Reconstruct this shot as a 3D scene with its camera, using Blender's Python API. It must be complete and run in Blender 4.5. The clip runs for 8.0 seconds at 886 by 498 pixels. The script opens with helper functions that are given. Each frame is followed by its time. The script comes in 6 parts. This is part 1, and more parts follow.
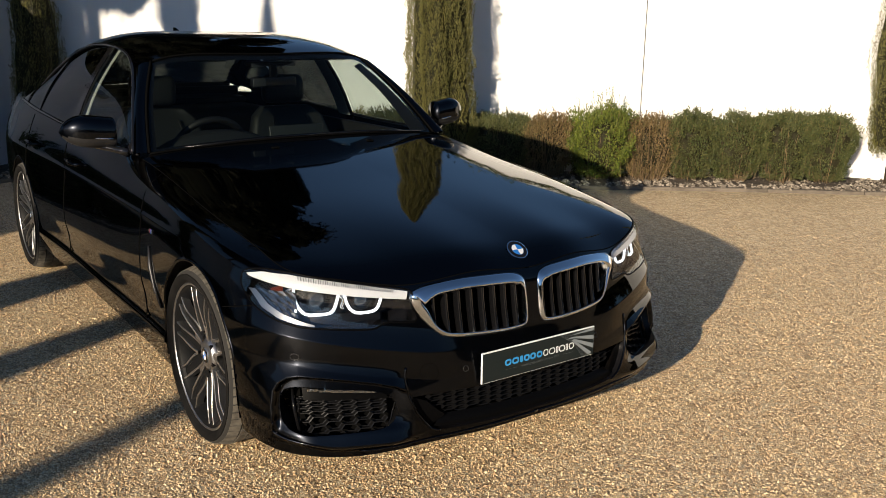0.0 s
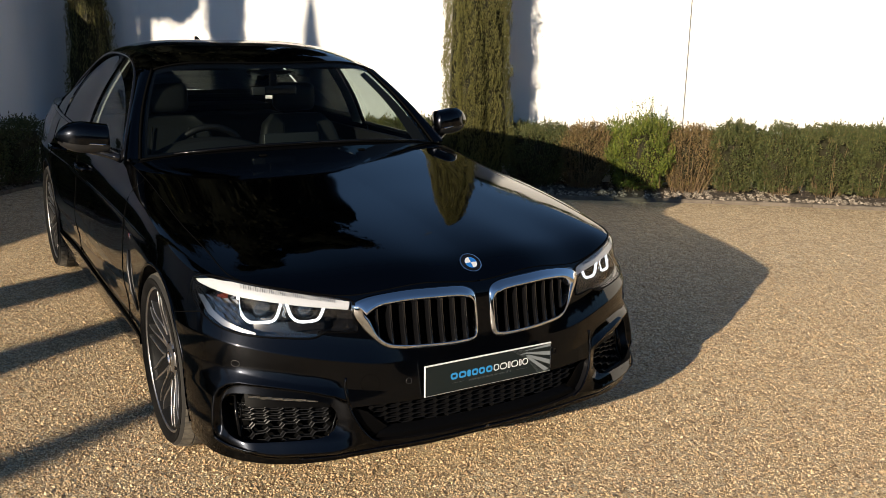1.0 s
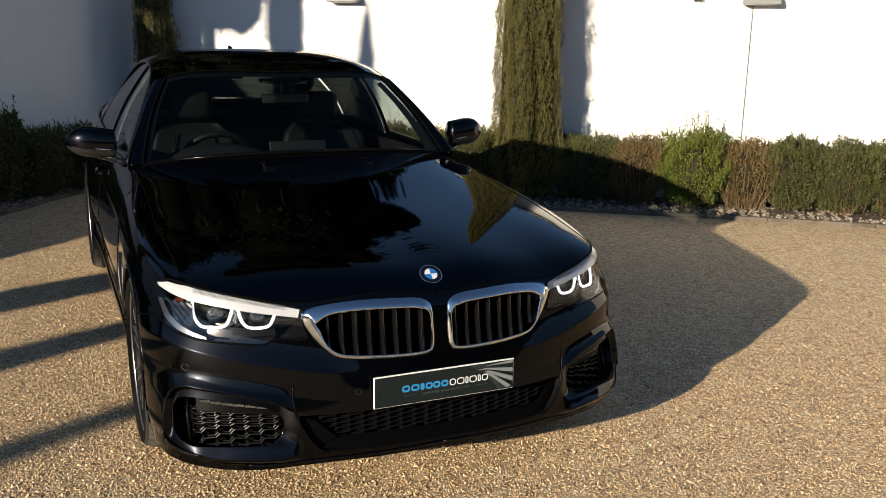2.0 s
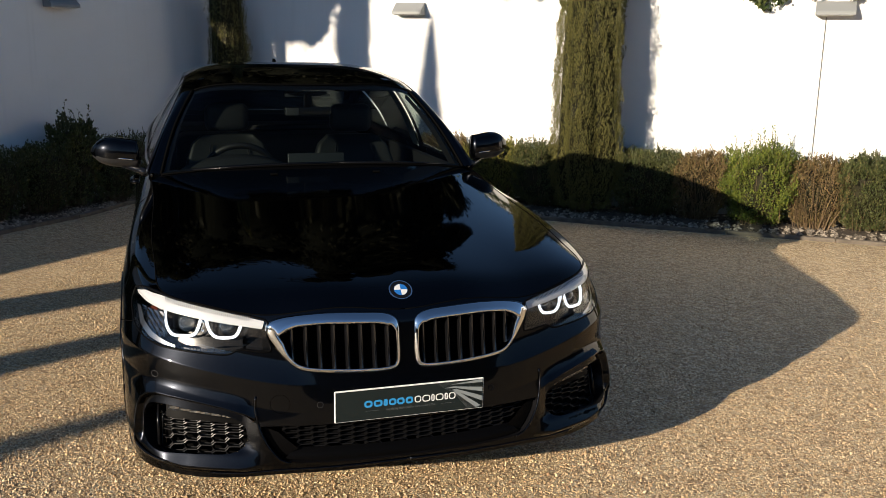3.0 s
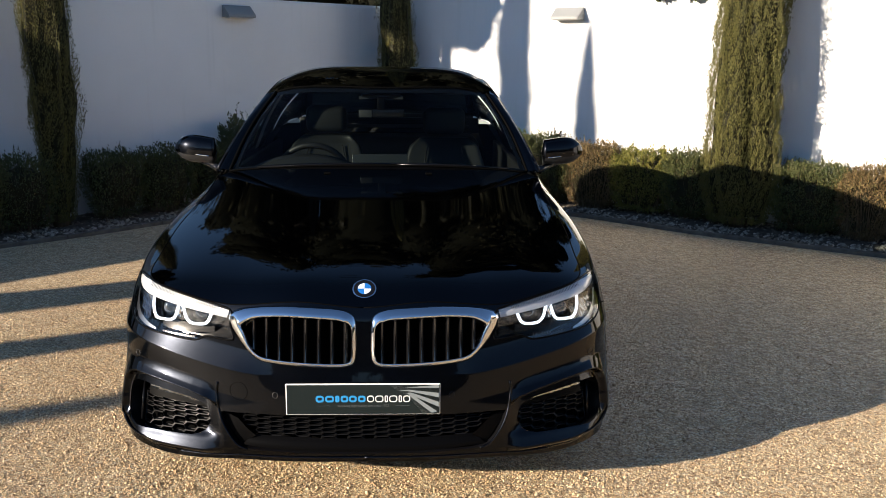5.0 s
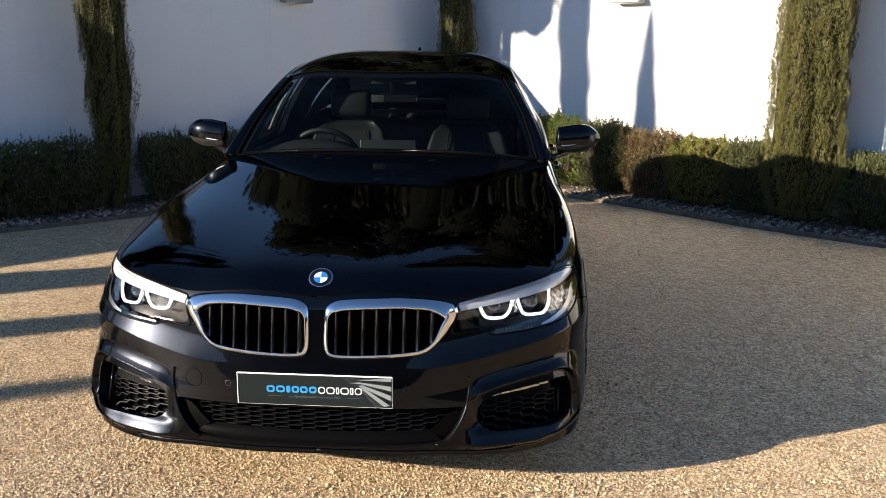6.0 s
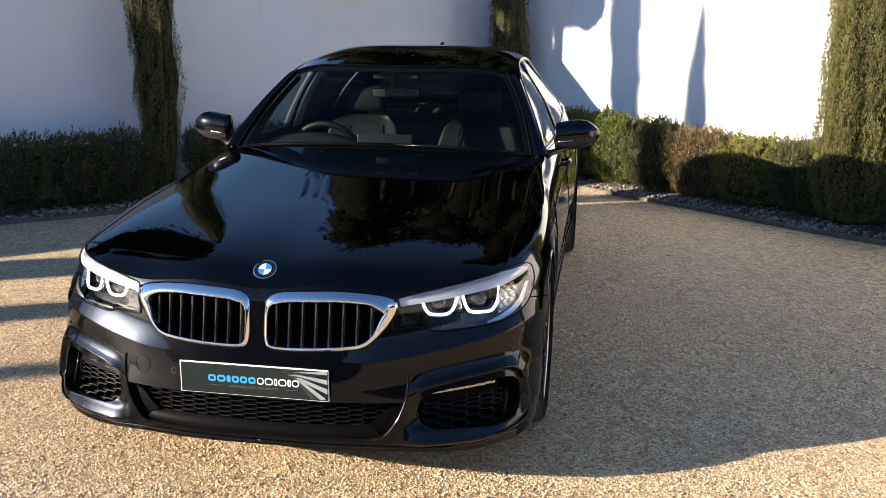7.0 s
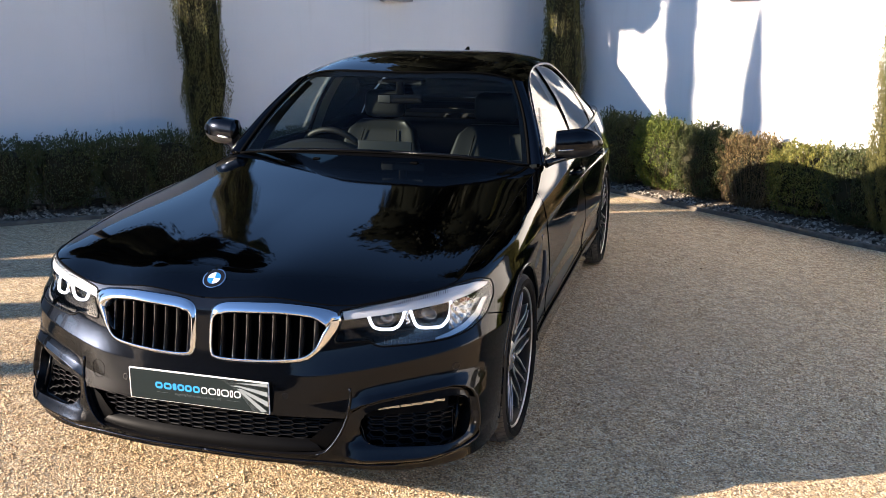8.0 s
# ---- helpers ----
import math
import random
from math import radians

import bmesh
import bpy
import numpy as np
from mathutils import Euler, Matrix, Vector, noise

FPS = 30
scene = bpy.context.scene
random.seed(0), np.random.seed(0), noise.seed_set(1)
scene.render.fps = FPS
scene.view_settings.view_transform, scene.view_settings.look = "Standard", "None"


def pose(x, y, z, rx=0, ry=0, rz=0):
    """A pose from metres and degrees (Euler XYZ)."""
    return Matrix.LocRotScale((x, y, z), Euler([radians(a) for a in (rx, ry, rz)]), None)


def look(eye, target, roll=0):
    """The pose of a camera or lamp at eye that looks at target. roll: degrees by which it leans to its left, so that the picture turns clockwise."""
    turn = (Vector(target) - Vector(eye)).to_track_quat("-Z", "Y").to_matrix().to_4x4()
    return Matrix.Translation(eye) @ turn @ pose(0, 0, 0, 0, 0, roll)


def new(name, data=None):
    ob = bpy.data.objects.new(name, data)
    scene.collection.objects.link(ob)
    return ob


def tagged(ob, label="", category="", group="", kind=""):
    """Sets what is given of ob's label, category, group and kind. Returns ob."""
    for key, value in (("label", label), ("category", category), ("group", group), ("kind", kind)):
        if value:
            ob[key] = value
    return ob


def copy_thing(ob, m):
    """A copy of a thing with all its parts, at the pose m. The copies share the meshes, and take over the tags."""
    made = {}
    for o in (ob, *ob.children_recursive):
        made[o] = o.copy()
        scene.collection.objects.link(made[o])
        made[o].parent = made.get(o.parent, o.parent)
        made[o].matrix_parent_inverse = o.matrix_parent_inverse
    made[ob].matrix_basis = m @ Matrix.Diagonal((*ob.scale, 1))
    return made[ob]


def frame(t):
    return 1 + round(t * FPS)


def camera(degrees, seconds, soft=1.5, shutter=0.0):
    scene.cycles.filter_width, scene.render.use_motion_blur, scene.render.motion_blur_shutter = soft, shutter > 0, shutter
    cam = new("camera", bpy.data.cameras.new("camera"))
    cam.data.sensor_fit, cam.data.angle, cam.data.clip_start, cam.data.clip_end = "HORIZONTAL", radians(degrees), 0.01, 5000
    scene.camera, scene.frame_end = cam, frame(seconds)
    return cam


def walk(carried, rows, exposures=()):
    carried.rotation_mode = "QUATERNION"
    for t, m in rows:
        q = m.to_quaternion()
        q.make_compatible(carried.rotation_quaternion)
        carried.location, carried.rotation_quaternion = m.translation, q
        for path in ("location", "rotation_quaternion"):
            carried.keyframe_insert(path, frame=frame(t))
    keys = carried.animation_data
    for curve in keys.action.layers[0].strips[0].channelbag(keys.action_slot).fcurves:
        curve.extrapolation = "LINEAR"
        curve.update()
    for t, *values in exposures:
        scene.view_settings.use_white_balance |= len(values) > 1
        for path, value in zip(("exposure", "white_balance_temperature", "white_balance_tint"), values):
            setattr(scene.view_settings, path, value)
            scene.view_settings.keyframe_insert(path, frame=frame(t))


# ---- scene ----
cam = camera(52.6, 8.0, soft=0.4)
PATH = [
    (0, (0.051, 0.078, 1.554), (0.014, 2.016, 1.062), 0.7),
    (0.5, (0.252, 0.1, 1.568), (0.123, 2.036, 1.086), 0.8),
    (1, (0.489, 0.123, 1.574), (0.277, 2.053, 1.094), 0.8),
    (1.5, (0.718, 0.162, 1.572), (0.405, 2.081, 1.105), 0.8),
    (1.7, (0.806, 0.192, 1.568), (0.45, 2.105, 1.105), 0.9),
    (2.8, (1.272, 0.369, 1.584), (0.684, 2.228, 1.14), 0.8),
    (3, (1.359, 0.39, 1.592), (0.722, 2.234, 1.152), 0.9),
    (3.5, (1.552, 0.485, 1.583), (0.793, 2.285, 1.153), 1.0),
    (4, (1.733, 0.586, 1.592), (0.853, 2.329, 1.156), 1.0),
    (4.5, (1.939, 0.715, 1.589), (0.957, 2.4, 1.145), 0.9),
    (4.7, (2.038, 0.754, 1.575), (1.007, 2.412, 1.142), 0.7),
    (5.8, (2.396, 1.14, 1.576), (1.151, 2.637, 1.117), 0.6),
    (6, (2.461, 1.207, 1.567), (1.193, 2.684, 1.107), 0.5),
    (6.5, (2.651, 1.376, 1.574), (1.311, 2.786, 1.11), 0.4),
    (7, (2.798, 1.57, 1.561), (1.386, 2.906, 1.091), 0.4),
    (7.5, (2.918, 1.769, 1.583), (1.436, 3.026, 1.111), 0.4),
    (8, (3.037, 1.986, 1.586), (1.494, 3.169, 1.117), 0.3),
]
walk(cam, [(t, look(eye, target, roll)) for t, eye, target, roll in PATH],
     [(0.0, 0.60, 6500, 10), (1.5, 0.61, 6500, 10), (3.5, 0.74, 6350, 10), (4.5, 1.05, 6250, 11), (6.5, 1.58, 6200, 13), (8.0, 1.98, 6200, 15)])

# ---- world, sun, exposure ----
SUN_EL, SUN_DIR = radians(15.2), Vector((0.465, 0.9, 0)).normalized()
world = bpy.data.worlds.new("sky")
scene.world = world
world.use_nodes = True
wn = world.node_tree.nodes
sky = wn.new("ShaderNodeTexSky")
sky.sky_type, sky.sun_disc, sky.sun_elevation = "NISHITA", False, SUN_EL
sky.sun_rotation = math.atan2(-SUN_DIR.x, -SUN_DIR.y) % (2 * math.pi)
sky.air_density, sky.dust_density, sky.ozone_density, sky.altitude = 1.0, 0.3, 3.0, 1500
world.node_tree.links.new(sky.outputs[0], wn["Background"].inputs[0])
wn["Background"].inputs[1].default_value = 0.069
sun = new("sun", bpy.data.lights.new("sun", "SUN"))
sun.data.energy, sun.data.angle, sun.data.color = 5.0, radians(0.55), (1.0, 0.85, 0.66)
sun.matrix_world = look((0, 0, 20), Vector((0, 0, 20)) + SUN_DIR * math.cos(SUN_EL) - Vector((0, 0, math.sin(SUN_EL))))


# ---- materials ----
class Mat:
    """A node material: a Principled surface, with helpers for textures in object space."""

    def __init__(self, name, color=(0.5, 0.5, 0.5), rough=0.5, metal=0.0, **more):
        self.mat = bpy.data.materials.new(name)
        self.mat.use_nodes = True
        self.tree = self.mat.node_tree
        self.bsdf = self.tree.nodes["Principled BSDF"]
        self.put("Base Color", (*color, 1)), self.put("Roughness", rough), self.put("Metallic", metal)
        for key, value in more.items():
            self.put(key.replace("_", " "), value)
        self.coord = None

    def put(self, key, value):
        self.bsdf.inputs[key].default_value = value

    def node(self, kind, **values):
        n = self.tree.nodes.new(kind)
        for key, value in values.items():
            n.inputs[key.replace("_", " ")].default_value = value
        return n

    def link(self, a, b):
        self.tree.links.new(a, b)

    def place(self, scale=(1, 1, 1), world_space=False):
        tc = self.node("ShaderNodeNewGeometry") if world_space else self.node("ShaderNodeTexCoord")
        mp = self.node("ShaderNodeMapping")
        mp.inputs["Scale"].default_value = scale
        self.link(tc.outputs["Position" if world_space else "Object"], mp.inputs["Vector"])
        return mp.outputs[0]

    def noise(self, scale, detail=4, rough=0.55, vec=None):
        n = self.node("ShaderNodeTexNoise", Scale=scale, Detail=detail, Roughness=rough)
        self.link(vec if vec else self.place(), n.inputs["Vector"])
        return n.outputs[0]

    def voronoi(self, scale, feature="F1", vec=None):
        n = self.node("ShaderNodeTexVoronoi", Scale=scale)
        n.feature = feature
        self.link(vec if vec else self.place(), n.inputs["Vector"])
        return n

    def ramp(self, fac, *stops):
        n = self.node("ShaderNodeValToRGB")
        el = n.color_ramp.elements
        while len(el) < len(stops):
            el.new(0.5)
        for e, (p, c) in zip(el, stops):
            e.position = p
            e.color = (*c, 1) if isinstance(c, tuple) else (c, c, c, 1)
        self.link(fac, n.inputs[0])
        return n.outputs[0]

    def mix(self, fac, a, b, kind="MIX"):
        n = self.node("ShaderNodeMix")
        n.data_type, n.blend_type = "RGBA", kind
        for socket, value in ((n.inputs[0], fac), (n.inputs[6], a), (n.inputs[7], b)):
            if hasattr(value, "is_output"):
                self.link(value, socket)
            elif isinstance(value, tuple):
                socket.default_value = (*value, 1)
            else:
                socket.default_value = value
        return n.outputs[2]

    def bump(self, height, strength=0.3, distance=0.01):
        n = self.node("ShaderNodeBump", Strength=strength, Distance=distance)
        self.link(height, n.inputs["Height"])
        self.link(n.outputs[0], self.bsdf.inputs["Normal"])

    def color(self, socket):
        self.link(socket, self.bsdf.inputs["Base Color"])

    def rough(self, socket):
        self.link(socket, self.bsdf.inputs["Roughness"])


def wall_render(name):
    m = Mat(name, (0.8, 0.8, 0.78), 0.85)
    v = m.place()
    big, mid, fine = m.noise(0.7, 3, vec=v), m.noise(4, 5, vec=v), m.noise(140, 3, vec=v)
    streak = m.noise(3, 4, vec=m.place((4, 4, 0.25)))
    c = m.ramp(big, (0.3, (0.76, 0.76, 0.745)), (0.7, (0.84, 0.84, 0.825)))
    c = m.mix(m.ramp(streak, (0.58, 0.0), (0.8, 0.35)), c, (0.66, 0.66, 0.63))
    c = m.mix(m.ramp(mid, (0.6, 0.0), (0.8, 0.25)), c, (0.7, 0.7, 0.68))
    m.color(c)
    m.bump(m.mix(0.5, fine, mid), 0.15, 0.004)
    return m.mat


def gravel_sheet(name):
    m = Mat(name, (0.400, 0.289, 0.176), 0.8)
    v = m.place(world_space=True)
    cell = m.voronoi(135, vec=v)
    edge = m.voronoi(135, "DISTANCE_TO_EDGE", vec=v)
    coarse = m.voronoi(34, vec=v)
    tone, tone2 = m.node("ShaderNodeSeparateColor"), m.node("ShaderNodeSeparateColor")
    m.link(cell.outputs["Color"], tone.inputs[0])
    m.link(coarse.outputs["Color"], tone2.inputs[0])
    c = m.ramp(tone.outputs[0], (0.0, (0.120, 0.069, 0.033)), (0.16, (0.360, 0.227, 0.114)), (0.3, (0.750, 0.536, 0.290)), (0.6, (0.970, 0.753, 0.444)), (1.0, (1.000, 0.907, 0.669)))
    c = m.mix(m.ramp(tone2.outputs[0], (0.6, 0.0), (0.97, 0.55)), c, (0.300, 0.188, 0.097))
    c = m.mix(m.ramp(m.noise(55, 3, vec=v), (0.52, 0.0), (0.68, 0.45)), c, (0.270, 0.169, 0.084))
    c = m.mix(m.ramp(m.noise(1.3, 5, vec=v), (0.4, 0.0), (0.75, 0.25)), c, (0.600, 0.425, 0.238))
    c = m.mix(m.ramp(m.noise(7, 6, vec=v), (0.52, 0.0), (0.70, 0.4)), c, (0.360, 0.241, 0.132))
    c = m.mix(m.ramp(m.noise(22, 4, vec=v), (0.54, 0.0), (0.68, 0.35)), c, (0.260, 0.164, 0.084))
    c = m.mix(m.ramp(m.noise(26, 3, vec=v), (0.30, 0.5), (0.45, 0.0)), c, (1.000, 0.868, 0.598))
    # dark cell edges paint in the shade between the stones
    c = m.mix(m.ramp(edge.outputs[0], (0.0, 0.65), (0.15, 0.0)), c, (0.100, 0.064, 0.033))
    m.color(c)
    m.rough(m.ramp(tone.outputs[1], (0, 0.5), (1, 0.95)))
    dome = m.ramp(cell.outputs["Distance"], (0.0, 1.0), (0.75, 0.0))
    m.bump(m.mix(0.5, dome, tone.outputs[2]), 0.75, 0.005)
    return m.mat


def stone_mat(name, dark, mid, light):
    m = Mat(name, mid, 0.8)
    g = m.node("ShaderNodeNewGeometry")
    c = m.ramp(g.outputs["Random Per Island"], (0, dark), (0.5, mid), (1, light))
    c = m.mix(m.ramp(m.noise(60, 3), (0.4, 0.0), (0.7, 0.4)), c, dark)
    m.color(c)
    m.bump(m.noise(120, 3), 0.3, 0.004)
    return m.mat


def leaf_mat(name, *stops, rough=0.5, gloss=0.3):
    m = Mat(name, (0.05, 0.08, 0.02), rough, Specular_IOR_Level=gloss)
    g = m.node("ShaderNodeNewGeometry")
    c = m.ramp(g.outputs["Random Per Island"], *stops)
    patch = m.noise(13, 4)
    c = m.mix(m.ramp(patch, (0.42, 0.0), (0.66, 0.45)), c, m.ramp(g.outputs["Random Per Island"], (0, stops[-1][1]), (1, stops[0][1])))
    m.color(c)
    return m.mat


def bark_mat(name, a, b):
    m = Mat(name, a, 0.85)
    v = m.place((8, 8, 1.2))
    n = m.noise(6, 5, vec=v)
    m.color(m.ramp(n, (0.35, a), (0.65, b)))
    m.bump(n, 0.5, 0.01)
    return m.mat


M_WALL = wall_render("white_render")
M_GRAVEL = gravel_sheet("golden_gravel")
M_PEBBLE = stone_mat("gravel_stone", (0.27, 0.165, 0.08), (0.68, 0.48, 0.26), (0.86, 0.69, 0.44))
M_BEDSTONE = stone_mat("bed_stone", (0.085, 0.07, 0.052), (0.25, 0.21, 0.16), (0.46, 0.40, 0.32))
M_BOX = leaf_mat("box_leaf", (0.0, (0.028, 0.033, 0.013)), (0.45, (0.050, 0.066, 0.021)), (0.8, (0.085, 0.104, 0.031)), (1.0, (0.18, 0.165, 0.058)))
M_BOXBROWN = leaf_mat("dry_box_leaf", (0.0, (0.05, 0.034, 0.016)), (0.4, (0.14, 0.092, 0.04)), (0.75, (0.24, 0.16, 0.07)), (1.0, (0.15, 0.14, 0.05)))
M_BOXGOLD = leaf_mat("golden_box_leaf", (0.0, (0.05, 0.06, 0.014)), (0.5, (0.15, 0.155, 0.03)), (1.0, (0.30, 0.26, 0.06)))
M_BRIGHT = leaf_mat("young_leaf", (0.0, (0.026, 0.045, 0.010)), (0.45, (0.078, 0.115, 0.018)), (1.0, (0.23, 0.245, 0.038)))
M_CYPRESS = leaf_mat("cypress_spray", (0.0, (0.052, 0.054, 0.016)), (0.5, (0.112, 0.110, 0.031)), (1.0, (0.185, 0.165, 0.05)))
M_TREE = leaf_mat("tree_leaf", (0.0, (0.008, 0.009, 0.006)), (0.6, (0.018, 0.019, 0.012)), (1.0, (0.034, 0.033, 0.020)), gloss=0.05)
M_IVY = leaf_mat("ivy_leaf", (0.0, (0.02, 0.04, 0.012)), (0.6, (0.05, 0.08, 0.02)), (1.0, (0.12, 0.12, 0.03)))
# dark colour of solid crown cores: the shade between leaves, painted in
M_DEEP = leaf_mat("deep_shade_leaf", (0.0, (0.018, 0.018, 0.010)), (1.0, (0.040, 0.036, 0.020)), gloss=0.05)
# near-black colour of lumps filling tree crowns: painted shade, no single leaves
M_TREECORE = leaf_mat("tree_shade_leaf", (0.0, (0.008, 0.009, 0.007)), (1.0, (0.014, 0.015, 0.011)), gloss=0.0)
M_BARK = bark_mat("bark", (0.05, 0.035, 0.022), (0.13, 0.095, 0.06))
# bark copy darkened so sunlit limbs stay dark in the bonnet's reflection
M_DARKBARK = bark_mat("dark_tree_bark", (0.012, 0.010, 0.008), (0.035, 0.027, 0.02))
M_TWIG = bark_mat("dry_twig", (0.09, 0.058, 0.03), (0.22, 0.15, 0.08))


def soil_mat():
    m = Mat("soil", (0.06, 0.045, 0.03), 0.95)
    m.color(m.ramp(m.noise(25, 5), (0.35, (0.03, 0.022, 0.015)), (0.7, (0.1, 0.075, 0.05))))
    m.bump(m.noise(50, 4), 0.6, 0.02)
    return m.mat


def kerb_mat():
    m = Mat("concrete_edging", (0.22, 0.2, 0.17), 0.85)
    m.color(m.ramp(m.noise(12, 5), (0.3, (0.085, 0.07, 0.053)), (0.7, (0.18, 0.15, 0.115))))
    m.bump(m.noise(90, 4), 0.4, 0.004)
    return m.mat


M_SOIL, M_KERB = soil_mat(), kerb_mat()
M_FIXTURE = Mat("grey_painted_metal", (0.25, 0.26, 0.26), 0.5).mat
M_LAMPGLASS = Mat("frosted_lamp_glass", (0.5, 0.5, 0.48), 0.35).mat
M_JOINT = Mat("joint_sealant", (0.12, 0.12, 0.12), 0.8).mat


# ---- mesh helpers ----
def mesh_of(name, verts, faces, mat, smooth=False):
    me = bpy.data.meshes.new(name)
    verts = np.asarray(verts, dtype=np.float32).reshape(-1, 3)
    if isinstance(faces, np.ndarray):
        n, k = faces.shape
        me.vertices.add(len(verts)), me.vertices.foreach_set("co", verts.ravel())
        me.loops.add(n * k), me.loops.foreach_set("vertex_index", faces.astype(np.int32).ravel())
        me.polygons.add(n)
        me.polygons.foreach_set("loop_start", np.arange(0, n * k, k, dtype=np.int32))
        me.polygons.foreach_set("loop_total", np.full(n, k, dtype=np.int32))
    else:
        me.from_pydata(verts.tolist(), [], faces)
    me.update(calc_edges=True), me.validate()
    me.polygons.foreach_set("use_smooth", [smooth] * len(me.polygons))
    for m in mat if isinstance(mat, (list, tuple)) else (mat,):
        me.materials.append(m)
    return me


def piece(name, verts, faces, mat, parent=None, label="", smooth=False):
    ob = new(name, mesh_of(name, verts, faces, mat, smooth))
    if parent:
        ob.parent = parent
    return tagged(ob, label)


def part(name, bm, mat, parent=None, label="", smooth=False):
    """Links a bmesh as one mesh object under its thing."""
    me = bpy.data.meshes.new(name)
    bm.to_mesh(me)
    bm.free()
    me.materials.append(mat)
    me.polygons.foreach_set("use_smooth", [smooth] * len(me.polygons))
    ob = new(name, me)
    if parent:
        ob.parent = parent
    return tagged(ob, label)


def thing(name, m, label, category, group="", kind=""):
    ob = new(name)
    ob.matrix_world = m
    ob.empty_display_size = 0.2
    return tagged(ob, label, category, group, kind)


def box_bm(lo, hi, bevel=0.0, segments=2):
    bm = bmesh.new()
    bmesh.ops.create_cube(bm, size=1)
    lo, hi = Vector(lo), Vector(hi)
    for v in bm.verts:
        v.co = Vector((lo[i] + (v.co[i] + 0.5) * (hi[i] - lo[i]) for i in range(3)))
    if bevel:
        bmesh.ops.bevel(bm, geom=bm.edges[:], offset=bevel, segments=segments, affect="EDGES", profile=0.5)
    return bm


def grid_faces(rows, cols, wrap=False):
    i, j = np.meshgrid(np.arange(rows - 1), np.arange(cols if wrap else cols - 1), indexing="ij")
    a = i * cols + j
    b = i * cols + (j + 1) % cols
    return np.stack([a, b, b + cols, a + cols], -1).reshape(-1, 4)


def tube(points, radius, sides=8, closed=False, profile=None):
    """Vertices and faces of a tube, or of a swept profile of (out, up) offsets, along points."""
    pts = np.asarray(points, float)
    n = len(pts)
    tan = (np.roll(pts, -1, 0) - np.roll(pts, 1, 0)) if closed else np.gradient(pts, axis=0)
    tan /= np.linalg.norm(tan, axis=1)[:, None] + 1e-12
    up = np.array([0.0, 0.0, 1.0]) if abs(tan[:, 2]).mean() < 0.8 else np.array([1.0, 0.0, 0.0])
    side = np.cross(tan, up)
    side /= np.linalg.norm(side, axis=1)[:, None] + 1e-12
    top = np.cross(side, tan)
    a = np.linspace(0, 2 * np.pi, sides, endpoint=False)
    off = np.stack([np.cos(a), np.sin(a)], 1) if profile is None else np.asarray(profile, float)
    r = np.broadcast_to(np.asarray(radius, float), (n,))
    verts = pts[:, None] + r[:, None, None] * (side[:, None] * off[None, :, :1] + top[:, None] * off[None, :, 1:])
    k = len(off)
    faces = grid_faces(n + 1 if closed else n, k, True)
    if closed:
        faces = faces % (n * k)
        return verts.reshape(-1, 3), faces
    faces = [list(f) for f in faces] + [list(range(k))[::-1], list(range((n - 1) * k, n * k))]
    return verts.reshape(-1, 3), faces


def leaf_cards(pos, direction, length, width, rng, fold=0.25):
    """Many small folded leaves: base points, directions, lengths, widths."""
    n = len(pos)
    d = direction / (np.linalg.norm(direction, axis=1)[:, None] + 1e-9)
    r = rng.normal(size=(n, 3))
    s = np.cross(d, r)
    s /= np.linalg.norm(s, axis=1)[:, None] + 1e-9
    u = np.cross(s, d)
    L, W = length[:, None], width[:, None]
    mid = pos + d * L * 0.5
    v = np.stack([pos, mid + s * W * 0.5 + u * W * fold, pos + d * L, mid - s * W * 0.5 + u * W * fold], 1)
    return v.reshape(-1, 3), np.arange(n * 4).reshape(n, 4)


def lumps(p, seed, scale):
    """Smooth pseudo-noise in -1..1 for many points at once."""
    rng = np.random.default_rng(seed)
    out = np.zeros(len(p))
    for k in range(5):
        f = rng.normal(size=3)
        f *= scale * (1 + 0.6 * k) / np.linalg.norm(f)
        out += np.sin(p @ f + rng.uniform(0, 6.28)) / (1 + 0.5 * k)
    return out / 2.4


# ---- ground, walls, kerb, bed ----
WALL_B = lambda x: 9.36 - 0.045 * x
WALL_L = lambda y: -5.0 + 0.165 * (y - 7.4)
CORNER = (-4.652, 9.569)


def ground_mesh():
    xs = np.unique(np.concatenate([np.linspace(-250, -12, 12), np.linspace(-12, 12, 49), np.linspace(12, 250, 12)]))
    ys = np.unique(np.concatenate([np.linspace(-250, -12, 12), np.linspace(-12, 14, 53), np.linspace(14, 250, 12)]))
    X, Y = np.meshgrid(xs, ys)
    Z = np.zeros_like(X)
    return np.stack([X, Y, Z], -1).reshape(-1, 3), grid_faces(len(ys), len(xs))


tagged(piece("ground", *ground_mesh(), M_GRAVEL), "golden gravel forecourt with long tree shadows", "gravel", kind="structure")


def wall_piece(name, a, b, height, thick, out, label):
    """An upright wall from a to b, its visible face on that line, its body behind it (out: unit normal away from the court)."""
    n = max(2, int((Vector(b) - Vector(a)).length / 0.5))
    rows = [0.0, 0.4, 0.8, 1.2, 1.6, height - 0.03, height]
    verts = []
    for k in range(n + 1):
        p = Vector(a).lerp(Vector(b), k / n)
        for z in rows:
            inset = 0.012 if z == height else 0.0
            verts.append((p.x + out[0] * inset, p.y + out[1] * inset, z))
        verts.append((p.x + out[0] * (thick - 0.012), p.y + out[1] * (thick - 0.012), height))
        verts.append((p.x + out[0] * thick, p.y + out[1] * thick, height - 0.03))
        verts.append((p.x + out[0] * thick, p.y + out[1] * thick, 0.0))
    m = len(rows) + 3
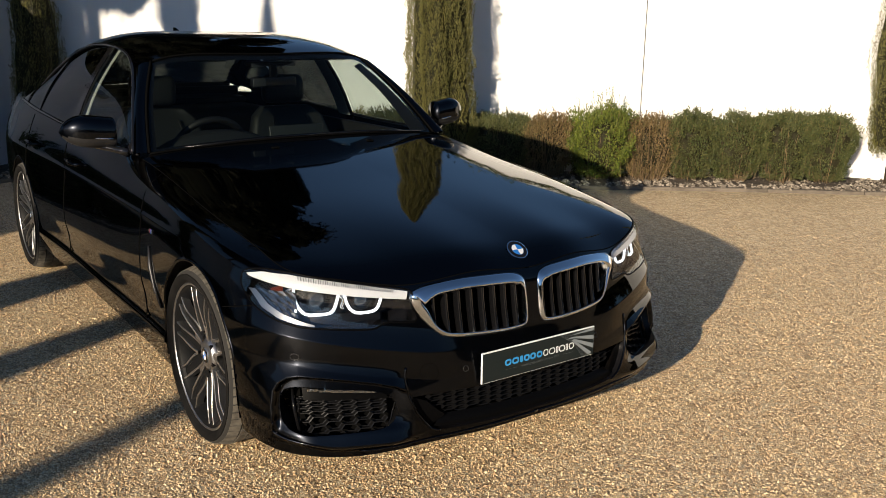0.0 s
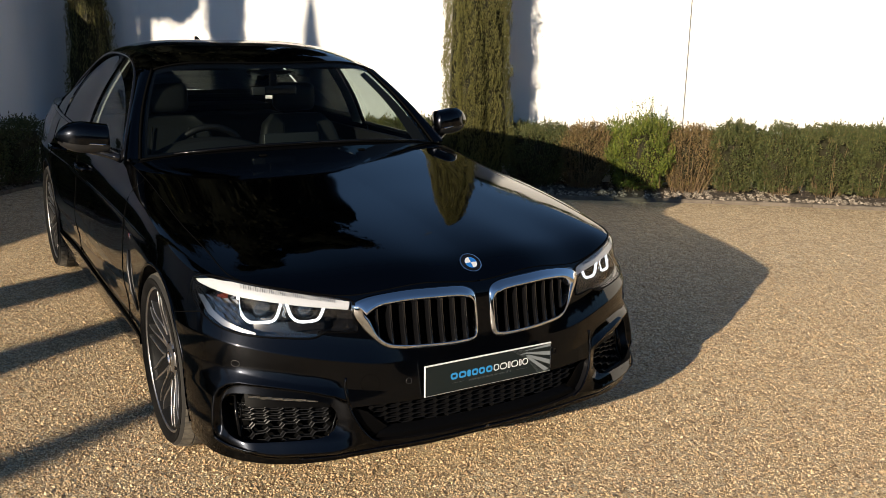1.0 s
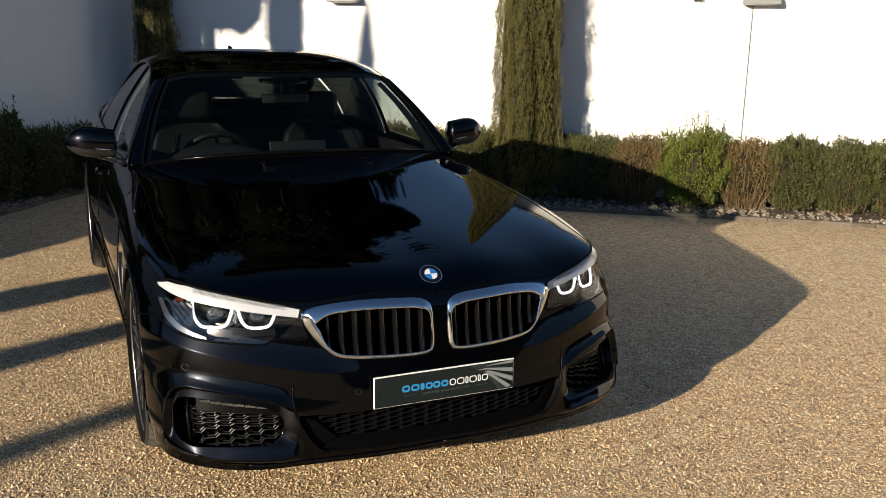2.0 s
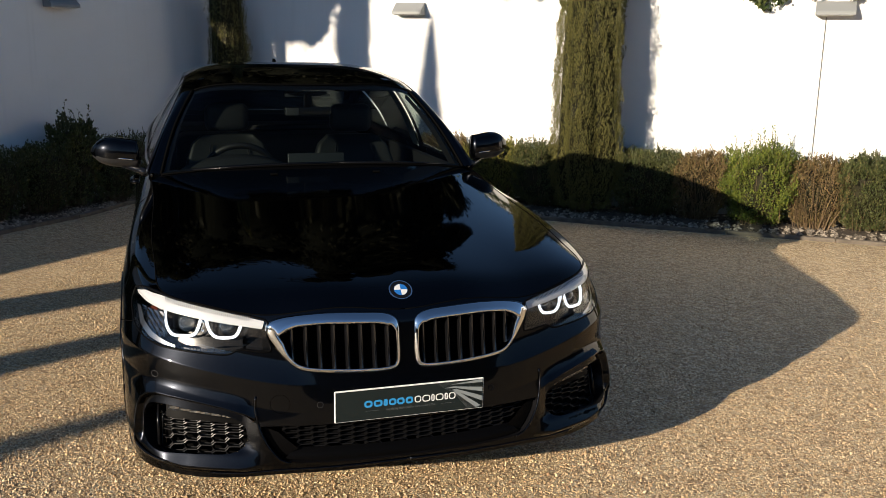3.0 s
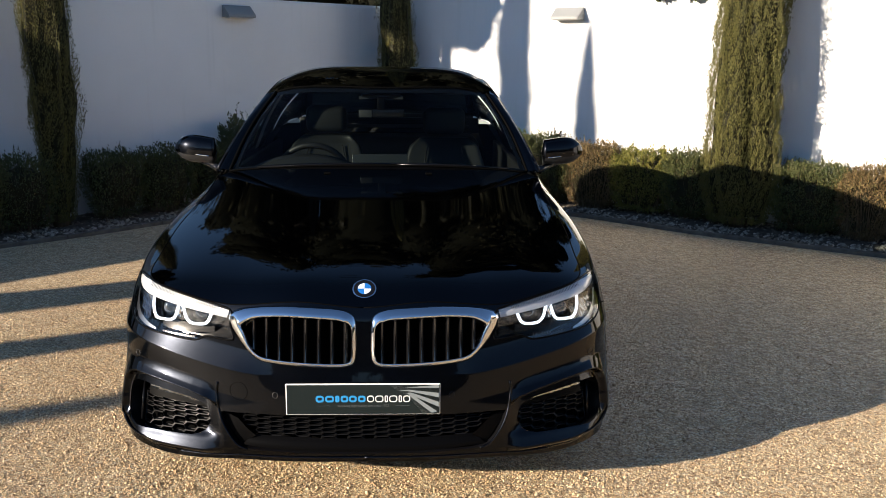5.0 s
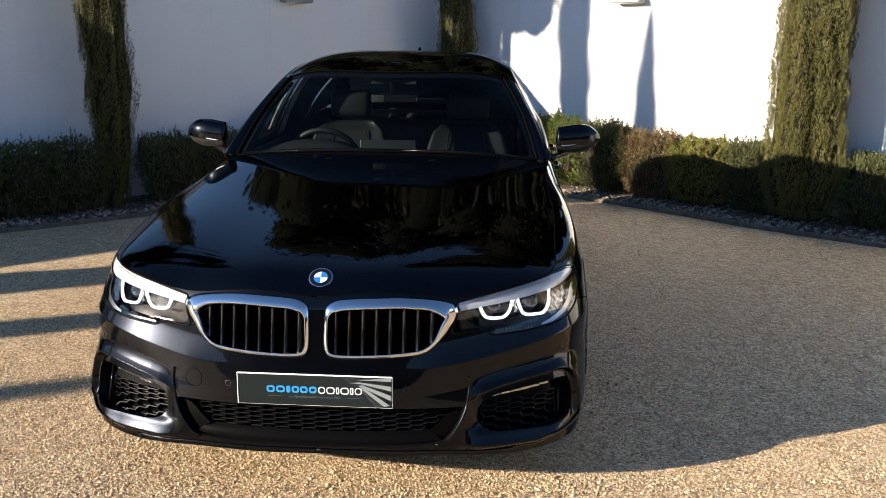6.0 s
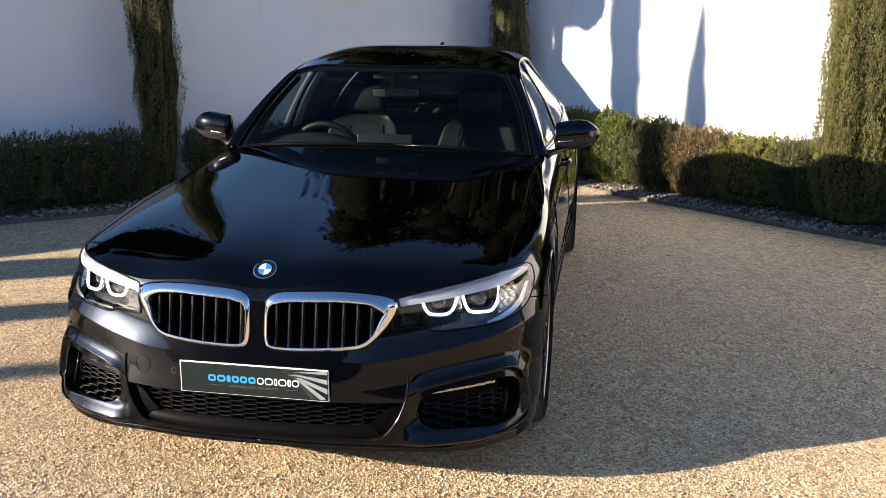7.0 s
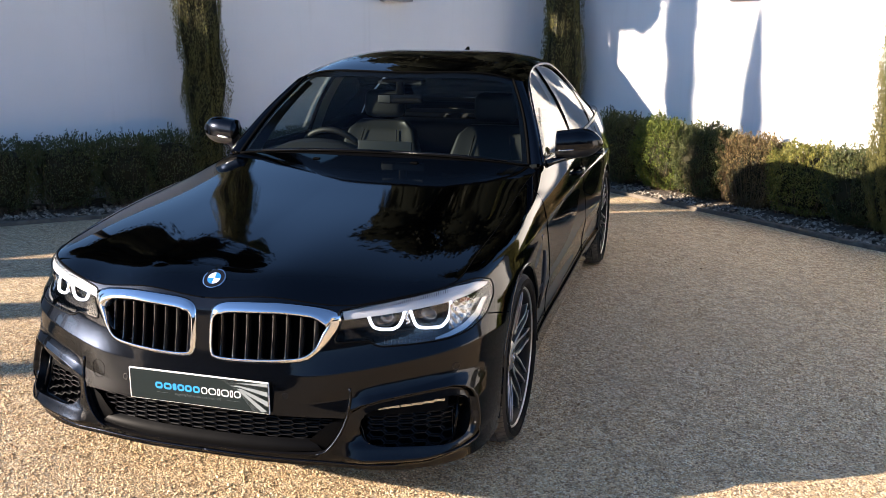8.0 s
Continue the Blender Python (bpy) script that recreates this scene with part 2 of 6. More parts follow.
    faces = [list(f) for f in grid_faces(n + 1, m)] + [list(range(m)), list(range(n * m, n * m + m))[::-1]]
    return tagged(piece(name, verts, faces, M_WALL), label, "wall", kind="structure")


NB = Vector((0.045, 1, 0)).normalized()
NL = Vector((-1, 0.165, 0)).normalized()
wall_piece("wall_back", (CORNER[0], CORNER[1]), (12.0, WALL_B(12.0)), 2.35, 0.25, NB, "sunlit white rendered boundary wall with faint stains")
wall_piece("wall_side", (CORNER[0] - 0.002, CORNER[1] - 0.001), (WALL_L(3.5), 3.5), 2.1, 0.25, NL, "shaded white rendered boundary wall with water stains")
wall_piece("wall_side_low", (WALL_L(3.5), 3.498), (WALL_L(-14.0), -14.0), 1.65, 0.25, NL, "lower white rendered boundary wall")

BACK = [(12.0, 8.35), (6.0, 8.42), (4.0, 8.54), (2.7, 8.62), (1.7, 8.62), (0.7, 8.59), (-0.4, 8.61), (-1.4, 8.74), (-2.5, 8.82), (-3.4, 8.88), (-4.1, 8.72),
        (-4.42, 8.3), (-4.5, 7.7), (-4.45, 7.1), (-4.5, 6.5), (-4.58, 5.6), (-4.68, 4.9), (-4.83, 4.2), (-4.97, 3.5), (-5.2, 2.0), (-5.5, 0.0), (-6.2, -4.0), (-7.9, -14.0)]


def curve2(points, step=0.1):
    """A smooth planar line through points, evenly stepped."""
    p = np.array(points, float)
    out = []
    for i in range(len(p) - 1):
        a, b, c, d = p[max(i - 1, 0)], p[i], p[i + 1], p[min(i + 2, len(p) - 1)]
        for t in np.linspace(0, 1, max(2, int(np.linalg.norm(c - b) / 0.03)), endpoint=False):
            out.append(0.5 * (2 * b + (c - a) * t + (2 * a - 5 * b + 4 * c - d) * t * t + (3 * b - a - 3 * c + d) * t ** 3))
    out = np.array(out + [p[-1]])
    s = np.concatenate([[0], np.cumsum(np.linalg.norm(np.diff(out, axis=0), axis=1))])
    u = np.linspace(0, s[-1], int(s[-1] / step) + 1)
    return np.stack([np.interp(u, s, out[:, 0]), np.interp(u, s, out[:, 1])], 1)


KERB = curve2(BACK)
tan = np.gradient(KERB, axis=0)
tan /= np.linalg.norm(tan, axis=1)[:, None]
KOUT = np.stack([tan[:, 1], -tan[:, 0]], 1)
KOUT *= np.sign(KOUT @ np.array([-0.3, 1.0]) + 1e-6)[:, None]
KOUT = np.where((KERB[:, :1] < -3.8) & (KOUT[:, :1] > 0), -KOUT, KOUT)


def build_bed():
    foot = []
    for p, o in zip(KERB, KOUT):
        q = p + o * 0.05
        if p[0] > -3.6:
            w = np.array([q[0], WALL_B(q[0]) - 0.003])
        elif p[1] > 8.4:
            w = np.array([CORNER[0] + 0.003, CORNER[1] - 0.003])
        else:
            w = np.array([WALL_L(q[1]) + 0.003, q[1]])
        foot.append((q, w))
    verts = []
    for k, (q, w) in enumerate(foot):
        for f, z in ((0, 0.02), (0.3, 0.05), (0.65, 0.06), (1, 0.055)):
            x = q * (1 - f) + w * f
            verts.append((x[0], x[1], z + 0.012 * math.sin(k * 0.9 + f * 5)))
    tagged(piece("planting_bed", verts, grid_faces(len(foot), 4), M_SOIL, smooth=True), "dark soil planting bed along the wall", "flower bed", kind="structure")
    kerb = tagged(new("kerb"), "low grey concrete edging round the planting bed", "kerb", kind="structure")
    step = 9
    for a in range(0, len(KERB) - step, step):
        idx = np.arange(a, a + step + 1)
        pts = KERB[idx].copy()
        pts[0] += (pts[1] - pts[0]) * 0.04
        pts[-1] += (pts[-2] - pts[-1]) * 0.04
        v = []
        for p, o in zip(pts, KOUT[idx]):
            for d, z in ((0, -0.02), (0.0, 0.028), (0.006, 0.034), (0.054, 0.034), (0.06, 0.028), (0.06, -0.02)):
                v.append((*(p + o * d), z))
        f = [list(q) for q in grid_faces(len(pts), 6)] + [list(range(6))[::-1], list(range((len(pts) - 1) * 6, len(pts) * 6))]
        piece("edging_stone", v, f, M_KERB, kerb)
    return foot


BED = build_bed()


def stones(name, centres, sizes, mat, label, category, rng, sunk=False):
    """Many small rounded stones, joined as stuff."""
    base = np.array([(1, 0, 0), (0.3, 0.95, 0), (-0.8, 0.6, 0), (-0.8, -0.6, 0), (0.3, -0.95, 0), (0.1, 0.1, 0.75), (0, 0, -0.6)], float)
    tri = np.array([(0, 1, 5), (1, 2, 5), (2, 3, 5), (3, 4, 5), (4, 0, 5), (1, 0, 6), (2, 1, 6), (3, 2, 6), (4, 3, 6), (0, 4, 6)])
    if sunk:
        base, tri = base[:6], tri[:5]
    k = len(base)
    n = len(centres)
    a = rng.uniform(0, 6.283, n)
    v = base[None] * rng.uniform(0.7, 1.25, (n, k, 1)) * sizes[:, None, None] * rng.uniform(0.75, 1.25, (n, 1, 3))
    tilt = rng.normal(0, 0.35, (n, 2))
    x = v[..., 0] * np.cos(a)[:, None] - v[..., 1] * np.sin(a)[:, None]
    y = v[..., 0] * np.sin(a)[:, None] + v[..., 1] * np.cos(a)[:, None]
    z = v[..., 2] + x * tilt[:, :1] + y * tilt[:, 1:]
    v = np.stack([x, y, z], -1) + centres[:, None]
    f = (tri[None] + (np.arange(n) * k)[:, None, None]).reshape(-1, 3)
    return tagged(piece(name, v, f, mat), label, category, kind="stuff")


def scatter_stones():
    rng = np.random.default_rng(5)
    n = 200000
    y = 0.9 + 7.6 * rng.beta(1.7, 3.0, n)
    x = rng.uniform(-1, 1, n) * (1.9 + 0.42 * (y - 1.5)) + 0.1 + rng.normal(0, 0.45, n)
    size = rng.uniform(0.0024, 0.0052, n) * np.where(rng.random(n) < 0.06, 1.7, 1.0)
    stones("gravel_stones", np.stack([x, y, size * 0.12], 1), size, M_PEBBLE, "loose golden gravel stones on the forecourt", "gravel", rng, sunk=True)
    c, s = [], []
    for _ in range(22000):
        k = rng.integers(30, len(BED) - 40)
        f = rng.beta(1.0, 1.8)
        q, w = BED[k]
        p = q * (1 - f) + w * f + rng.normal(0, 0.02, 2)
        s.append(rng.uniform(0.008, 0.022))
        c.append((*p, 0.03 + 0.03 * f + s[-1] * 0.25))
    stones("bed_pebbles", np.array(c), np.array(s), M_BEDSTONE, "grey and buff pebbles mulching the bed", "pebbles", rng)


# ---- plants ----
def rods(starts, ends, r0, r1):
    """Many thin three-sided tapering stems."""
    n = len(starts)
    d = ends - starts
    d /= np.linalg.norm(d, axis=1)[:, None] + 1e-9
    s = np.cross(d, np.array([0.31, 0.77, 0.55]))
    s /= np.linalg.norm(s, axis=1)[:, None] + 1e-9
    u = np.cross(d, s)
    v = []
    for p, r in ((starts, r0), (ends, r1)):
        for a in (0, 2.094, 4.189):
            v.append(p + (s * math.cos(a) + u * math.sin(a)) * np.asarray(r).reshape(-1, 1))
    v = np.stack(v, 1).reshape(-1, 3)
    f = np.array([(0, 1, 4, 3), (1, 2, 5, 4), (2, 0, 3, 5)])
    return v, (f[None] + (np.arange(n) * 6)[:, None, None]).reshape(-1, 4)


def bush(x, y, size, mat, seed, label, category="hedge", group="", turn=0.0, leaves=6000, leaf=0.02, shaggy=0.05, twigs=120, twig_mat=None, base=0.05, loose=0.06, sprigs=90, canes=0):
    """A clipped or loose shrub: stems with a crown of small leaves."""
    rng = np.random.default_rng(seed)
    lx, ly, lz = size
    top = thing("shrub" if category == "shrub" else "box_hedge", pose(x, y, base, 0, 0, turn), label, category, group)
    n = leaves * 4
    power = 3.3 if category == "hedge" else 2.6
    q = rng.uniform(-1, 1, (n, 3))
    p = q / (np.abs(q) ** power).sum(1)[:, None] ** (1 / power)
    d = np.sign(p) * np.abs(p) ** (power - 1)
    d /= np.linalg.norm(d, axis=1)[:, None]
    depth = 1 - np.abs(rng.normal(0, 0.15, n))
    bump = 1 + shaggy * 1.8 * lumps(p * 2.6, seed + 3, 2.2) + 0.13 * lumps(p * 8, seed + 4, 2.2)
    p = p * (depth * bump)[:, None] * np.array([lx / 2, ly / 2, lz * 0.54])
    p[:, 2] += lz * 0.47
    vase = lambda z: 0.68 + 0.32 * np.clip(z / (lz * 0.55), 0, 1) ** 0.8 if category == "hedge" else np.ones_like(z)
    p[:, :2] *= vase(p[:, 2])[:, None]
    keep = (p[:, 2] > 0.03) & (lumps(p * 11, seed + 9, 1.6) > -0.5)
    keep &= rng.random(n) < 0.35 + 0.65 * np.clip(p[:, 2] / (lz * 0.5), 0, 1)
    p, d = p[keep], d[keep]
    # leafy shoots standing out of the crown
    roots = np.flatnonzero((p[:, 2] > lz * (0.72 if category == "hedge" else 0.45)) & (np.abs(p[:, 1]) < ly * 0.52))
    roots = roots[rng.integers(0, len(roots), sprigs)]
    rise = rng.uniform(0.15, 1.0, (sprigs, 1)) ** 1.6 * loose
    tip = p[roots] + (np.array([0, 0, 1.0]) + d[roots] * 0.45 + rng.normal(0, 0.22, (sprigs, 3))) * rise
    per = 9
    u = np.tile(np.linspace(0.1, 1.0, per), sprigs)[:, None]
    sp = np.repeat(p[roots], per, 0) * (1 - u) + np.repeat(tip, per, 0) * u
    sd = rng.normal(0, 0.8, (sprigs * per, 3)) + np.array([0, 0, 0.8])
    bare, p, d = p[roots], np.concatenate([p, sp]), np.concatenate([d, sd])
    L = rng.uniform(0.6, 1.4, len(p)) * leaf
    v, f = leaf_cards(p, d * 0.5 + rng.normal(0, 0.45, p.shape) + np.array([0, 0, 0.7]), L, L * 0.5, rng)
    piece("foliage", v, f, mat, top)
    a = rng.uniform(0, 6.283, twigs)
    st = np.stack([np.cos(a) * lx * 0.12, np.sin(a) * ly * 0.12, np.full(twigs, -0.04)], 1) * rng.uniform(0.2, 1.6, (twigs, 1))
    en = np.stack([np.cos(a) * lx * 0.5, np.sin(a) * ly * 0.5, rng.uniform(0.5, 1.02, twigs) * lz], 1) * rng.uniform(0.6, 1.0, (twigs, 1))
    st[:, 2] = -0.04
    # bare upright shoots near the outside
    m = twigs // 2
    s0 = np.stack([rng.uniform(-0.34, 0.34, m) * lx, rng.choice([-1, 1], m) * rng.uniform(0.20, 0.34, m) * ly, rng.uniform(0.0, 0.25, m) * lz], 1)
    e0 = s0 + np.stack([rng.normal(0, 0.03, m), rng.normal(0, 0.015, m), rng.uniform(0.1, 0.4, m) * lz], 1)
    # dry canes that fan out from the foot along the faces
    ca = rng.uniform(-0.5, 0.5, canes)
    c0 = np.stack([ca * lx * 0.45, rng.choice([-1, 1], canes) * rng.uniform(0.10, 0.28, canes) * ly, np.full(canes, -0.03)], 1)
    c1 = np.stack([ca * lx * 1.0 + rng.normal(0, 0.03, canes), c0[:, 1] + np.sign(c0[:, 1]) * rng.uniform(0.04, 0.13, canes), rng.uniform(0.4, 1.03, canes) * lz], 1)
    thick = np.concatenate([np.full(twigs + m, 0.0028), rng.uniform(0.0025, 0.0055, canes), np.full(sprigs, 0.0016)])
    v, f = rods(np.concatenate([st, s0, c0, bare]), np.concatenate([en, e0, c1, tip]), thick, thick * 0.4)
    tagged(piece("stem_tangle", v, f, twig_mat or M_BARK, top), kind="stuff")
    a, h = np.meshgrid(np.linspace(0, 2 * np.pi, 20, endpoint=False), np.linspace(0, np.pi, 12), indexing="ij")
    e = np.stack([np.cos(a) * np.sin(h), np.sin(a) * np.sin(h), np.cos(h)], -1).reshape(-1, 3)
    c = e / (np.abs(e) ** power).sum(1)[:, None] ** (1 / power) * (0.74 + 0.08 * lumps(e * 3, seed + 3, 2.2))[:, None] * np.array([lx / 2, ly / 2, lz * 0.52])
    c[:, 2] = np.maximum(c[:, 2] + lz * 0.47, 0.10 * lz)
    c[:, :2] *= vase(c[:, 2])[:, None]
    # solid dark core paints the shade deep inside the shrub
    piece("shade_core", c, grid_faces(21, 12) % 240, M_DEEP, top)
    return top


def cypress_meshes(height, radius, count, seed, base_gap=0.05, taper=0.75, rag=0.2, flare=0.0):
    """Trunk and spray meshes of a columnar cypress."""
    rng = np.random.default_rng(seed)
    h = rng.beta(1.0, 1.15, count) * height
    a = rng.uniform(0, 6.283, count)
    w = np.clip((height - h) / (height * taper), 0, 1) ** 0.7 * np.clip(0.72 + h / 1.2, 0, 1) * (1 + flare * h / height)
    ridges = 0.88 + 0.07 * np.sin(a * 5 + 1.7 * np.sin(h * 1.1 + seed) + seed) + 0.06 * np.sin(a * 11 + h * 2.3 + seed * 2)
    blob = lumps(np.stack([np.cos(a), np.sin(a), h * 1.6], 1), seed + 1, 2.4)
    r = radius * w * ridges * (1 + rag * blob + 0.35 * rag * lumps(np.stack([np.cos(a) * 2, np.sin(a) * 2, h * 2.5], 1), seed + 2, 4.0)) * (1 - np.abs(rng.normal(0, 0.12, count)))
    p = np.stack([np.cos(a) * r, np.sin(a) * r, h + base_gap], 1)
    out = np.stack([np.cos(a), np.sin(a), np.zeros(count)], 1)
    d = out * rng.uniform(0.1, 0.65, (count, 1)) + np.array([0, 0, 1.0]) + rng.normal(0, 0.22, (count, 3))
    L = rng.uniform(0.010, 0.026, count)
    tuft = lumps(np.stack([p[:, 0] * 26, p[:, 1] * 26, p[:, 2] * 13], 1), seed + 5, 2.0) + 0.7 * lumps(np.stack([p[:, 0] * 60, p[:, 1] * 60, p[:, 2] * 30], 1), seed + 6, 2.0)
    p[:, :2] *= 1 + 0.085 * tuft[:, None]
    keep = tuft > rng.uniform(-1.0, 0.1, count)
    p, d, L, count = p[keep], d[keep], L[keep], int(keep.sum())
    v, f = leaf_cards(p, d, L, L * rng.uniform(0.22, 0.4, count), rng, 0.3)
    tv, tf = tube([(0, 0, -0.05), (0.01, 0, height * 0.3), (0, 0.01, height * 0.62), (0, 0, height * 0.93)], [0.075, 0.055, 0.03, 0.01], 8)
    zz = np.linspace(0.02, 0.97, 40) * height
    aa = np.linspace(0, 2 * np.pi, 28, endpoint=False)
    H, A = np.meshgrid(zz, aa, indexing="ij")
    wc = np.clip((height - H) / (height * taper), 0, 1) ** 0.7 * np.clip(0.72 + H / 1.2, 0, 1) * (1 + flare * H / height)
    rc = radius * wc * (0.72 + 0.05 * np.sin(A * 5 + 1.7 * np.sin(H * 1.1 + seed) + seed) + 0.04 * np.sin(A * 11 + H * 2.3 + seed * 2))
    rc *= 1 + rag * lumps(np.stack([np.cos(A), np.sin(A), H * 1.6], -1).reshape(-1, 3), seed + 1, 2.4).reshape(A.shape)
    core = np.stack([np.cos(A) * rc, np.sin(A) * rc, H + base_gap], -1).reshape(-1, 3)
    return (v, f), (tv, tf), (core, grid_faces(40, 28, True))


def cypress(x, y, height, radius, count, seed, label, group="cypresses along the wall", taper=0.75, base_gap=0.05, rag=0.2, flare=0.0):
    top = thing("cypress_tree", pose(x, y, 0.04), label, "tree", group)
    (v, f), (tv, tf), (cv, cf) = cypress_meshes(height, radius, count, seed, base_gap, taper, rag, flare)
    piece("crown", v, f, M_CYPRESS, top)
    # solid dark core paints the shade behind the sprays
    piece("shade_core", cv, cf, M_DEEP, top)
    piece("trunk", tv, tf, M_BARK, top, smooth=True)
    return top


def broad_tree(x, y, height, spread, crown_base, seed, label, leaves=9000, leaf=0.11, clumps=26, girth=0.2):
    """A trunk with limbs and a crown of leaf clumps."""
    rng = np.random.default_rng(seed)
    top = thing("broad_tree", pose(x, y, 0), label, "tree", "trees behind the wall")
    tv, tf = tube([(0, 0, -0.1), (0.05, 0.04, crown_base), (0.1, -0.05, (crown_base + height) / 2), (0.05, 0, height * 0.9)], [girth, girth * 0.8, girth * 0.45, girth * 0.15], 10)
    piece("trunk", tv, tf, M_DARKBARK, top, smooth=True)
    d = rng.normal(size=(clumps, 3))
    d /= np.linalg.norm(d, axis=1)[:, None]
    c = d * rng.uniform(0.35, 1, (clumps, 1)) ** 0.6 * np.array([spread, spread, (height - crown_base) / 2]) + np.array([0, 0, (height + crown_base) / 2])
    st = np.stack([np.zeros(clumps), np.zeros(clumps), np.clip(c[:, 2] - 0.5 * np.hypot(c[:, 0], c[:, 1]) - 0.2, crown_base * 0.8, None)], 1)
    v, f = rods(st, c, np.full(clumps, girth * 0.25), np.full(clumps, 0.012))
    tagged(piece("limb_tangle", v, f, M_DARKBARK, top), kind="stuff")
    k = rng.integers(0, clumps, leaves)
    e = rng.normal(size=(leaves, 3))
    e /= np.linalg.norm(e, axis=1)[:, None]
    p = c[k] + e * (rng.uniform(0.2, 1, leaves) ** 0.5 * rng.uniform(0.55, 1.0, clumps)[k] * spread * 0.46)[:, None]
    L = rng.uniform(0.6, 1.4, leaves) * leaf
    v, f = leaf_cards(p, e + rng.normal(0, 0.6, p.shape), L, L * 0.7, rng)
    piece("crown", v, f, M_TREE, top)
    # dark lumps in each clump paint its inner shade and block the sky
    a, hh = np.meshgrid(np.linspace(0, 2 * np.pi, 12, endpoint=False), np.linspace(0, np.pi, 8), indexing="ij")
    s = np.stack([np.cos(a) * np.sin(hh), np.sin(a) * np.sin(hh), np.cos(hh)], -1).reshape(-1, 3)
    r = spread * 0.46 * 0.62 * (1 + 0.25 * lumps(s * 3, seed, 2.0))[:, None]
    v = np.concatenate([q + s * r for q in c])
    f = np.concatenate([grid_faces(13, 8) % 96 + 96 * k for k in range(clumps)])
    piece("shade_core", v, f, M_TREECORE, top, smooth=True)
    return top


def plant_all():
    cypress(-0.17, 8.97, 3.75, 0.335, 210000, 11, "dense green columnar cypress against the sunlit white wall", taper=0.46)
    cypress(-4.23, 9.20, 4.4, 0.27, 60000, 12, "shaded columnar cypress in the corner of the walls")
    cypress(-4.97, 5.33, 3.9, 0.165, 80000, 13, "slim shaded cypress with a sunlit tip beside the wall", taper=0.28, rag=0.42, flare=0.4)
    cypress(4.29, 8.90, 4.1, 0.31, 70000, 14, "columnar cypress with a bare trunk base at the hedge end", base_gap=0.30)
    tall = cypress(-5.74, 2.08, 4.1, 0.34, 22000, 15, "columnar cypress beside the lower wall", taper=0.95, rag=0.45)
    copy_thing(tall, pose(-5.77, -1.25, 0.04, 0, 0, 70) @ Matrix.Diagonal((1.1, 1.1, 0.9, 1)))
    copy_thing(tall, pose(-6.36, -4.6, 0.04, 0, 0, 150))
    copy_thing(tall, pose(-7.0, -7.9, 0.04, 0, 0, 220))
    broad_tree(-6.65, 4.0, 6.2, 1.5, 3.45, 31, "leafy tree rising behind the shaded wall", 18000, 0.07, 34, 0.09)
    for k, (x, y, h, s) in enumerate([(-5.6, 13.2, 12.0, 2.5), (-8.4, 11.9, 9.4, 2.4), (-4.3, 14.3, 12.2, 2.0)]):
        broad_tree(x, y, h, s, 1.6, 40 + k, "tall dark tree behind the white wall", 20000, 0.14, 44)
    # added low trees, unseen, close a sky gap that the bonnet mirrored
    for k, (x, y) in enumerate([(-7.1, 12.4), (-5.85, 12.2), (-4.7, 12.9)]):
        broad_tree(x, y, 5.6, 1.7, 0.8, 50 + k, "unseen low tree added to close a sky gap between the taller ones", 14000, 0.11, 30, 0.12)
    hedge = "box hedge along the sunlit wall"
    rows = [  # x, width, height, material, leaves, label
        (0.42, 0.62, 0.60, M_BOX, "clipped green box hedge half in the car's shadow"),
        (0.90, 0.46, 0.60, M_BOXBROWN, "browning clipped box hedge with bare stems"),
        (1.92, 0.50, 0.60, M_BOXBROWN, "dry brown box hedge with bare upright stems"),
        (2.32, 0.46, 0.64, M_BOX, "clipped green box hedge with dry stems below"),
        (2.77, 0.48, 0.64, M_BOX, "clipped dark green box hedge by the white wall"),
        (3.22, 0.52, 0.66, M_BOX, "clipped dark green box hedge by the white wall"),
        (3.62, 0.48, 0.66, M_BOX, "rounded end of the clipped green box hedge"),
        (-0.62, 0.56, 0.62, M_BOX, "clipped green box hedge beside the cypress"),
        (-1.15, 0.60, 0.60, M_BOXGOLD, "golden olive clipped box hedge in half shade"),
        (-1.68, 0.58, 0.64, M_BOXBROWN, "olive brown clipped box hedge in half shade"),
        (-2.20, 0.60, 0.68, M_BOX, "clipped green box hedge in half shade"),
        (-2.72, 0.56, 0.70, M_BRIGHT, "sunlit yellow-green box hedge at the hedge corner"),
        (-3.28, 0.62, 0.70, M_BOX, "clipped box hedge in deep shade"),
    ]
    for k, (x, w, h, mat, text) in enumerate(rows):
        dry = mat is M_BOXBROWN
        bush(x, WALL_B(x) - 0.29 + (0.04 if x > 1 else 0), (w * 1.13, 0.42, h), mat, 60 + k, text, group=hedge, leaves=4200 if dry else 6800, leaf=0.020, shaggy=0.085,
             twigs=260 if dry else 80, twig_mat=M_TWIG, loose=0.055, sprigs=190, canes=90 if dry else 9)
    bush(1.43, 8.98, (0.58, 0.46, 0.68), M_BRIGHT, 90, "bright yellow-green leafy shrub standing above the hedge", "shrub", leaves=6800, leaf=0.022, shaggy=0.20, loose=0.15, sprigs=170, twig_mat=M_TWIG, canes=14)
    for k, y in enumerate((2.0, 2.55, 3.1, 3.6, 4.1, 4.6, 5.0)):
        bush(WALL_L(y) + 0.36, y, (0.46, 0.60, 0.62), M_BOX, 100 + k, "dark box hedge below the shaded wall", group="box hedge along the shaded wall", turn=-9, leaves=2700, loose=0.06)
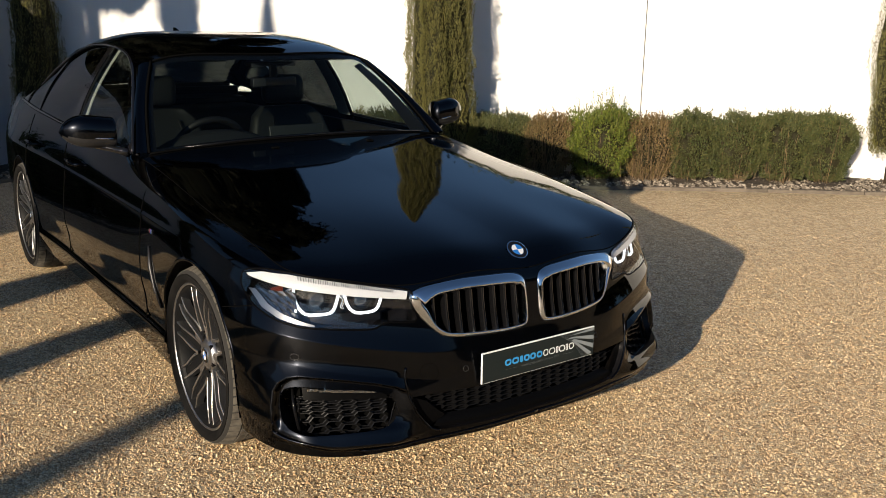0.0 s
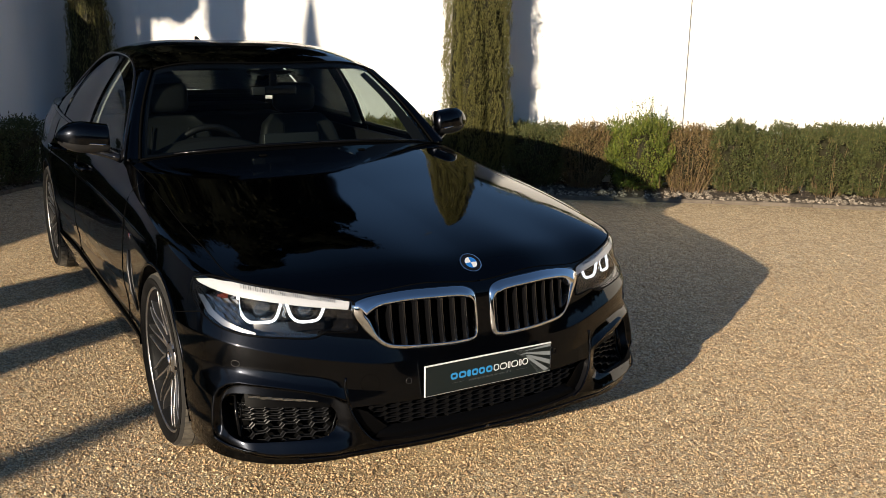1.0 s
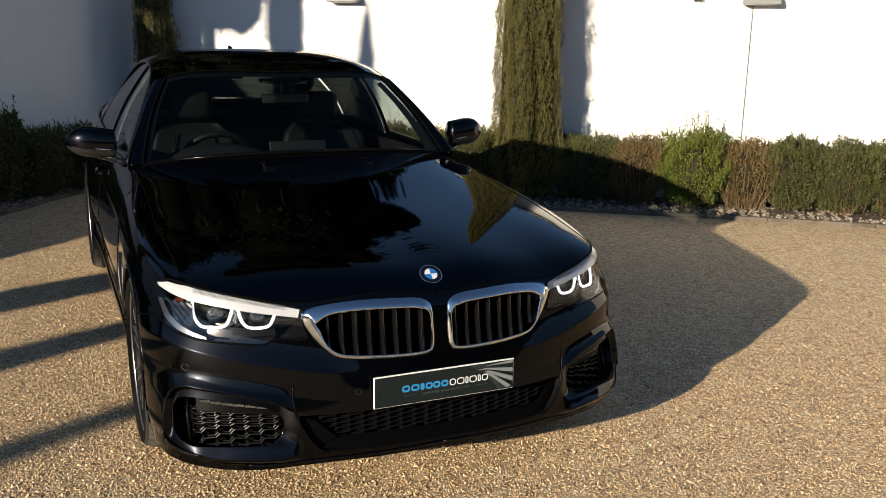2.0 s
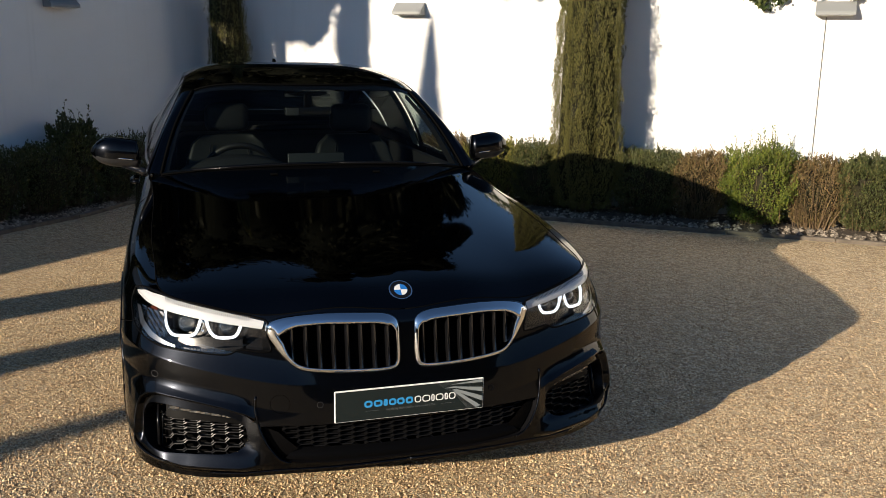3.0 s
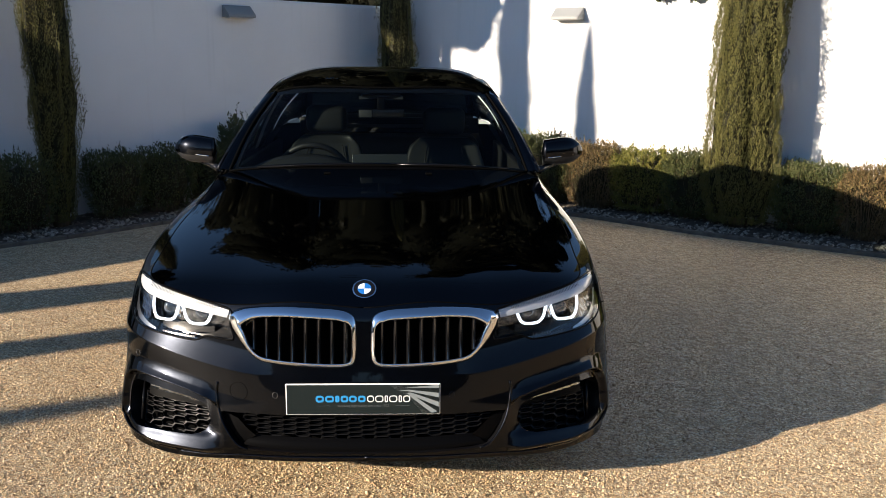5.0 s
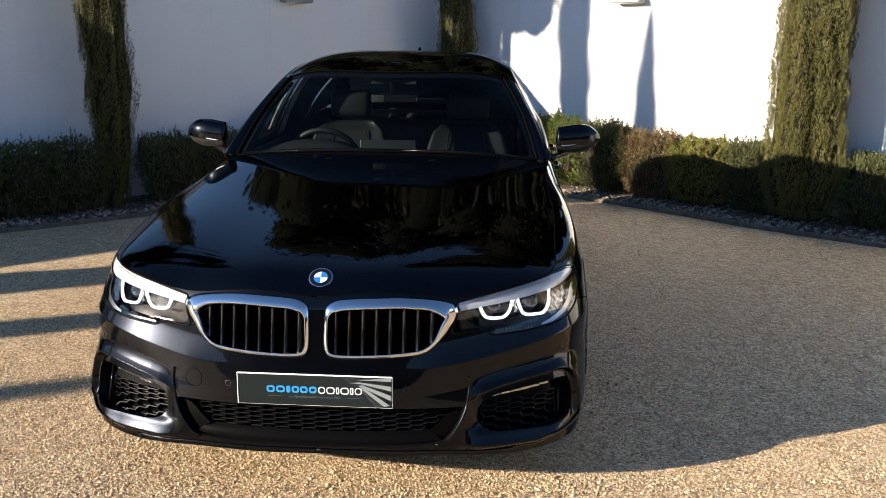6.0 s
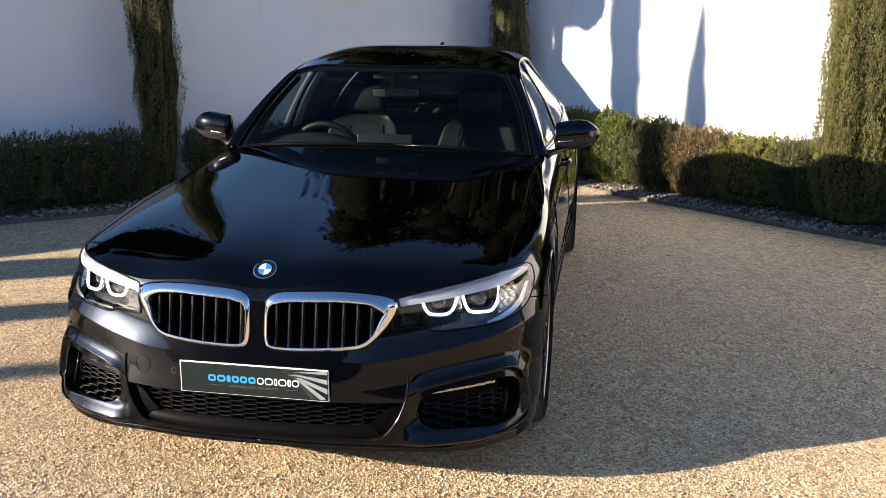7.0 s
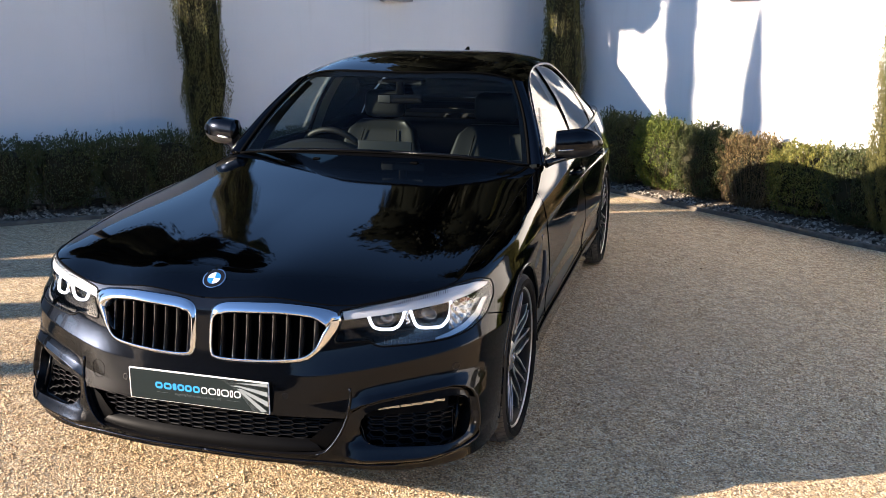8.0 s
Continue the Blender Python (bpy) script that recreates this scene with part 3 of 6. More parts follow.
    for k, y in enumerate((5.85, 6.35, 6.85, 7.7, 8.2)):
        bush(WALL_L(y) + 0.34, y, (0.44, 0.58, 0.62), M_BOX, 110 + k, "dark box hedge below the shaded wall", group="box hedge along the shaded wall", turn=-9, leaves=2700, loose=0.06)
    bush(WALL_L(7.25) + 0.3, 7.25, (0.4, 0.46, 0.82), M_BOX, 120, "taller unclipped shrub rising from the hedge", "shrub", leaves=2600, leaf=0.03, shaggy=0.18, loose=0.16, sprigs=60)


# ---- wall fittings ----
def wall_light(x, y, z, turn):
    """A wedge-shaped outdoor wall light; local x along the wall, y into it."""
    top = thing("wall_light", pose(x, y, z, 0, 0, turn), "grey metal wedge wall light fixed to the render", "wall light", "wall lights")
    prof = [(0, 0.12), (-0.02, 0.122), (-0.115, 0.035), (-0.122, 0.02), (-0.122, 0.0), (0, 0.0)]
    v = [(sx * (0.165 if p[0] > -0.03 else 0.165), p[0], p[1]) for sx in (-1, 1) for p in prof]
    n = len(prof)
    f = [[i, (i + 1) % n, n + (i + 1) % n, n + i] for i in range(n)] + [list(range(n))[::-1], list(range(n, 2 * n))]
    body = piece("housing", v, f, M_FIXTURE, top)
    body.modifiers.new("soft", "BEVEL").width = 0.004
    part("diffuser", box_bm((-0.14, -0.105, -0.006), (0.14, -0.015, 0.002)), M_LAMPGLASS, top, "frosted glass under the light")
    part("back_plate", box_bm((-0.15, -0.002, 0.005), (0.15, 0.006, 0.115)), M_FIXTURE, top)
    return top


def fittings():
    for x in (-2.17, 1.93, 5.6):
        wall_light(x, WALL_B(x) - 0.006, 1.915, -2.6)
    for y in (7.47, 3.4):
        wall_light(WALL_L(y) + 0.006, y, 1.90, 80.6)
    for name, m, h in (("joint_back", pose(1.86, WALL_B(1.86) - 0.001, 0.95, 0, 0, -2.6), 1.9), ("joint_side", pose(WALL_L(3.45) + 0.001, 3.45, 0.95, 0, 0, 80.6), 1.9)):
        ob = part("expansion_joint", box_bm((-0.0045, -0.003, -h / 2), (0.0045, 0.004, h / 2)), M_JOINT)
        ob.matrix_world = m
        tagged(ob, "narrow dark vertical movement joint in the render", "wall joint", kind="structure")


def ivy():
    """A climber that hangs over the top of the back wall."""
    rng = np.random.default_rng(77)
    top = thing("ivy", pose(0, 0, 0), "green climber trailing over the top of the white wall", "climbing plant")
    n = 2600
    x = rng.uniform(-1.9, 2.4, n)
    edge = 2.16 + 0.10 * np.sin(x * 3.1) + 0.06 * np.sin(x * 7.7 + 1) + 0.04 * np.sin(x * 17)
    z = edge + rng.beta(0.8, 2.0, n) * 0.4 - 0.02
    y = WALL_B(0) - 0.045 * x - np.abs(rng.normal(0.05, 0.03, n))
    over = z > 2.36
    y[over] += rng.uniform(0, 0.25, over.sum())
    p = np.stack([x, y, z], 1)
    L = rng.uniform(0.03, 0.06, n)
    v, f = leaf_cards(p, rng.normal(0, 0.5, (n, 3)) + np.array([0, -0.5, -0.7]), L, L * 0.8, rng)
    piece("foliage", v, f, M_IVY, top)
    s = np.stack([x[:70], y[:70] + 0.02, np.full(70, 2.37)], 1)
    e = p[:70].copy()
    v, f = rods(s, e, np.full(70, 0.004), np.full(70, 0.002))
    tagged(piece("stem_tangle", v, f, M_BARK, top), kind="stuff")


def unseen_woods():
    """Unseen low woods added round the forecourt, far behind everything, to block the low sky."""
    rng = np.random.default_rng(9)
    n = 42000
    a = rng.uniform(0, 6.283, n)
    R = rng.uniform(55, 75, n)
    h = (7.5 + 1.2 * np.sin(a * 9) + 1.0 * np.sin(a * 23 + 1)) * rng.beta(1.2, 1, n)
    p = np.stack([np.cos(a) * R, np.sin(a) * R, h], 1)
    L = rng.uniform(1.0, 2.4, n)
    v, f = leaf_cards(p, rng.normal(size=(n, 3)), L, L * 0.8, rng)
    tagged(piece("unseen_woods", v, f, M_TREE), "unseen distant belt of dark trees added to block the low sky", "woods", kind="stuff")


# ---- the car: materials ----
def paint_mat():
    m = Mat("black_metallic_paint", (0.004, 0.005, 0.007), 0.28, 1.0, Coat_Weight=1.0, Coat_Roughness=0.035, Coat_IOR=1.315, Specular_IOR_Level=0.0)
    m.put("Specular Tint", (0, 0, 0, 1))
    flake = m.voronoi(900)
    g = m.node("ShaderNodeSeparateColor")
    m.link(flake.outputs["Color"], g.inputs[0])
    m.color(m.ramp(g.outputs[0], (0.0, (0.006, 0.007, 0.009)), (0.93, (0.009, 0.010, 0.013)), (1.0, (0.015, 0.016, 0.020))))
    return m.mat


def pane_mat(name, tint, head_on=0.05, grazing=1.0, rough=0.0):
    """Thin glass: a tinted clear pane with a mirror gloss that grows at grazing angles, alike from both sides."""
    mat = bpy.data.materials.new(name)
    mat.use_nodes = True
    t = mat.node_tree
    t.nodes.remove(t.nodes["Principled BSDF"])
    clear, gloss, mixer, lean = (t.nodes.new(k) for k in ("ShaderNodeBsdfTransparent", "ShaderNodeBsdfGlossy", "ShaderNodeMixShader", "ShaderNodeLayerWeight"))
    power, scale = t.nodes.new("ShaderNodeMath"), t.nodes.new("ShaderNodeMath")
    clear.inputs[0].default_value = (*tint, 1)
    gloss.inputs["Roughness"].default_value = rough
    lean.inputs["Blend"].default_value = 0.5
    power.operation, scale.operation = "POWER", "MULTIPLY_ADD"
    power.inputs[1].default_value = 5.0
    scale.inputs[1].default_value, scale.inputs[2].default_value = grazing - head_on, head_on
    t.links.new(lean.outputs["Facing"], power.inputs[0])
    t.links.new(power.outputs[0], scale.inputs[0])
    t.links.new(scale.outputs[0], mixer.inputs[0])
    t.links.new(clear.outputs[0], mixer.inputs[1])
    t.links.new(gloss.outputs[0], mixer.inputs[2])
    t.links.new(mixer.outputs[0], t.nodes["Material Output"].inputs[0])
    return mat


M_PAINT = paint_mat()
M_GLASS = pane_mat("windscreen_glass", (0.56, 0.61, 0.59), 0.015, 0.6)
M_SIDEGLASS = pane_mat("side_glass", (0.54, 0.60, 0.58))
M_REARGLASS = pane_mat("privacy_glass", (0.03, 0.034, 0.033), 0.05)
M_BACKGLASS = pane_mat("rear_screen_glass", (0.03, 0.034, 0.033), 0.02, 0.2)
M_LENS = pane_mat("lamp_lens", (0.95, 0.95, 0.95), 0.08)
M_CHROME = Mat("chrome", (0.78, 0.79, 0.8), 0.06, 1.0).mat
M_SATIN = Mat("satin_silver", (0.62, 0.63, 0.64), 0.22, 1.0).mat
M_GLOSSBLACK = Mat("gloss_black_trim", (0.006, 0.006, 0.007), 0.12).mat


def plastic_mat():
    m = Mat("black_grained_plastic", (0.014, 0.014, 0.015), 0.42)
    m.bump(m.noise(600, 2), 0.12, 0.001)
    return m.mat


def tyre_mat():
    m = Mat("dusty_tyre_rubber", (0.03, 0.03, 0.03), 0.9, Specular_IOR_Level=0.05)
    v = m.place()
    m.color(m.ramp(m.noise(14, 5, vec=v), (0.3, (0.006, 0.006, 0.006)), (0.75, (0.013, 0.0125, 0.012))))
    m.bump(m.noise(90, 3, vec=v), 0.2, 0.002)
    return m.mat


def tread_mat():
    m = Mat("dusty_tyre_tread", (0.2, 0.18, 0.15), 0.9)
    m.color(m.ramp(m.noise(30, 5), (0.3, (0.05, 0.045, 0.037)), (0.7, (0.14, 0.125, 0.10))))
    return m.mat


M_PLASTIC, M_TYRE, M_TREAD = plastic_mat(), tyre_mat(), tread_mat()
M_GROOVE = Mat("tyre_groove", (0.018, 0.017, 0.015), 0.9).mat
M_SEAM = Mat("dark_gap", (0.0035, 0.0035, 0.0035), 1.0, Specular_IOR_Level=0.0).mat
M_RIMDARK = Mat("dark_grey_wheel_enamel", (0.006, 0.0063, 0.0068), 0.5, 0.0, Specular_IOR_Level=0.1).mat
M_RIMFACE = Mat("machined_wheel_face", (0.46, 0.46, 0.47), 0.34, 1.0).mat
M_DISC = Mat("brake_disc_steel", (0.28, 0.27, 0.26), 0.4, 1.0).mat
M_REFLECT = Mat("lamp_reflector", (0.30, 0.31, 0.32), 0.22, 1.0).mat
M_LAMPDARK = Mat("lamp_housing_black", (0.005, 0.005, 0.006), 0.25).mat
M_LAMPWHITE = Mat("lamp_light_guide", (0.60, 0.62, 0.64), 0.25, Specular_IOR_Level=0.6).mat
M_AMBER = Mat("amber_reflector", (0.075, 0.016, 0.008), 0.15).mat
M_BEZEL = Mat("smoked_silver_bezel", (0.5, 0.51, 0.52), 0.2, 1.0).mat
M_CORNER = Mat("silver_lamp_corner", (0.42, 0.43, 0.44), 0.3, 1.0).mat


def drl_mat():
    m = Mat("lit_daytime_ring", (0.9, 0.92, 0.95), 0.3, Emission_Strength=1.0)
    m.put("Emission Color", (0.86, 0.93, 1.0, 1))
    return m.mat


M_DRL = drl_mat()
M_PROJ = Mat("projector_lens", (0.02, 0.03, 0.045), 0.02, 0.0, Coat_Weight=1.0).mat
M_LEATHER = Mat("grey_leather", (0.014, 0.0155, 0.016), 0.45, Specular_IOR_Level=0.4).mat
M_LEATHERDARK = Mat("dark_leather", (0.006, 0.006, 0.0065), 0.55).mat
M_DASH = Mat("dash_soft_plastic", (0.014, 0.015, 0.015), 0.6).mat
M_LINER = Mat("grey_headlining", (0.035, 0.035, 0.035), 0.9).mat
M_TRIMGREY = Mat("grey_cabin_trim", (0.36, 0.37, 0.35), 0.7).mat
M_MIRRORBACK = Mat("grey_mirror_plastic", (0.028, 0.03, 0.031), 0.5).mat
M_SLAT = Mat("black_slat", (0.004, 0.004, 0.0045), 0.16, 0.0, Specular_IOR_Level=0.16).mat
M_MESH = Mat("black_mesh_plastic", (0.006, 0.006, 0.0065), 0.36, Specular_IOR_Level=0.2).mat
# duller copy of the mesh plastic: the bumper's shade put into the material
M_SHADEDMESH = Mat("shaded_lower_mesh", (0.006, 0.006, 0.0065), 0.45, Specular_IOR_Level=0.1).mat
M_APRON = Mat("black_apron_plastic", (0.0018, 0.0018, 0.002), 0.42, Specular_IOR_Level=0.05).mat
# metal strip that paints the highlight line down each black slat's front
M_SLATEDGE = Mat("slat_edge_highlight", (0.12, 0.12, 0.125), 0.12, 1.0).mat
M_SCREEN = Mat("display_glass", (0.024, 0.027, 0.027), 0.3, Specular_IOR_Level=0.3).mat
M_BLUE = Mat("roundel_blue_enamel", (0.02, 0.16, 0.52), 0.15, Coat_Weight=1.0).mat
M_WHITE = Mat("white_enamel", (0.75, 0.76, 0.77), 0.2, Coat_Weight=1.0).mat
M_PLATE = Mat("dark_green_grey_plate", (0.011, 0.017, 0.018), 0.3, Specular_IOR_Level=0.25).mat
M_PLATEGREY = Mat("plate_grey_print", (0.09, 0.105, 0.11), 0.3, Specular_IOR_Level=0.3).mat
M_PLATELIGHT = Mat("plate_pale_print", (0.22, 0.25, 0.26), 0.3, Specular_IOR_Level=0.3).mat
M_PLATEWHITE = Mat("plate_white_print", (0.78, 0.8, 0.8), 0.35).mat
M_PLATEBLUE = Mat("plate_blue_print", (0.03, 0.28, 0.62), 0.35).mat
M_TAIL = Mat("red_tail_lens", (0.25, 0.01, 0.01), 0.1, Coat_Weight=1.0).mat

# ---- the car: surfaces ----
CAR = thing("car", pose(-0.174, 3.725, 0, 0, 0, 36.6 - 90), "glossy black metallic saloon car with chrome twin grille, parked on gravel", "car")


def natural(ts, ys, u):
    """Natural cubic spline through ys (n x d) at ts, at u."""
    ts, ys = np.asarray(ts, float), np.asarray(ys, float)
    n = len(ts)
    h = np.diff(ts)
    A, B = np.eye(n), np.zeros_like(ys)
    for i in range(1, n - 1):
        A[i, i - 1], A[i, i], A[i, i + 1] = h[i - 1], 2 * (h[i - 1] + h[i]), h[i]
        B[i] = 6 * ((ys[i + 1] - ys[i]) / h[i] - (ys[i] - ys[i - 1]) / h[i - 1])
    M = np.linalg.solve(A, B)
    u = np.atleast_1d(np.asarray(u, float))
    k = np.clip(np.searchsorted(ts, u) - 1, 0, n - 2)
    a, b, H = (ts[k + 1] - u)[:, None], (u - ts[k])[:, None], h[k][:, None]
    return M[k] * a ** 3 / (6 * H) + M[k + 1] * b ** 3 / (6 * H) + (ys[k] / H - M[k] * H / 6) * a + (ys[k + 1] / H - M[k + 1] * H / 6) * b


# seven lines round one half of the body, from the middle of the nose round the side to the middle of the tail (x ahead, y out, z up)
RAIL_A = [(.852, 0, .20), (.845, .22, .197), (.812, .45, .195), (.735, .68, .180), (.62, .845, .190), (.40, .91, .20), (0, .905, .19), (-.5, .885, .19),
          (-.86, .88, .19), (-1.5, .875, .19), (-2.2, .875, .19), (-2.97, .885, .20), (-3.6, .84, .22), (-3.92, .70, .24), (-4.05, .36, .25), (-4.06, 0, .25)]
RAIL_B = [(.862, 0, .30), (.854, .22, .30), (.815, .45, .30), (.735, .68, .30), (.63, .85, .305), (.40, .925, .32), (0, .928, .33), (-.5, .908, .33),
          (-.86, .905, .33), (-1.5, .905, .33), (-2.2, .905, .33), (-2.97, .922, .33), (-3.6, .87, .34), (-3.98, .74, .34), (-4.12, .38, .34), (-4.14, 0, .34)]
RAIL_C = [(.848, 0, .435), (.838, .22, .435), (.79, .45, .435), (.71, .67, .435), (.612, .825, .44), (.39, .922, .48), (0, .934, .52), (-.5, .926, .52),
          (-.86, .924, .52), (-1.5, .924, .52), (-2.2, .926, .52), (-2.97, .934, .52), (-3.6, .89, .52), (-4.02, .75, .50), (-4.17, .38, .50), (-4.19, 0, .50)]
RAIL_D = [(.826, 0, .535), (.817, .22, .535), (.765, .45, .535), (.685, .67, .55), (.585, .815, .575), (.38, .903, .63), (0, .932, .68), (-.5, .916, .70),
          (-.86, .909, .70), (-1.5, .908, .70), (-2.2, .911, .70), (-2.97, .932, .71), (-3.6, .89, .72), (-4.0, .74, .72), (-4.15, .37, .72), (-4.17, 0, .72)]
RAIL_E = [(.803, 0, .665), (.793, .22, .665), (.742, .45, .655), (.662, .66, .665), (.562, .790, .69), (.365, .872, .728), (0, .914, .752), (-.5, .905, .764),
          (-.86, .897, .770), (-1.5, .896, .776), (-2.2, .900, .784), (-2.97, .918, .79), (-3.6, .875, .81), (-3.98, .73, .84), (-4.13, .36, .85), (-4.15, 0, .85)]
RAIL_F = [(.782, 0, .728), (.768, .22, .744), (.722, .45, .722), (.640, .65, .748), (.540, .768, .766), (.35, .800, .800), (0, .812, .850), (-.5, .802, .912),
          (-.86, .812, .958), (-1.5, .846, .972), (-2.2, .850, .988), (-2.97, .836, 1.01), (-3.6, .78, 1.03), (-3.95, .66, 1.04), (-4.06, .35, 1.05), (-4.08, 0, 1.055)]
RAIL_G = [(.795, 0, .70), (.785, .22, .712), (.735, .45, .695), (.653, .66, .712), (.553, .788, .736), (.362, .846, .775), (0, .880, .822), (-.5, .875, .866),
          (-.86, .876, .868), (-1.5, .882, .880), (-2.2, .883, .890), (-2.97, .880, .91), (-3.6, .830, .93), (-3.96, .70, .95), (-4.11, .355, .96), (-4.13, 0, .96)]
RAILS = np.array([RAIL_A, RAIL_B, RAIL_C, RAIL_D, RAIL_E, RAIL_G, RAIL_F])
STATION = np.concatenate([[0], np.cumsum(np.linalg.norm(np.diff(RAILS[2], axis=0), axis=1))])
V_AT = np.array([0.0, 0.17, 0.36, 0.54, 0.73, 0.88, 1.0])


def smoothstep(a, b, x):
    t = np.clip((x - a) / (b - a), 0, 1)
    return t * t * (3 - 2 * t)


def inside(poly, q):
    x, y = q[:, 0], q[:, 1]
    r = np.zeros(len(q), bool)
    j = len(poly) - 1
    for i in range(len(poly)):
        xi, yi, xj, yj = *poly[i], *poly[j]
        hit = ((yi > y) != (yj > y)) & (x < (xj - xi) * (y - yi) / (yj - yi + 1e-12) + xi)
        r ^= hit
        j = i
    return r


INTAKE_CREASE = np.array([(.512, .392), (.54, .408), (.60, .425), (.68, .440), (.75, .450), (.81, .455), (.84, .447), (.862, .428), (.876, .40), (.886, .35), (.890, .30), (.886, .262)])
INTAKE_ZONE = np.concatenate([INTAKE_CREASE, [(.80, .20), (.58, .18), (.47, .25), (.47, .34)]])


def crease_gap(y, z):
    """Distance from the crease round the side air intake, positive inside it."""
    q = np.stack([y, z], 1)
    best = np.full(len(q), 1e9)
    for a, b in zip(INTAKE_CREASE[:-1], INTAKE_CREASE[1:]):
        t = np.clip(((q - a) @ (b - a)) / ((b - a) @ (b - a)), 0, 1)
        best = np.minimum(best, np.linalg.norm(q - a - t[:, None] * (b - a), axis=1))
    return np.where(inside(INTAKE_ZONE, q), best, -best)


def shell(u, v):
    """The body's side surface: u metres round the half from the nose, v 0 (sill) to 1 (bonnet seam or belt line)."""
    u, v = np.asarray(u, float).ravel(), np.asarray(v, float).ravel()
    ts = np.concatenate([-STATION[3:0:-1], STATION, 2 * STATION[-1] - STATION[-2:-5:-1]])
    lines = []
    for r in RAILS:
        m = r * np.array([1, -1, 1])
        lines.append(natural(ts, np.concatenate([m[3:0:-1], r, m[-2:-5:-1]]), u))
    L = np.array(lines)
    n = len(V_AT)
    h = np.diff(V_AT)
    A = np.eye(n)
    B = np.zeros_like(L)
    for i in range(1, n - 1):
        A[i, i - 1], A[i, i], A[i, i + 1] = h[i - 1], 2 * (h[i - 1] + h[i]), h[i]
        B[i] = 6 * ((L[i + 1] - L[i]) / h[i] - (L[i] - L[i - 1]) / h[i - 1])
    M = np.tensordot(np.linalg.inv(A), B, 1)
    k = np.clip(np.searchsorted(V_AT, v) - 1, 0, n - 2)
    j = np.arange(len(u))
    a, b, H = (V_AT[k + 1] - v)[:, None], (v - V_AT[k])[:, None], h[k][:, None]
    p = M[k, j] * a ** 3 / (6 * H) + M[k + 1, j] * b ** 3 / (6 * H) + (L[k, j] / H - M[k, j] * H / 6) * a + (L[k + 1, j] / H - M[k + 1, j] * H / 6) * b
    # sculpted relief: hollow between lamp and air intake, flank line, sill step
    y, z, x = p[:, 1], p[:, 2], p[:, 0]
    front = smoothstep(0.42, 0.56, y) * smoothstep(0.15, 0.45, x)
    # bumper crease under the lamp: a shelf above it, falling away below
    crest = 0.498 + 0.092 * np.clip((y - 0.36) / 0.52, 0, 1) ** 1.25
    wide = smoothstep(0.26, 0.46, y) * smoothstep(0.15, 0.42, x)
    shelf = wide * np.where(z > crest, np.clip(1 - (z - crest) / 0.075, 0, 1) ** 1.3, np.clip(1 - (crest - z) / 0.09, 0, 1))
    near = np.nonzero((x > 0.35) & (y > 0.44) & (z < 0.56))[0]
    gap = np.full(len(x), -1.0)
    gap[near] = crease_gap(y[near], z[near])
    fade = smoothstep(0.485, 0.56, y) * smoothstep(0.25, 0.31, z) * smoothstep(0.35, 0.45, x)
    brow = np.clip(1 + gap / 0.05, 0, 1) ** 1.4 * smoothstep(0.014, 0.0, gap)
    sunk = smoothstep(0.0, 0.018, gap) * smoothstep(0.24, 0.285, z)
    ledge = fade * (brow - 1.0 * sunk)
    side = smoothstep(0.1, -0.45, x) * smoothstep(-3.6, -3.1, x)
    line = 0.766 + 0.02 * np.clip(-x / 3, 0, 1)
    flank = side * (0.006 * np.exp(-(np.clip(line - z, 0, 1) / 0.03)) * (z < line) + 0.006 * np.exp(-(np.clip(z - line, 0, 1) / 0.012)) * (z >= line))
    sill = side * 0.018 * smoothstep(0.335, 0.30, z)
    lower = side * -0.008 * np.exp(-((z - 0.42) / 0.06) ** 2)
    # the lip under the side intakes, its edge curling up towards the middle
    lip_z = 0.226 + 0.024 * smoothstep(0.72, 0.86, y) + 0.012 * smoothstep(0.56, 0.46, y)
    low = front * np.where(z > lip_z, np.clip(1 - (z - lip_z) / 0.055, 0, 1) ** 1.5, smoothstep(-0.03, 0.0, z - lip_z))
    out = 0.013 * shelf + 0.016 * ledge + 0.020 * low * smoothstep(0.90, 0.78, y)
    p[:, 1] += 0.55 * out + flank + sill + lower
    p[:, 0] += 0.85 * out
    return p


def shell_normal(u, v):
    e = 0.004
    du = shell(u + e, v) - shell(u - e, v)
    dv = shell(u, np.clip(v + e, 0, 1)) - shell(u, np.clip(v - e, 0, 1))
    n = np.cross(du, dv)
    n /= np.linalg.norm(n, axis=1)[:, None] + 1e-9
    return n


TU, TV = np.meshgrid(np.linspace(0, STATION[-1], 420), np.linspace(0, 1, 140), indexing="ij")
TP = shell(TU.ravel(), TV.ravel())
TU, TV = TU.ravel(), TV.ravel()


def locate(points, axes, ahead=None):
    """Surface coordinates (u, v) of places given by two of x, y, z (axes), refined from a table."""
    q = np.asarray(points, float)
    idx = np.arange(len(TP))
    if ahead is not None:
        idx = np.nonzero((TP[:, 0] > ahead[0]) & (TP[:, 0] < ahead[1]))[0]
    T = TP[idx][:, axes]
    start = np.concatenate([np.argmin(((T[None] - c[:, None]) ** 2).sum(2), 1) for c in np.array_split(q, max(1, len(q) // 60))])
    u, v = TU[idx[start]], TV[idx[start]]
    for _ in range(5):
        p0 = shell(u, v)[:, axes]
        a, b = (shell(u + 1e-3, v)[:, axes] - p0) / 1e-3, (shell(u, v + 1e-3)[:, axes] - p0) / 1e-3
        r = q - p0
        det = a[:, 0] * b[:, 1] - a[:, 1] * b[:, 0]
        det = np.where(np.abs(det) < 1e-5, 1e-5, det)
        u = u + np.clip((r[:, 0] * b[:, 1] - r[:, 1] * b[:, 0]) / det, -0.05, 0.05)
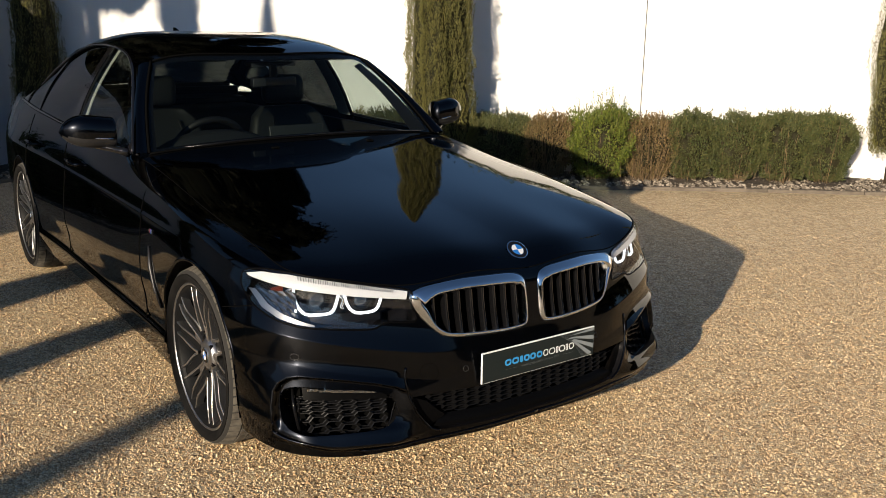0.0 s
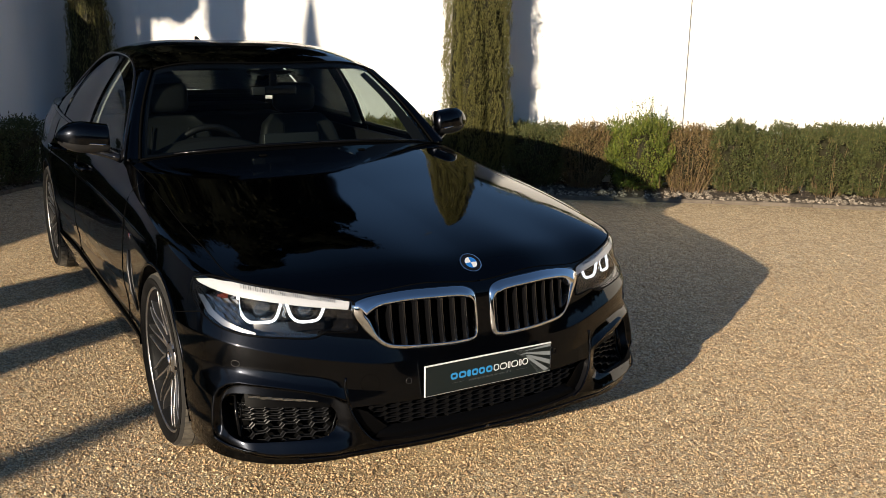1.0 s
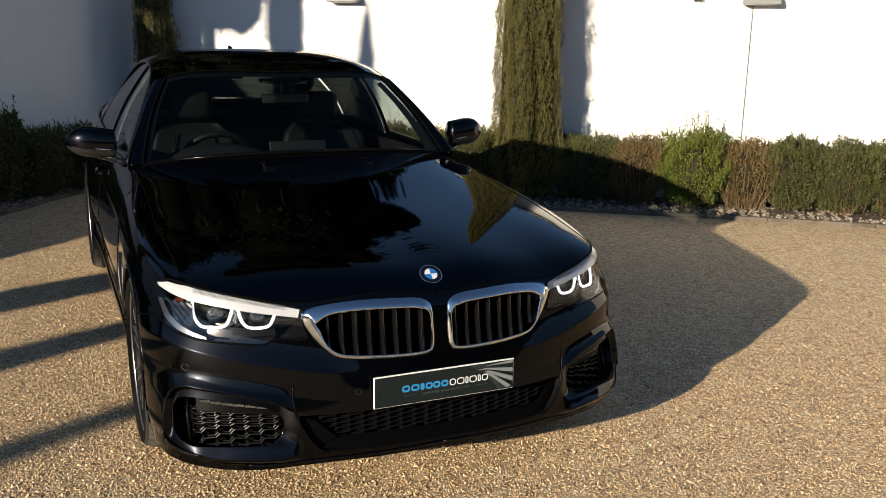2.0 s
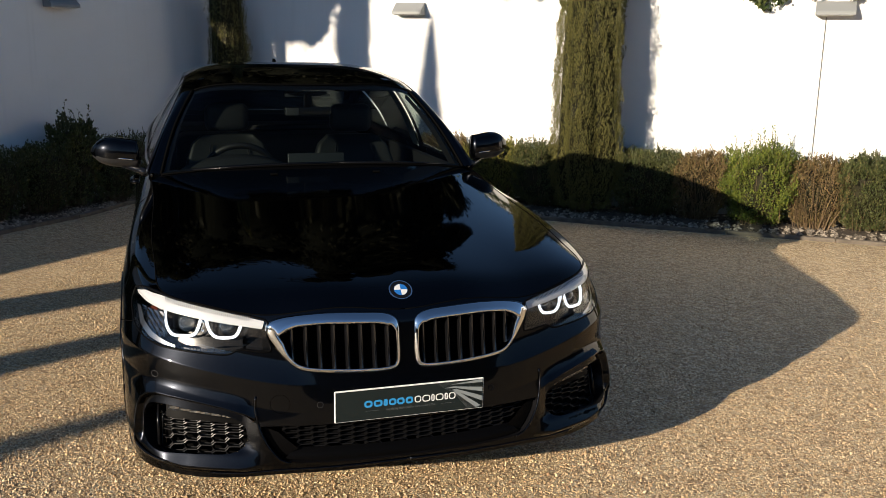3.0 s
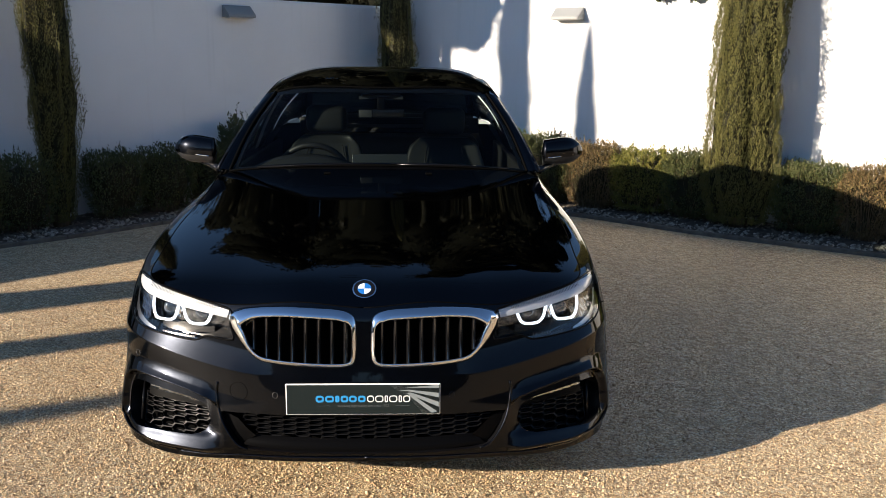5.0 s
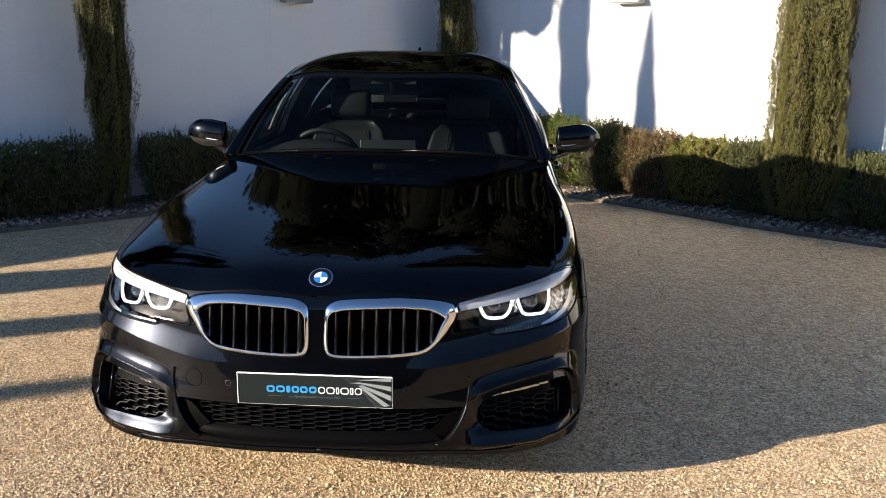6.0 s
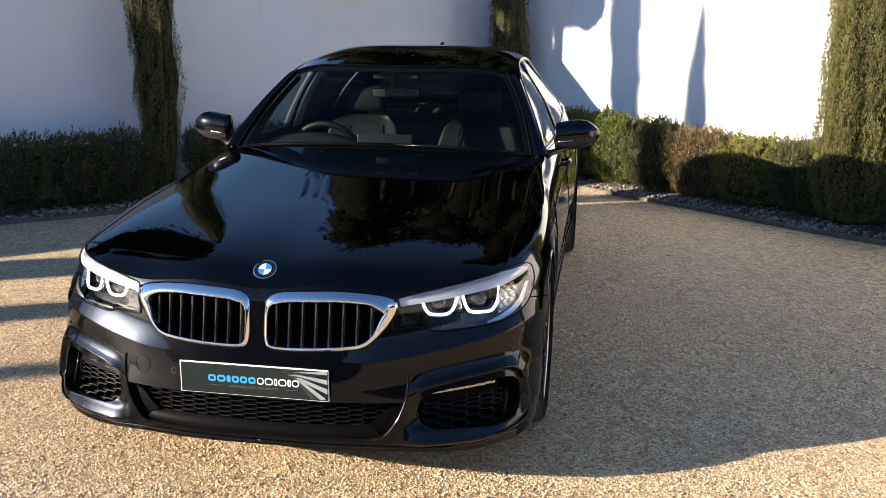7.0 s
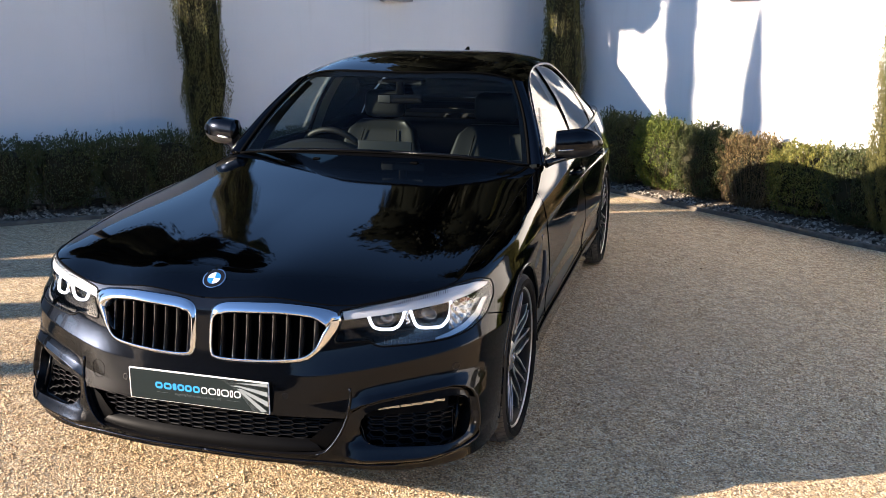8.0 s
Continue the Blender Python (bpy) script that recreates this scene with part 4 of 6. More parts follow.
        v = v + np.clip((a[:, 0] * r[:, 1] - a[:, 1] * r[:, 0]) / det, -0.05, 0.05)
    return np.stack([u, v], 1)


def outline(points, n=96, rounding=0.5):
    """A closed outline through points, corners softened, evenly stepped."""
    p = np.array(points, float)
    fine = []
    m = len(p)
    for i in range(m):
        a, b, c, d = p[i - 1], p[i], p[(i + 1) % m], p[(i + 2) % m]
        for t in np.linspace(0, 1, 24, endpoint=False):
            cr = 0.5 * (2 * b + (c - a) * t + (2 * a - 5 * b + 4 * c - d) * t * t + (3 * b - a - 3 * c + d) * t ** 3)
            fine.append(cr * rounding + (b + (c - b) * t) * (1 - rounding))
    fine = np.array(fine + fine[:1])
    s = np.concatenate([[0], np.cumsum(np.linalg.norm(np.diff(fine, axis=0), axis=1))])
    w = np.linspace(0, s[-1], n, endpoint=False)
    return np.stack([np.interp(w, s, fine[:, k]) for k in range(fine.shape[1])], 1)


def nearest_on(poly, q):
    best, where = np.full(len(q), 1e9), np.zeros_like(q)
    for i in range(len(poly)):
        a, b = poly[i - 1], poly[i]
        ab = b - a
        t = np.clip(((q - a) @ ab) / (ab @ ab + 1e-12), 0, 1)
        c = a + t[:, None] * ab
        d = np.linalg.norm(q - c, axis=1)
        m = d < best
        best[m], where[m] = d[m], c[m]
    return best, where


# outlines of the openings, as (y, z) seen from ahead, or (x, z) seen from the side
KIDNEY = [(.026, .56), (.026, .68), (.045, .712), (.10, .726), (.27, .731), (.41, .716), (.462, .692), (.455, .645), (.40, .575), (.345, .541), (.20, .530), (.06, .530)]
LAMP = [(.462, .707), (.62, .738), (.73, .757), (.785, .766), (.835, .766), (.868, .748), (.884, .70), (.876, .650), (.845, .622), (.79, .606), (.70, .598), (.60, .592), (.575, .596), (.545, .609), (.450, .605), (.460, .66)]
FOG = [(.548, .366), (.60, .388), (.70, .401), (.79, .411), (.836, .406), (.858, .378), (.863, .32), (.855, .280), (.82, .263), (.76, .262), (.68, .264), (.60, .268), (.556, .284), (.534, .318)]
LOWER = [(.0, .368), (.25, .367), (.46, .364), (.494, .362), (.484, .325), (.462, .285), (.43, .248), (.38, .236), (.20, .231), (.0, .230), (-.15, .230), (-.15, .368)]
kid_uv = locate(outline(KIDNEY, 90, 0.8), [1, 2], (0.3, 2))
lamp_yz = outline(LAMP, 110, 0.7)
lamp_uv = locate(lamp_yz, [1, 2], (0.25, 2))
fog_uv = locate(outline(FOG, 80, 0.7), [1, 2], (0.35, 2))
low_uv = locate(outline(LOWER, 110, 0.3), [1, 2], (0.5, 2))
low_uv[:, 0] = np.where(outline(LOWER, 110, 0.3)[:, 0] < 0, -np.abs(low_uv[:, 0]), low_uv[:, 0])
WHEEL_X, WHEEL_Z, ARCH = (0.0, -2.975), 0.338, 0.372


def arch_uv(cx):
    a = np.linspace(0, 2 * np.pi, 72, endpoint=False)
    pts = np.stack([cx + ARCH * np.cos(a), WHEEL_Z + ARCH * np.sin(a) * np.where(np.sin(a) < 0, 1.5, 1)], 1)
    pts[:, 1] = np.clip(pts[:, 1], 0.02, None)
    up = pts[:, 1] > 0.2
    uv = np.zeros((72, 2))
    uv[up] = locate(pts[up], [0, 2], (cx - 0.5, cx + 0.5))
    lo, hi = uv[up][:, 0].min(), uv[up][:, 0].max()
    uv[~up] = np.stack([np.interp(pts[~up][:, 0], [cx - ARCH, cx + ARCH], [hi, lo]), np.full((~up).sum(), -0.08)], 1)
    return uv


ARCHES = [arch_uv(x) for x in (WHEEL_X[0] + 0.016, WHEEL_X[1])]
ugrid = np.concatenate([np.arange(0, 1.25, 0.005), np.arange(1.25, STATION[-1] - 0.02, 0.02), [STATION[-1]]])
vgrid = np.linspace(0, 1, 201)
U, V = np.meshgrid(ugrid, vgrid, indexing="ij")
Q = np.stack([U.ravel(), V.ravel()], 1)
for poly in (kid_uv, lamp_uv, fog_uv, low_uv, *ARCHES):
    s = np.array([1.0, 0.6])
    pad = 0.02
    lo, hi = poly.min(0) - pad, poly.max(0) + pad
    near = np.nonzero(((Q > lo) & (Q < hi)).all(1))[0]
    d, c = nearest_on(poly * s, Q[near] * s)
    cell = 0.0022 if poly[:, 0].max() < 1.2 else 0.0080
    move = (d < cell) & (Q[near][:, 0] > 1e-6) & (Q[near][:, 1] > 1e-6) & (Q[near][:, 1] < 1 - 1e-6)
    Q[near[move]] = c[move] / s
Q[:, 1] = np.clip(Q[:, 1], 0, 1)
SHELL_P, SHELL_N = shell(Q[:, 0], Q[:, 1]), shell_normal(Q[:, 0], Q[:, 1])
SHELL_F = grid_faces(len(ugrid), len(vgrid))
MID = Q[SHELL_F].mean(1)
MIDP = SHELL_P[SHELL_F].mean(1)
HOLE = {name: inside(poly, MID) for name, poly in (("kidney", kid_uv), ("lamp", lamp_uv), ("fog", fog_uv), ("low", low_uv), ("arch1", ARCHES[0]), ("arch2", ARCHES[1]))}
SOLID = ~np.any(list(HOLE.values()), axis=0)


def skin(name, keep, mat, parent, label="", flip=1, push=0.0):
    """Some faces of the body surface as a part, with the whole surface's normals; flip -1 for the right-hand half."""
    f = SHELL_F[keep]
    used, inv = np.unique(f, return_inverse=True)
    p, n = SHELL_P[used] + SHELL_N[used] * push, SHELL_N[used].copy()
    f = inv.reshape(-1, 4)
    mirror = np.array([1, flip, 1])
    p, n = p * mirror, n * mirror
    if flip > 0:
        f = f[:, ::-1]
    ob = new(name, mesh_of(name, p, f, mat, True))
    ob.data.normals_split_custom_set_from_vertices(n.tolist())
    ob.parent = parent
    return tagged(ob, label)


def both(name, verts, faces, mat, parent, label="", smooth=True):
    """A part on the left, and its mirror image on the right."""
    v = np.asarray(verts, float).reshape(-1, 3)
    a = piece(name, v, faces, mat, parent, label, smooth)
    g = faces[:, ::-1] if isinstance(faces, np.ndarray) else [list(f)[::-1] for f in faces]
    b = piece(name, v * np.array([1, -1, 1]), g, mat, parent, label, smooth)
    return a, b


def coons(bottom, top, start, end, nu, nv):
    """A patch between four curves (functions of 0..1): bottom and top run with u, start and end with v."""
    u, v = np.meshgrid(np.linspace(0, 1, nu), np.linspace(0, 1, nv), indexing="ij")
    b, t = bottom(u[:, 0])[:, None], top(u[:, 0])[:, None]
    s, e = start(v[0])[None], end(v[0])[None]
    u, v = u[..., None], v[..., None]
    c00, c10, c01, c11 = b[0, 0], b[-1, 0], t[0, 0], t[-1, 0]
    return (1 - v) * b + v * t + (1 - u) * s + u * e - ((1 - u) * (1 - v) * c00 + u * (1 - v) * c10 + (1 - u) * v * c01 + u * v * c11)


def through_points(pts):
    p = np.array(pts, float)
    s = np.concatenate([[0], np.cumsum(np.linalg.norm(np.diff(p, axis=0), axis=1))])
    s /= s[-1]
    return lambda w: natural(s, p, w)


def half_to_full(grid):
    """Mirror a half patch (first index runs out from the middle)."""
    m = grid[:0:-1] * np.array([1, -1, 1])
    return np.concatenate([m, grid])


def patch(name, grid, mat, parent, label="", flip=False, smooth=True):
    f = grid_faces(grid.shape[0], grid.shape[1])
    return piece(name, grid.reshape(-1, 3), f[:, ::-1] if flip else f, mat, parent, label, smooth)


def solid_patch(name, grid, depth, mat, parent, label="", flip=False):
    """A patch with thickness: a second sheet below it, joined round the rim."""
    a, b = grid.shape[:2]
    du, dv = np.gradient(grid, axis=0), np.gradient(grid, axis=1)
    n = np.cross(du, dv)
    n /= np.linalg.norm(n, axis=2)[..., None] + 1e-9
    lower = grid - n * depth
    f = grid_faces(a, b)
    top, bot = (f[:, ::-1], f + a * b) if flip else (f, f[:, ::-1] + a * b)
    rim = np.concatenate([np.arange(b), np.arange(1, a) * b + b - 1, (a - 1) * b + np.arange(b - 2, -1, -1), np.arange(a - 2, 0, -1) * b])
    m, t = len(rim), 2 * a * b
    v = np.concatenate([grid.reshape(-1, 3), lower.reshape(-1, 3), grid.reshape(-1, 3)[rim], lower.reshape(-1, 3)[rim]])
    j = np.arange(m)
    k = np.roll(j, -1)
    side = np.stack([j + t, j + t + m, k + t + m, k + t], 1)
    return piece(name, v, np.concatenate([top, bot, side if not flip else side[:, ::-1]]), mat, parent, label, True)


def F_line(u):
    return shell(np.asarray(u, float), np.ones(np.size(u)))


U_J, U_COWL = STATION[4], STATION[8]


def bonnet():
    """The bonnet: almost flat between two soft creases that open towards the screen, falling away to the wings."""
    c = through_points([(.782, 0, .728), (.760, 0, .746), (.718, 0, .773), (.62, 0, .806), (.45, 0, .839), (.2, 0, .874), (-.15, 0, .916), (-.45, 0, .955), (-.79, 0, .998)])
    k = np.linspace(0, 1, 60)
    fall = lambda q, e: 0.40 * q ** 2 + 0.60 * (np.clip(q - e, 0, 1) / (1 - e)) ** 1.8
    corner = F_line([U_COWL])[0]
    z_rear = 0.998 + (corner[2] - 0.998) * fall(k, 0.66)
    y_rear = corner[1] * k
    x_rear = -.79 + (corner[0] + .79) * k ** 2.2
    rear_line = np.stack([x_rear, y_rear, z_rear], 1)
    rear = lambda w: np.stack([np.interp(w, k, rear_line[:, j]) for j in range(3)], 1)
    front = lambda w: F_line(w * U_J)
    side = lambda w: F_line(U_J + w * (U_COWL - U_J))
    g = coons(front, rear, c, side, 60, 70)
    k, w = k[:, None], np.linspace(0, 1, 70)[None]
    mid, out = g[:1, :, 2].copy(), g[-1:, :, 2].copy()
    base = mid + (out - mid) * fall(k, 0.40 + 0.26 * w)
    z0 = g[:, :1, 2] - base[:, :1]
    g[..., 2] = base + z0 * (1 - w) ** 5
    return half_to_full(g)


ROOF_X = (-1.28, -2.80)


def rail_line(x):
    """The cant rail: outer edge of pillars and roof, at x."""
    k = [(-.90, .838, .962), (-1.10, .765, 1.125), (-1.28, .70, 1.245), (-1.45, .648, 1.335), (-1.7, .612, 1.398), (-2.0, .600, 1.418), (-2.4, .598, 1.402),
         (-2.8, .62, 1.318), (-3.1, .665, 1.205), (-3.4, .715, 1.06)]
    k = np.array(k)
    return natural(-k[:, 0], k, -np.atleast_1d(x))


def roof_z(x, y):
    x, y = np.broadcast_arrays(np.asarray(x, float), np.asarray(y, float))
    mid = natural([1.28, 1.405, 1.6, 2.0, 2.4, 2.8, 3.0], np.array([[1.382], [1.411], [1.446], [1.484], [1.470], [1.408], [1.355]]), -x.ravel())[:, 0].reshape(x.shape)
    r = rail_line(x.ravel())
    yr, zr = r[:, 1].reshape(x.shape), r[:, 2].reshape(x.shape)
    return mid - (mid - zr) * np.abs(y / yr) ** 5.0


def screen_corner():
    return header(np.array([1.0]))[0]


def header(w):
    y = w * 0.585
    x = ROOF_X[0] - 0.11 * (y / 0.67) ** 2
    return np.stack([x, y, roof_z(x, y)], 1)


def body_panels():
    """The painted and glazed skin."""
    cx, cu = MIDP[:, 0], MID[:, 0]
    cz = MIDP[:, 2]
    is_bumper = (cx > 0.30) & (cz < 0.742) | (cu < STATION[3])
    nose = SOLID & is_bumper
    fender = SOLID & ~is_bumper & (cx > -0.62)
    door1 = SOLID & (cx <= -0.62) & (cx > -1.93)
    door2 = SOLID & (cx <= -1.93) & (cx > -2.78) & ~((cx < -2.55) & (cz < 0.62))
    quarter = SOLID & (cx <= -1.93) & ~door2 & (cx > -3.62)
    tail = SOLID & (cx <= -3.62)
    sill = (cz < 0.315) & (cx > -2.6) & (cx < -0.36)
    for s in (1, -1):
        skin("front_bumper_side", nose, M_PAINT, CAR, "", s)
        skin("front_wing", fender & ~sill, M_PAINT, CAR, "", s)
        d = skin("front_door", door1 & ~sill, M_PAINT, CAR, "", s)
        e = skin("rear_door", door2 & ~sill, M_PAINT, CAR, "", s)
        skin("side_sill", SOLID & sill, M_PAINT, CAR, "", s)
        skin("rear_quarter", quarter & ~sill, M_PAINT, CAR, "", s)
        skin("rear_bumper_side", tail, M_PAINT, CAR, "", s)
        for door, x in ((d, -1.72), (e, -2.62)):
            u, v = locate([(x, 0.835)], [0, 2], (x - 0.3, x + 0.3))[0]
            p = shell([u], [v])[0]
            hv, hf = tube([p + (0.11, -0.004, 0), p + (0.095, 0.028, 0.002), p + (0, 0.034, 0.004), p + (-0.095, 0.028, 0.002), p + (-0.11, -0.004, 0)], [0.010, 0.011, 0.012, 0.011, 0.010], 8)
            hv = hv * np.array([1, s, 1])
            piece("door_handle", hv, hf if s > 0 else [list(q)[::-1] for q in hf], M_PAINT, door, "body-coloured pull handle", True)
    bon = bonnet()
    solid_patch("bonnet", bon, 0.012, M_PAINT, CAR, "", flip=True)
    # roof with rails
    xs = np.linspace(ROOF_X[0], ROOF_X[1], 60)
    ws = np.linspace(-1, 1, 49)
    g = []
    for w in ws:
        y = w * rail_line(xs)[:, 1]
        x = xs - 0.11 * w ** 2 * np.linspace(1, 0, 60)
        y = w * rail_line(x)[:, 1]
        g.append(np.stack([x, y, roof_z(x, y)], 1))
    solid_patch("roof", np.array(g), 0.02, M_PAINT, CAR, "", flip=True)
    # windscreen
    base = through_points([(-.835, 0, 1.012), (-.855, .42, 1.002), (-.905, .765, .972)])
    cs = screen_corner()
    mid_line = through_points([(-.835, 0, 1.012), (-1.055, 0, 1.207), (ROOF_X[0], 0, float(roof_z(ROOF_X[0], 0)))])
    edge = through_points([(-.905, .765, .972), (-1.15, .685, 1.185), tuple(cs)])
    ws_half = coons(base, header, mid_line, edge, 24, 30)
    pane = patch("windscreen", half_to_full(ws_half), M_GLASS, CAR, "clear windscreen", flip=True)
    # black printed border of the screen
    full = half_to_full(ws_half)
    keep = grid_faces(full.shape[0], full.shape[1])
    col, row = keep[:, 0] // full.shape[1], keep[:, 0] % full.shape[1]
    keep = keep[(col < 1) | (col >= full.shape[0] - 2) | (row < 1) | (row >= full.shape[1] - 3)]
    piece("screen_border", full.reshape(-1, 3) + np.array([-0.004, 0, -0.003]), keep[:, ::-1], M_LAMPDARK, pane, "black printed glass border", True)
    # A pillars
    t = np.linspace(0, 1, 30)
    W = edge(t)
    xr = np.interp(t, [0, 1], [-0.905, ROOF_X[0] - 0.11])
    R = rail_line(xr)
    rows = []
    for k, bulge in ((0, 0), (0.25, 0.012), (0.5, 0.018), (0.75, 0.013), (1, 0)):
        q = W * (1 - k) + R * k
        q[:, 2] += bulge * 0.7
        q[:, 0] += bulge * 0.5
        q[:, 1] += bulge * 0.5
        rows.append(q)
    g = np.array(rows)
    both("front_pillar", g.reshape(-1, 3), grid_faces(5, 30), M_PAINT, CAR)
    g = np.array([W[1:-1] + (-0.015, -0.014, -0.012) + k * np.stack([np.linspace(-0.17, -0.09, 28), np.full(28, 0.012), np.full(28, -0.02)], 1) for k in np.linspace(0, 1, 4)])
    both("pillar_trim", g.reshape(-1, 3), grid_faces(4, 28), M_LEATHERDARK, CAR, "dark cabin pillar trim")
    # screen surround and side window trims
    v, f = tube(np.concatenate([half_to_full(ws_half)[:, 0] + (0.006, 0, 0.0)]), 0.005, 6)
    piece("screen_seal", v, f, M_SEAM, CAR, "", True)
    v, f = tube(half_to_full(ws_half)[:, -1] + (0, 0, 0.001), 0.005, 6)
    piece("header_seal", v, f, M_SEAM, CAR, "", True)
    v, f = tube(W + (0.0, 0.0, 0.004), 0.007, 6)
    both("pillar_seal", v, f, M_SEAM, CAR)
    # scuttle panel under the screen
    lo = through_points([(-.775, 0, .976), (-.80, .4, .970), (-.885, .80, .944)])(np.linspace(0, 1, 20))
    hi = base(np.linspace(0, 1, 20)) - (0, 0, 0.004)
    g = half_to_full(np.stack([lo, hi], 1))
    patch("scuttle", g, M_APRON, CAR, "black plastic scuttle panel", flip=True)
    # side glazing
    xs = np.linspace(-0.98, -3.28, 70)
    belt_u = np.interp(-xs, -TP[np.isclose(TV, 1)][:, 0], TU[np.isclose(TV, 1)])
    B = shell(belt_u, np.ones(70))
    B[:, 1] -= 0.018
    B[:, 2] += 0.004
    R = rail_line(xs)
    R[:, 1] -= 0.004
    R[:, 2] = np.maximum(R[:, 2] - 0.018, B[:, 2] + 0.004)
    rows = []
    for k in np.linspace(0, 1, 9):
        q = B * (1 - k) + R * k
        q[:, 1] += 0.022 * math.sin(math.pi * k)
        rows.append(q)
    g = np.array(rows)
    spans = [("front_side_window", -0.98, -1.90), ("rear_side_window", -1.98, -2.76), ("quarter_window", -2.80, -3.20)]
    for name, a, b in spans:
        m = (xs <= a + 1e-6) & (xs >= b)
        cut = g[:, m]
        both(name, cut.reshape(-1, 3), grid_faces(9, m.sum()), M_SIDEGLASS if name == "front_side_window" else M_REARGLASS, CAR)
    for name, a, b in (("centre_pillar", -1.90, -1.985), ("quarter_pillar", -2.755, -2.805), ("mirror_triangle", -0.93, -0.985), ("rear_triangle", -3.19, -3.36)):
        x2 = np.linspace(a, b, 6)
        bu = np.interp(-x2, -TP[np.isclose(TV, 1)][:, 0], TU[np.isclose(TV, 1)])
        b2 = shell(bu, np.ones(6))
        b2[:, 1] -= 0.012
        r2 = rail_line(x2)
        r2[:, 2] = np.maximum(r2[:, 2] - 0.01, b2[:, 2] + 0.002)
        q = np.array([b2 * (1 - k) + r2 * k + np.array([0, 0.026 * math.sin(math.pi * k), 0]) for k in np.linspace(0, 1, 9)])
        both(name, q.reshape(-1, 3), grid_faces(9, 6), M_GLOSSBLACK, CAR)
        if name == "centre_pillar":
            q = q + np.array([0, -0.04, 0]) + np.linspace(0.03, -0.03, 6)[None, :, None] * np.array([1, 0, 0])
            both("pillar_trim", q.reshape(-1, 3), grid_faces(9, 6)[:, ::-1], M_TRIMGREY, CAR, "grey cabin pillar trim")
    xt = np.linspace(-0.93, -3.36, 60)
    top_line = rail_line(xt) + (0, 0.002, -0.008)
    v, f = tube(top_line, 0.009, 6)
    both("window_trim", v, f, M_GLOSSBLACK, CAR, "gloss black window trim")
    bu = np.interp(-xt, -TP[np.isclose(TV, 1)][:, 0], TU[np.isclose(TV, 1)])
    v, f = tube(shell(bu, np.ones(60)) + (0, -0.010, 0.004), 0.010, 6)
    both("belt_trim", v, f, M_GLOSSBLACK, CAR, "gloss black belt trim")
    # rear pillars, rear window, boot lid
    ct = np.linspace(0, 1, 24)
    outer = rail_line(np.interp(ct, [0, 1], [ROOF_X[1], -3.42]))
    yin = np.interp(ct, [0, 1], [0.52, 0.62])
    xin = np.interp(ct, [0, 1], [ROOF_X[1], -3.46])
    zin = np.array([float(roof_z(ROOF_X[1], 0.52))] * 24) * (1 - ct) + 1.075 * ct + 0.03 * np.sin(np.pi * ct)
    inner = np.stack([xin, yin, zin], 1)
    g = np.array([outer * (1 - k) + inner * k + np.array([0, 0, 0.02 * math.sin(math.pi * k)]) for k in np.linspace(0, 1, 5)])
    both("rear_pillar", g.reshape(-1, 3), grid_faces(5, 24), M_PAINT, CAR)
    g = np.array([np.stack([inner[:, 0], inner[:, 1] * k, inner[:, 2] + 0.03 * (1 - k * k)], 1) for k in np.linspace(-1, 1, 15)])
    patch("rear_window", g, M_BACKGLASS, CAR, "tinted rear window")
    us = np.linspace(np.interp(3.36, -TP[np.isclose(TV, 1)][:, 0], TU[np.isclose(TV, 1)]), STATION[-1] - 0.001, 40)
    e = F_line(us)
    g = np.array([np.stack([e[:, 0], e[:, 1] * k, e[:, 2] + 0.028 * (1 - k * k)], 1) for k in np.linspace(-1, 1, 21)])
    patch("boot_lid", g, M_PAINT, CAR)
    # shark fin aerial
    v = []
    for k, (x, w, z) in enumerate([(-2.50, 0.004, 1.444), (-2.58, 0.022, 1.462), (-2.65, 0.026, 1.485), (-2.69, 0.02, 1.497), (-2.71, 0.012, 1.49), (-2.72, 0.02, 1.40)]):
        v += [(x, -w, 1.40), (x, -w * 0.35, z), (x, w * 0.35, z), (x, w, 1.40)]
    piece("roof_aerial", v, grid_faces(6, 4), M_PAINT, CAR, "black fin aerial", True)
    # shut lines
    def seam(name, pts, r=0.0028):
        v, f = tube(pts, r, 5)
        both(name, v, f, M_SEAM, CAR)
    seam("bonnet_seam", F_line(np.linspace(0, U_COWL, 90)), 0.0022)
    for x, z0, z1 in ((-0.62, 0.315, 0.93), (-1.93, 0.315, 0.975), (-2.78, 0.62, 0.985)):
        zz = np.linspace(z0, z1, 16)
        xx = x + (0.0 if x > -2 else 0) * zz
        uv = locate(np.stack([xx, zz], 1) if np.ndim(xx) else [(x, z) for z in zz], [0, 2], (x - 0.3, x + 0.3))
        seam("door_seam", shell(uv[:, 0], uv[:, 1]))
    uv = locate([(x, 0.315) for x in np.linspace(-0.4, -2.58, 40)], [0, 2], (-2.8, -0.3))
    seam("sill_seam", shell(uv[:, 0], uv[:, 1]))
    uv = locate([(x, 0.615 + 0.24 * (x - 0.29)) for x in np.linspace(0.29, 0.455, 12)], [0, 2], (0.2, 0.6))
    seam("bumper_seam", shell(uv[:, 0], uv[:, 1]), 0.0022)
    # wheel arch lips
    for a in ARCHES:
        b = a[(a[:, 1] > 0)]
        b = b[np.argsort(b[:, 0])]
        v, f = tube(shell(b[:, 0], b[:, 1]) - shell_normal(b[:, 0], b[:, 1]) * 0.004, 0.008, 6)
        both("arch_lip", v, f, M_PAINT, CAR)
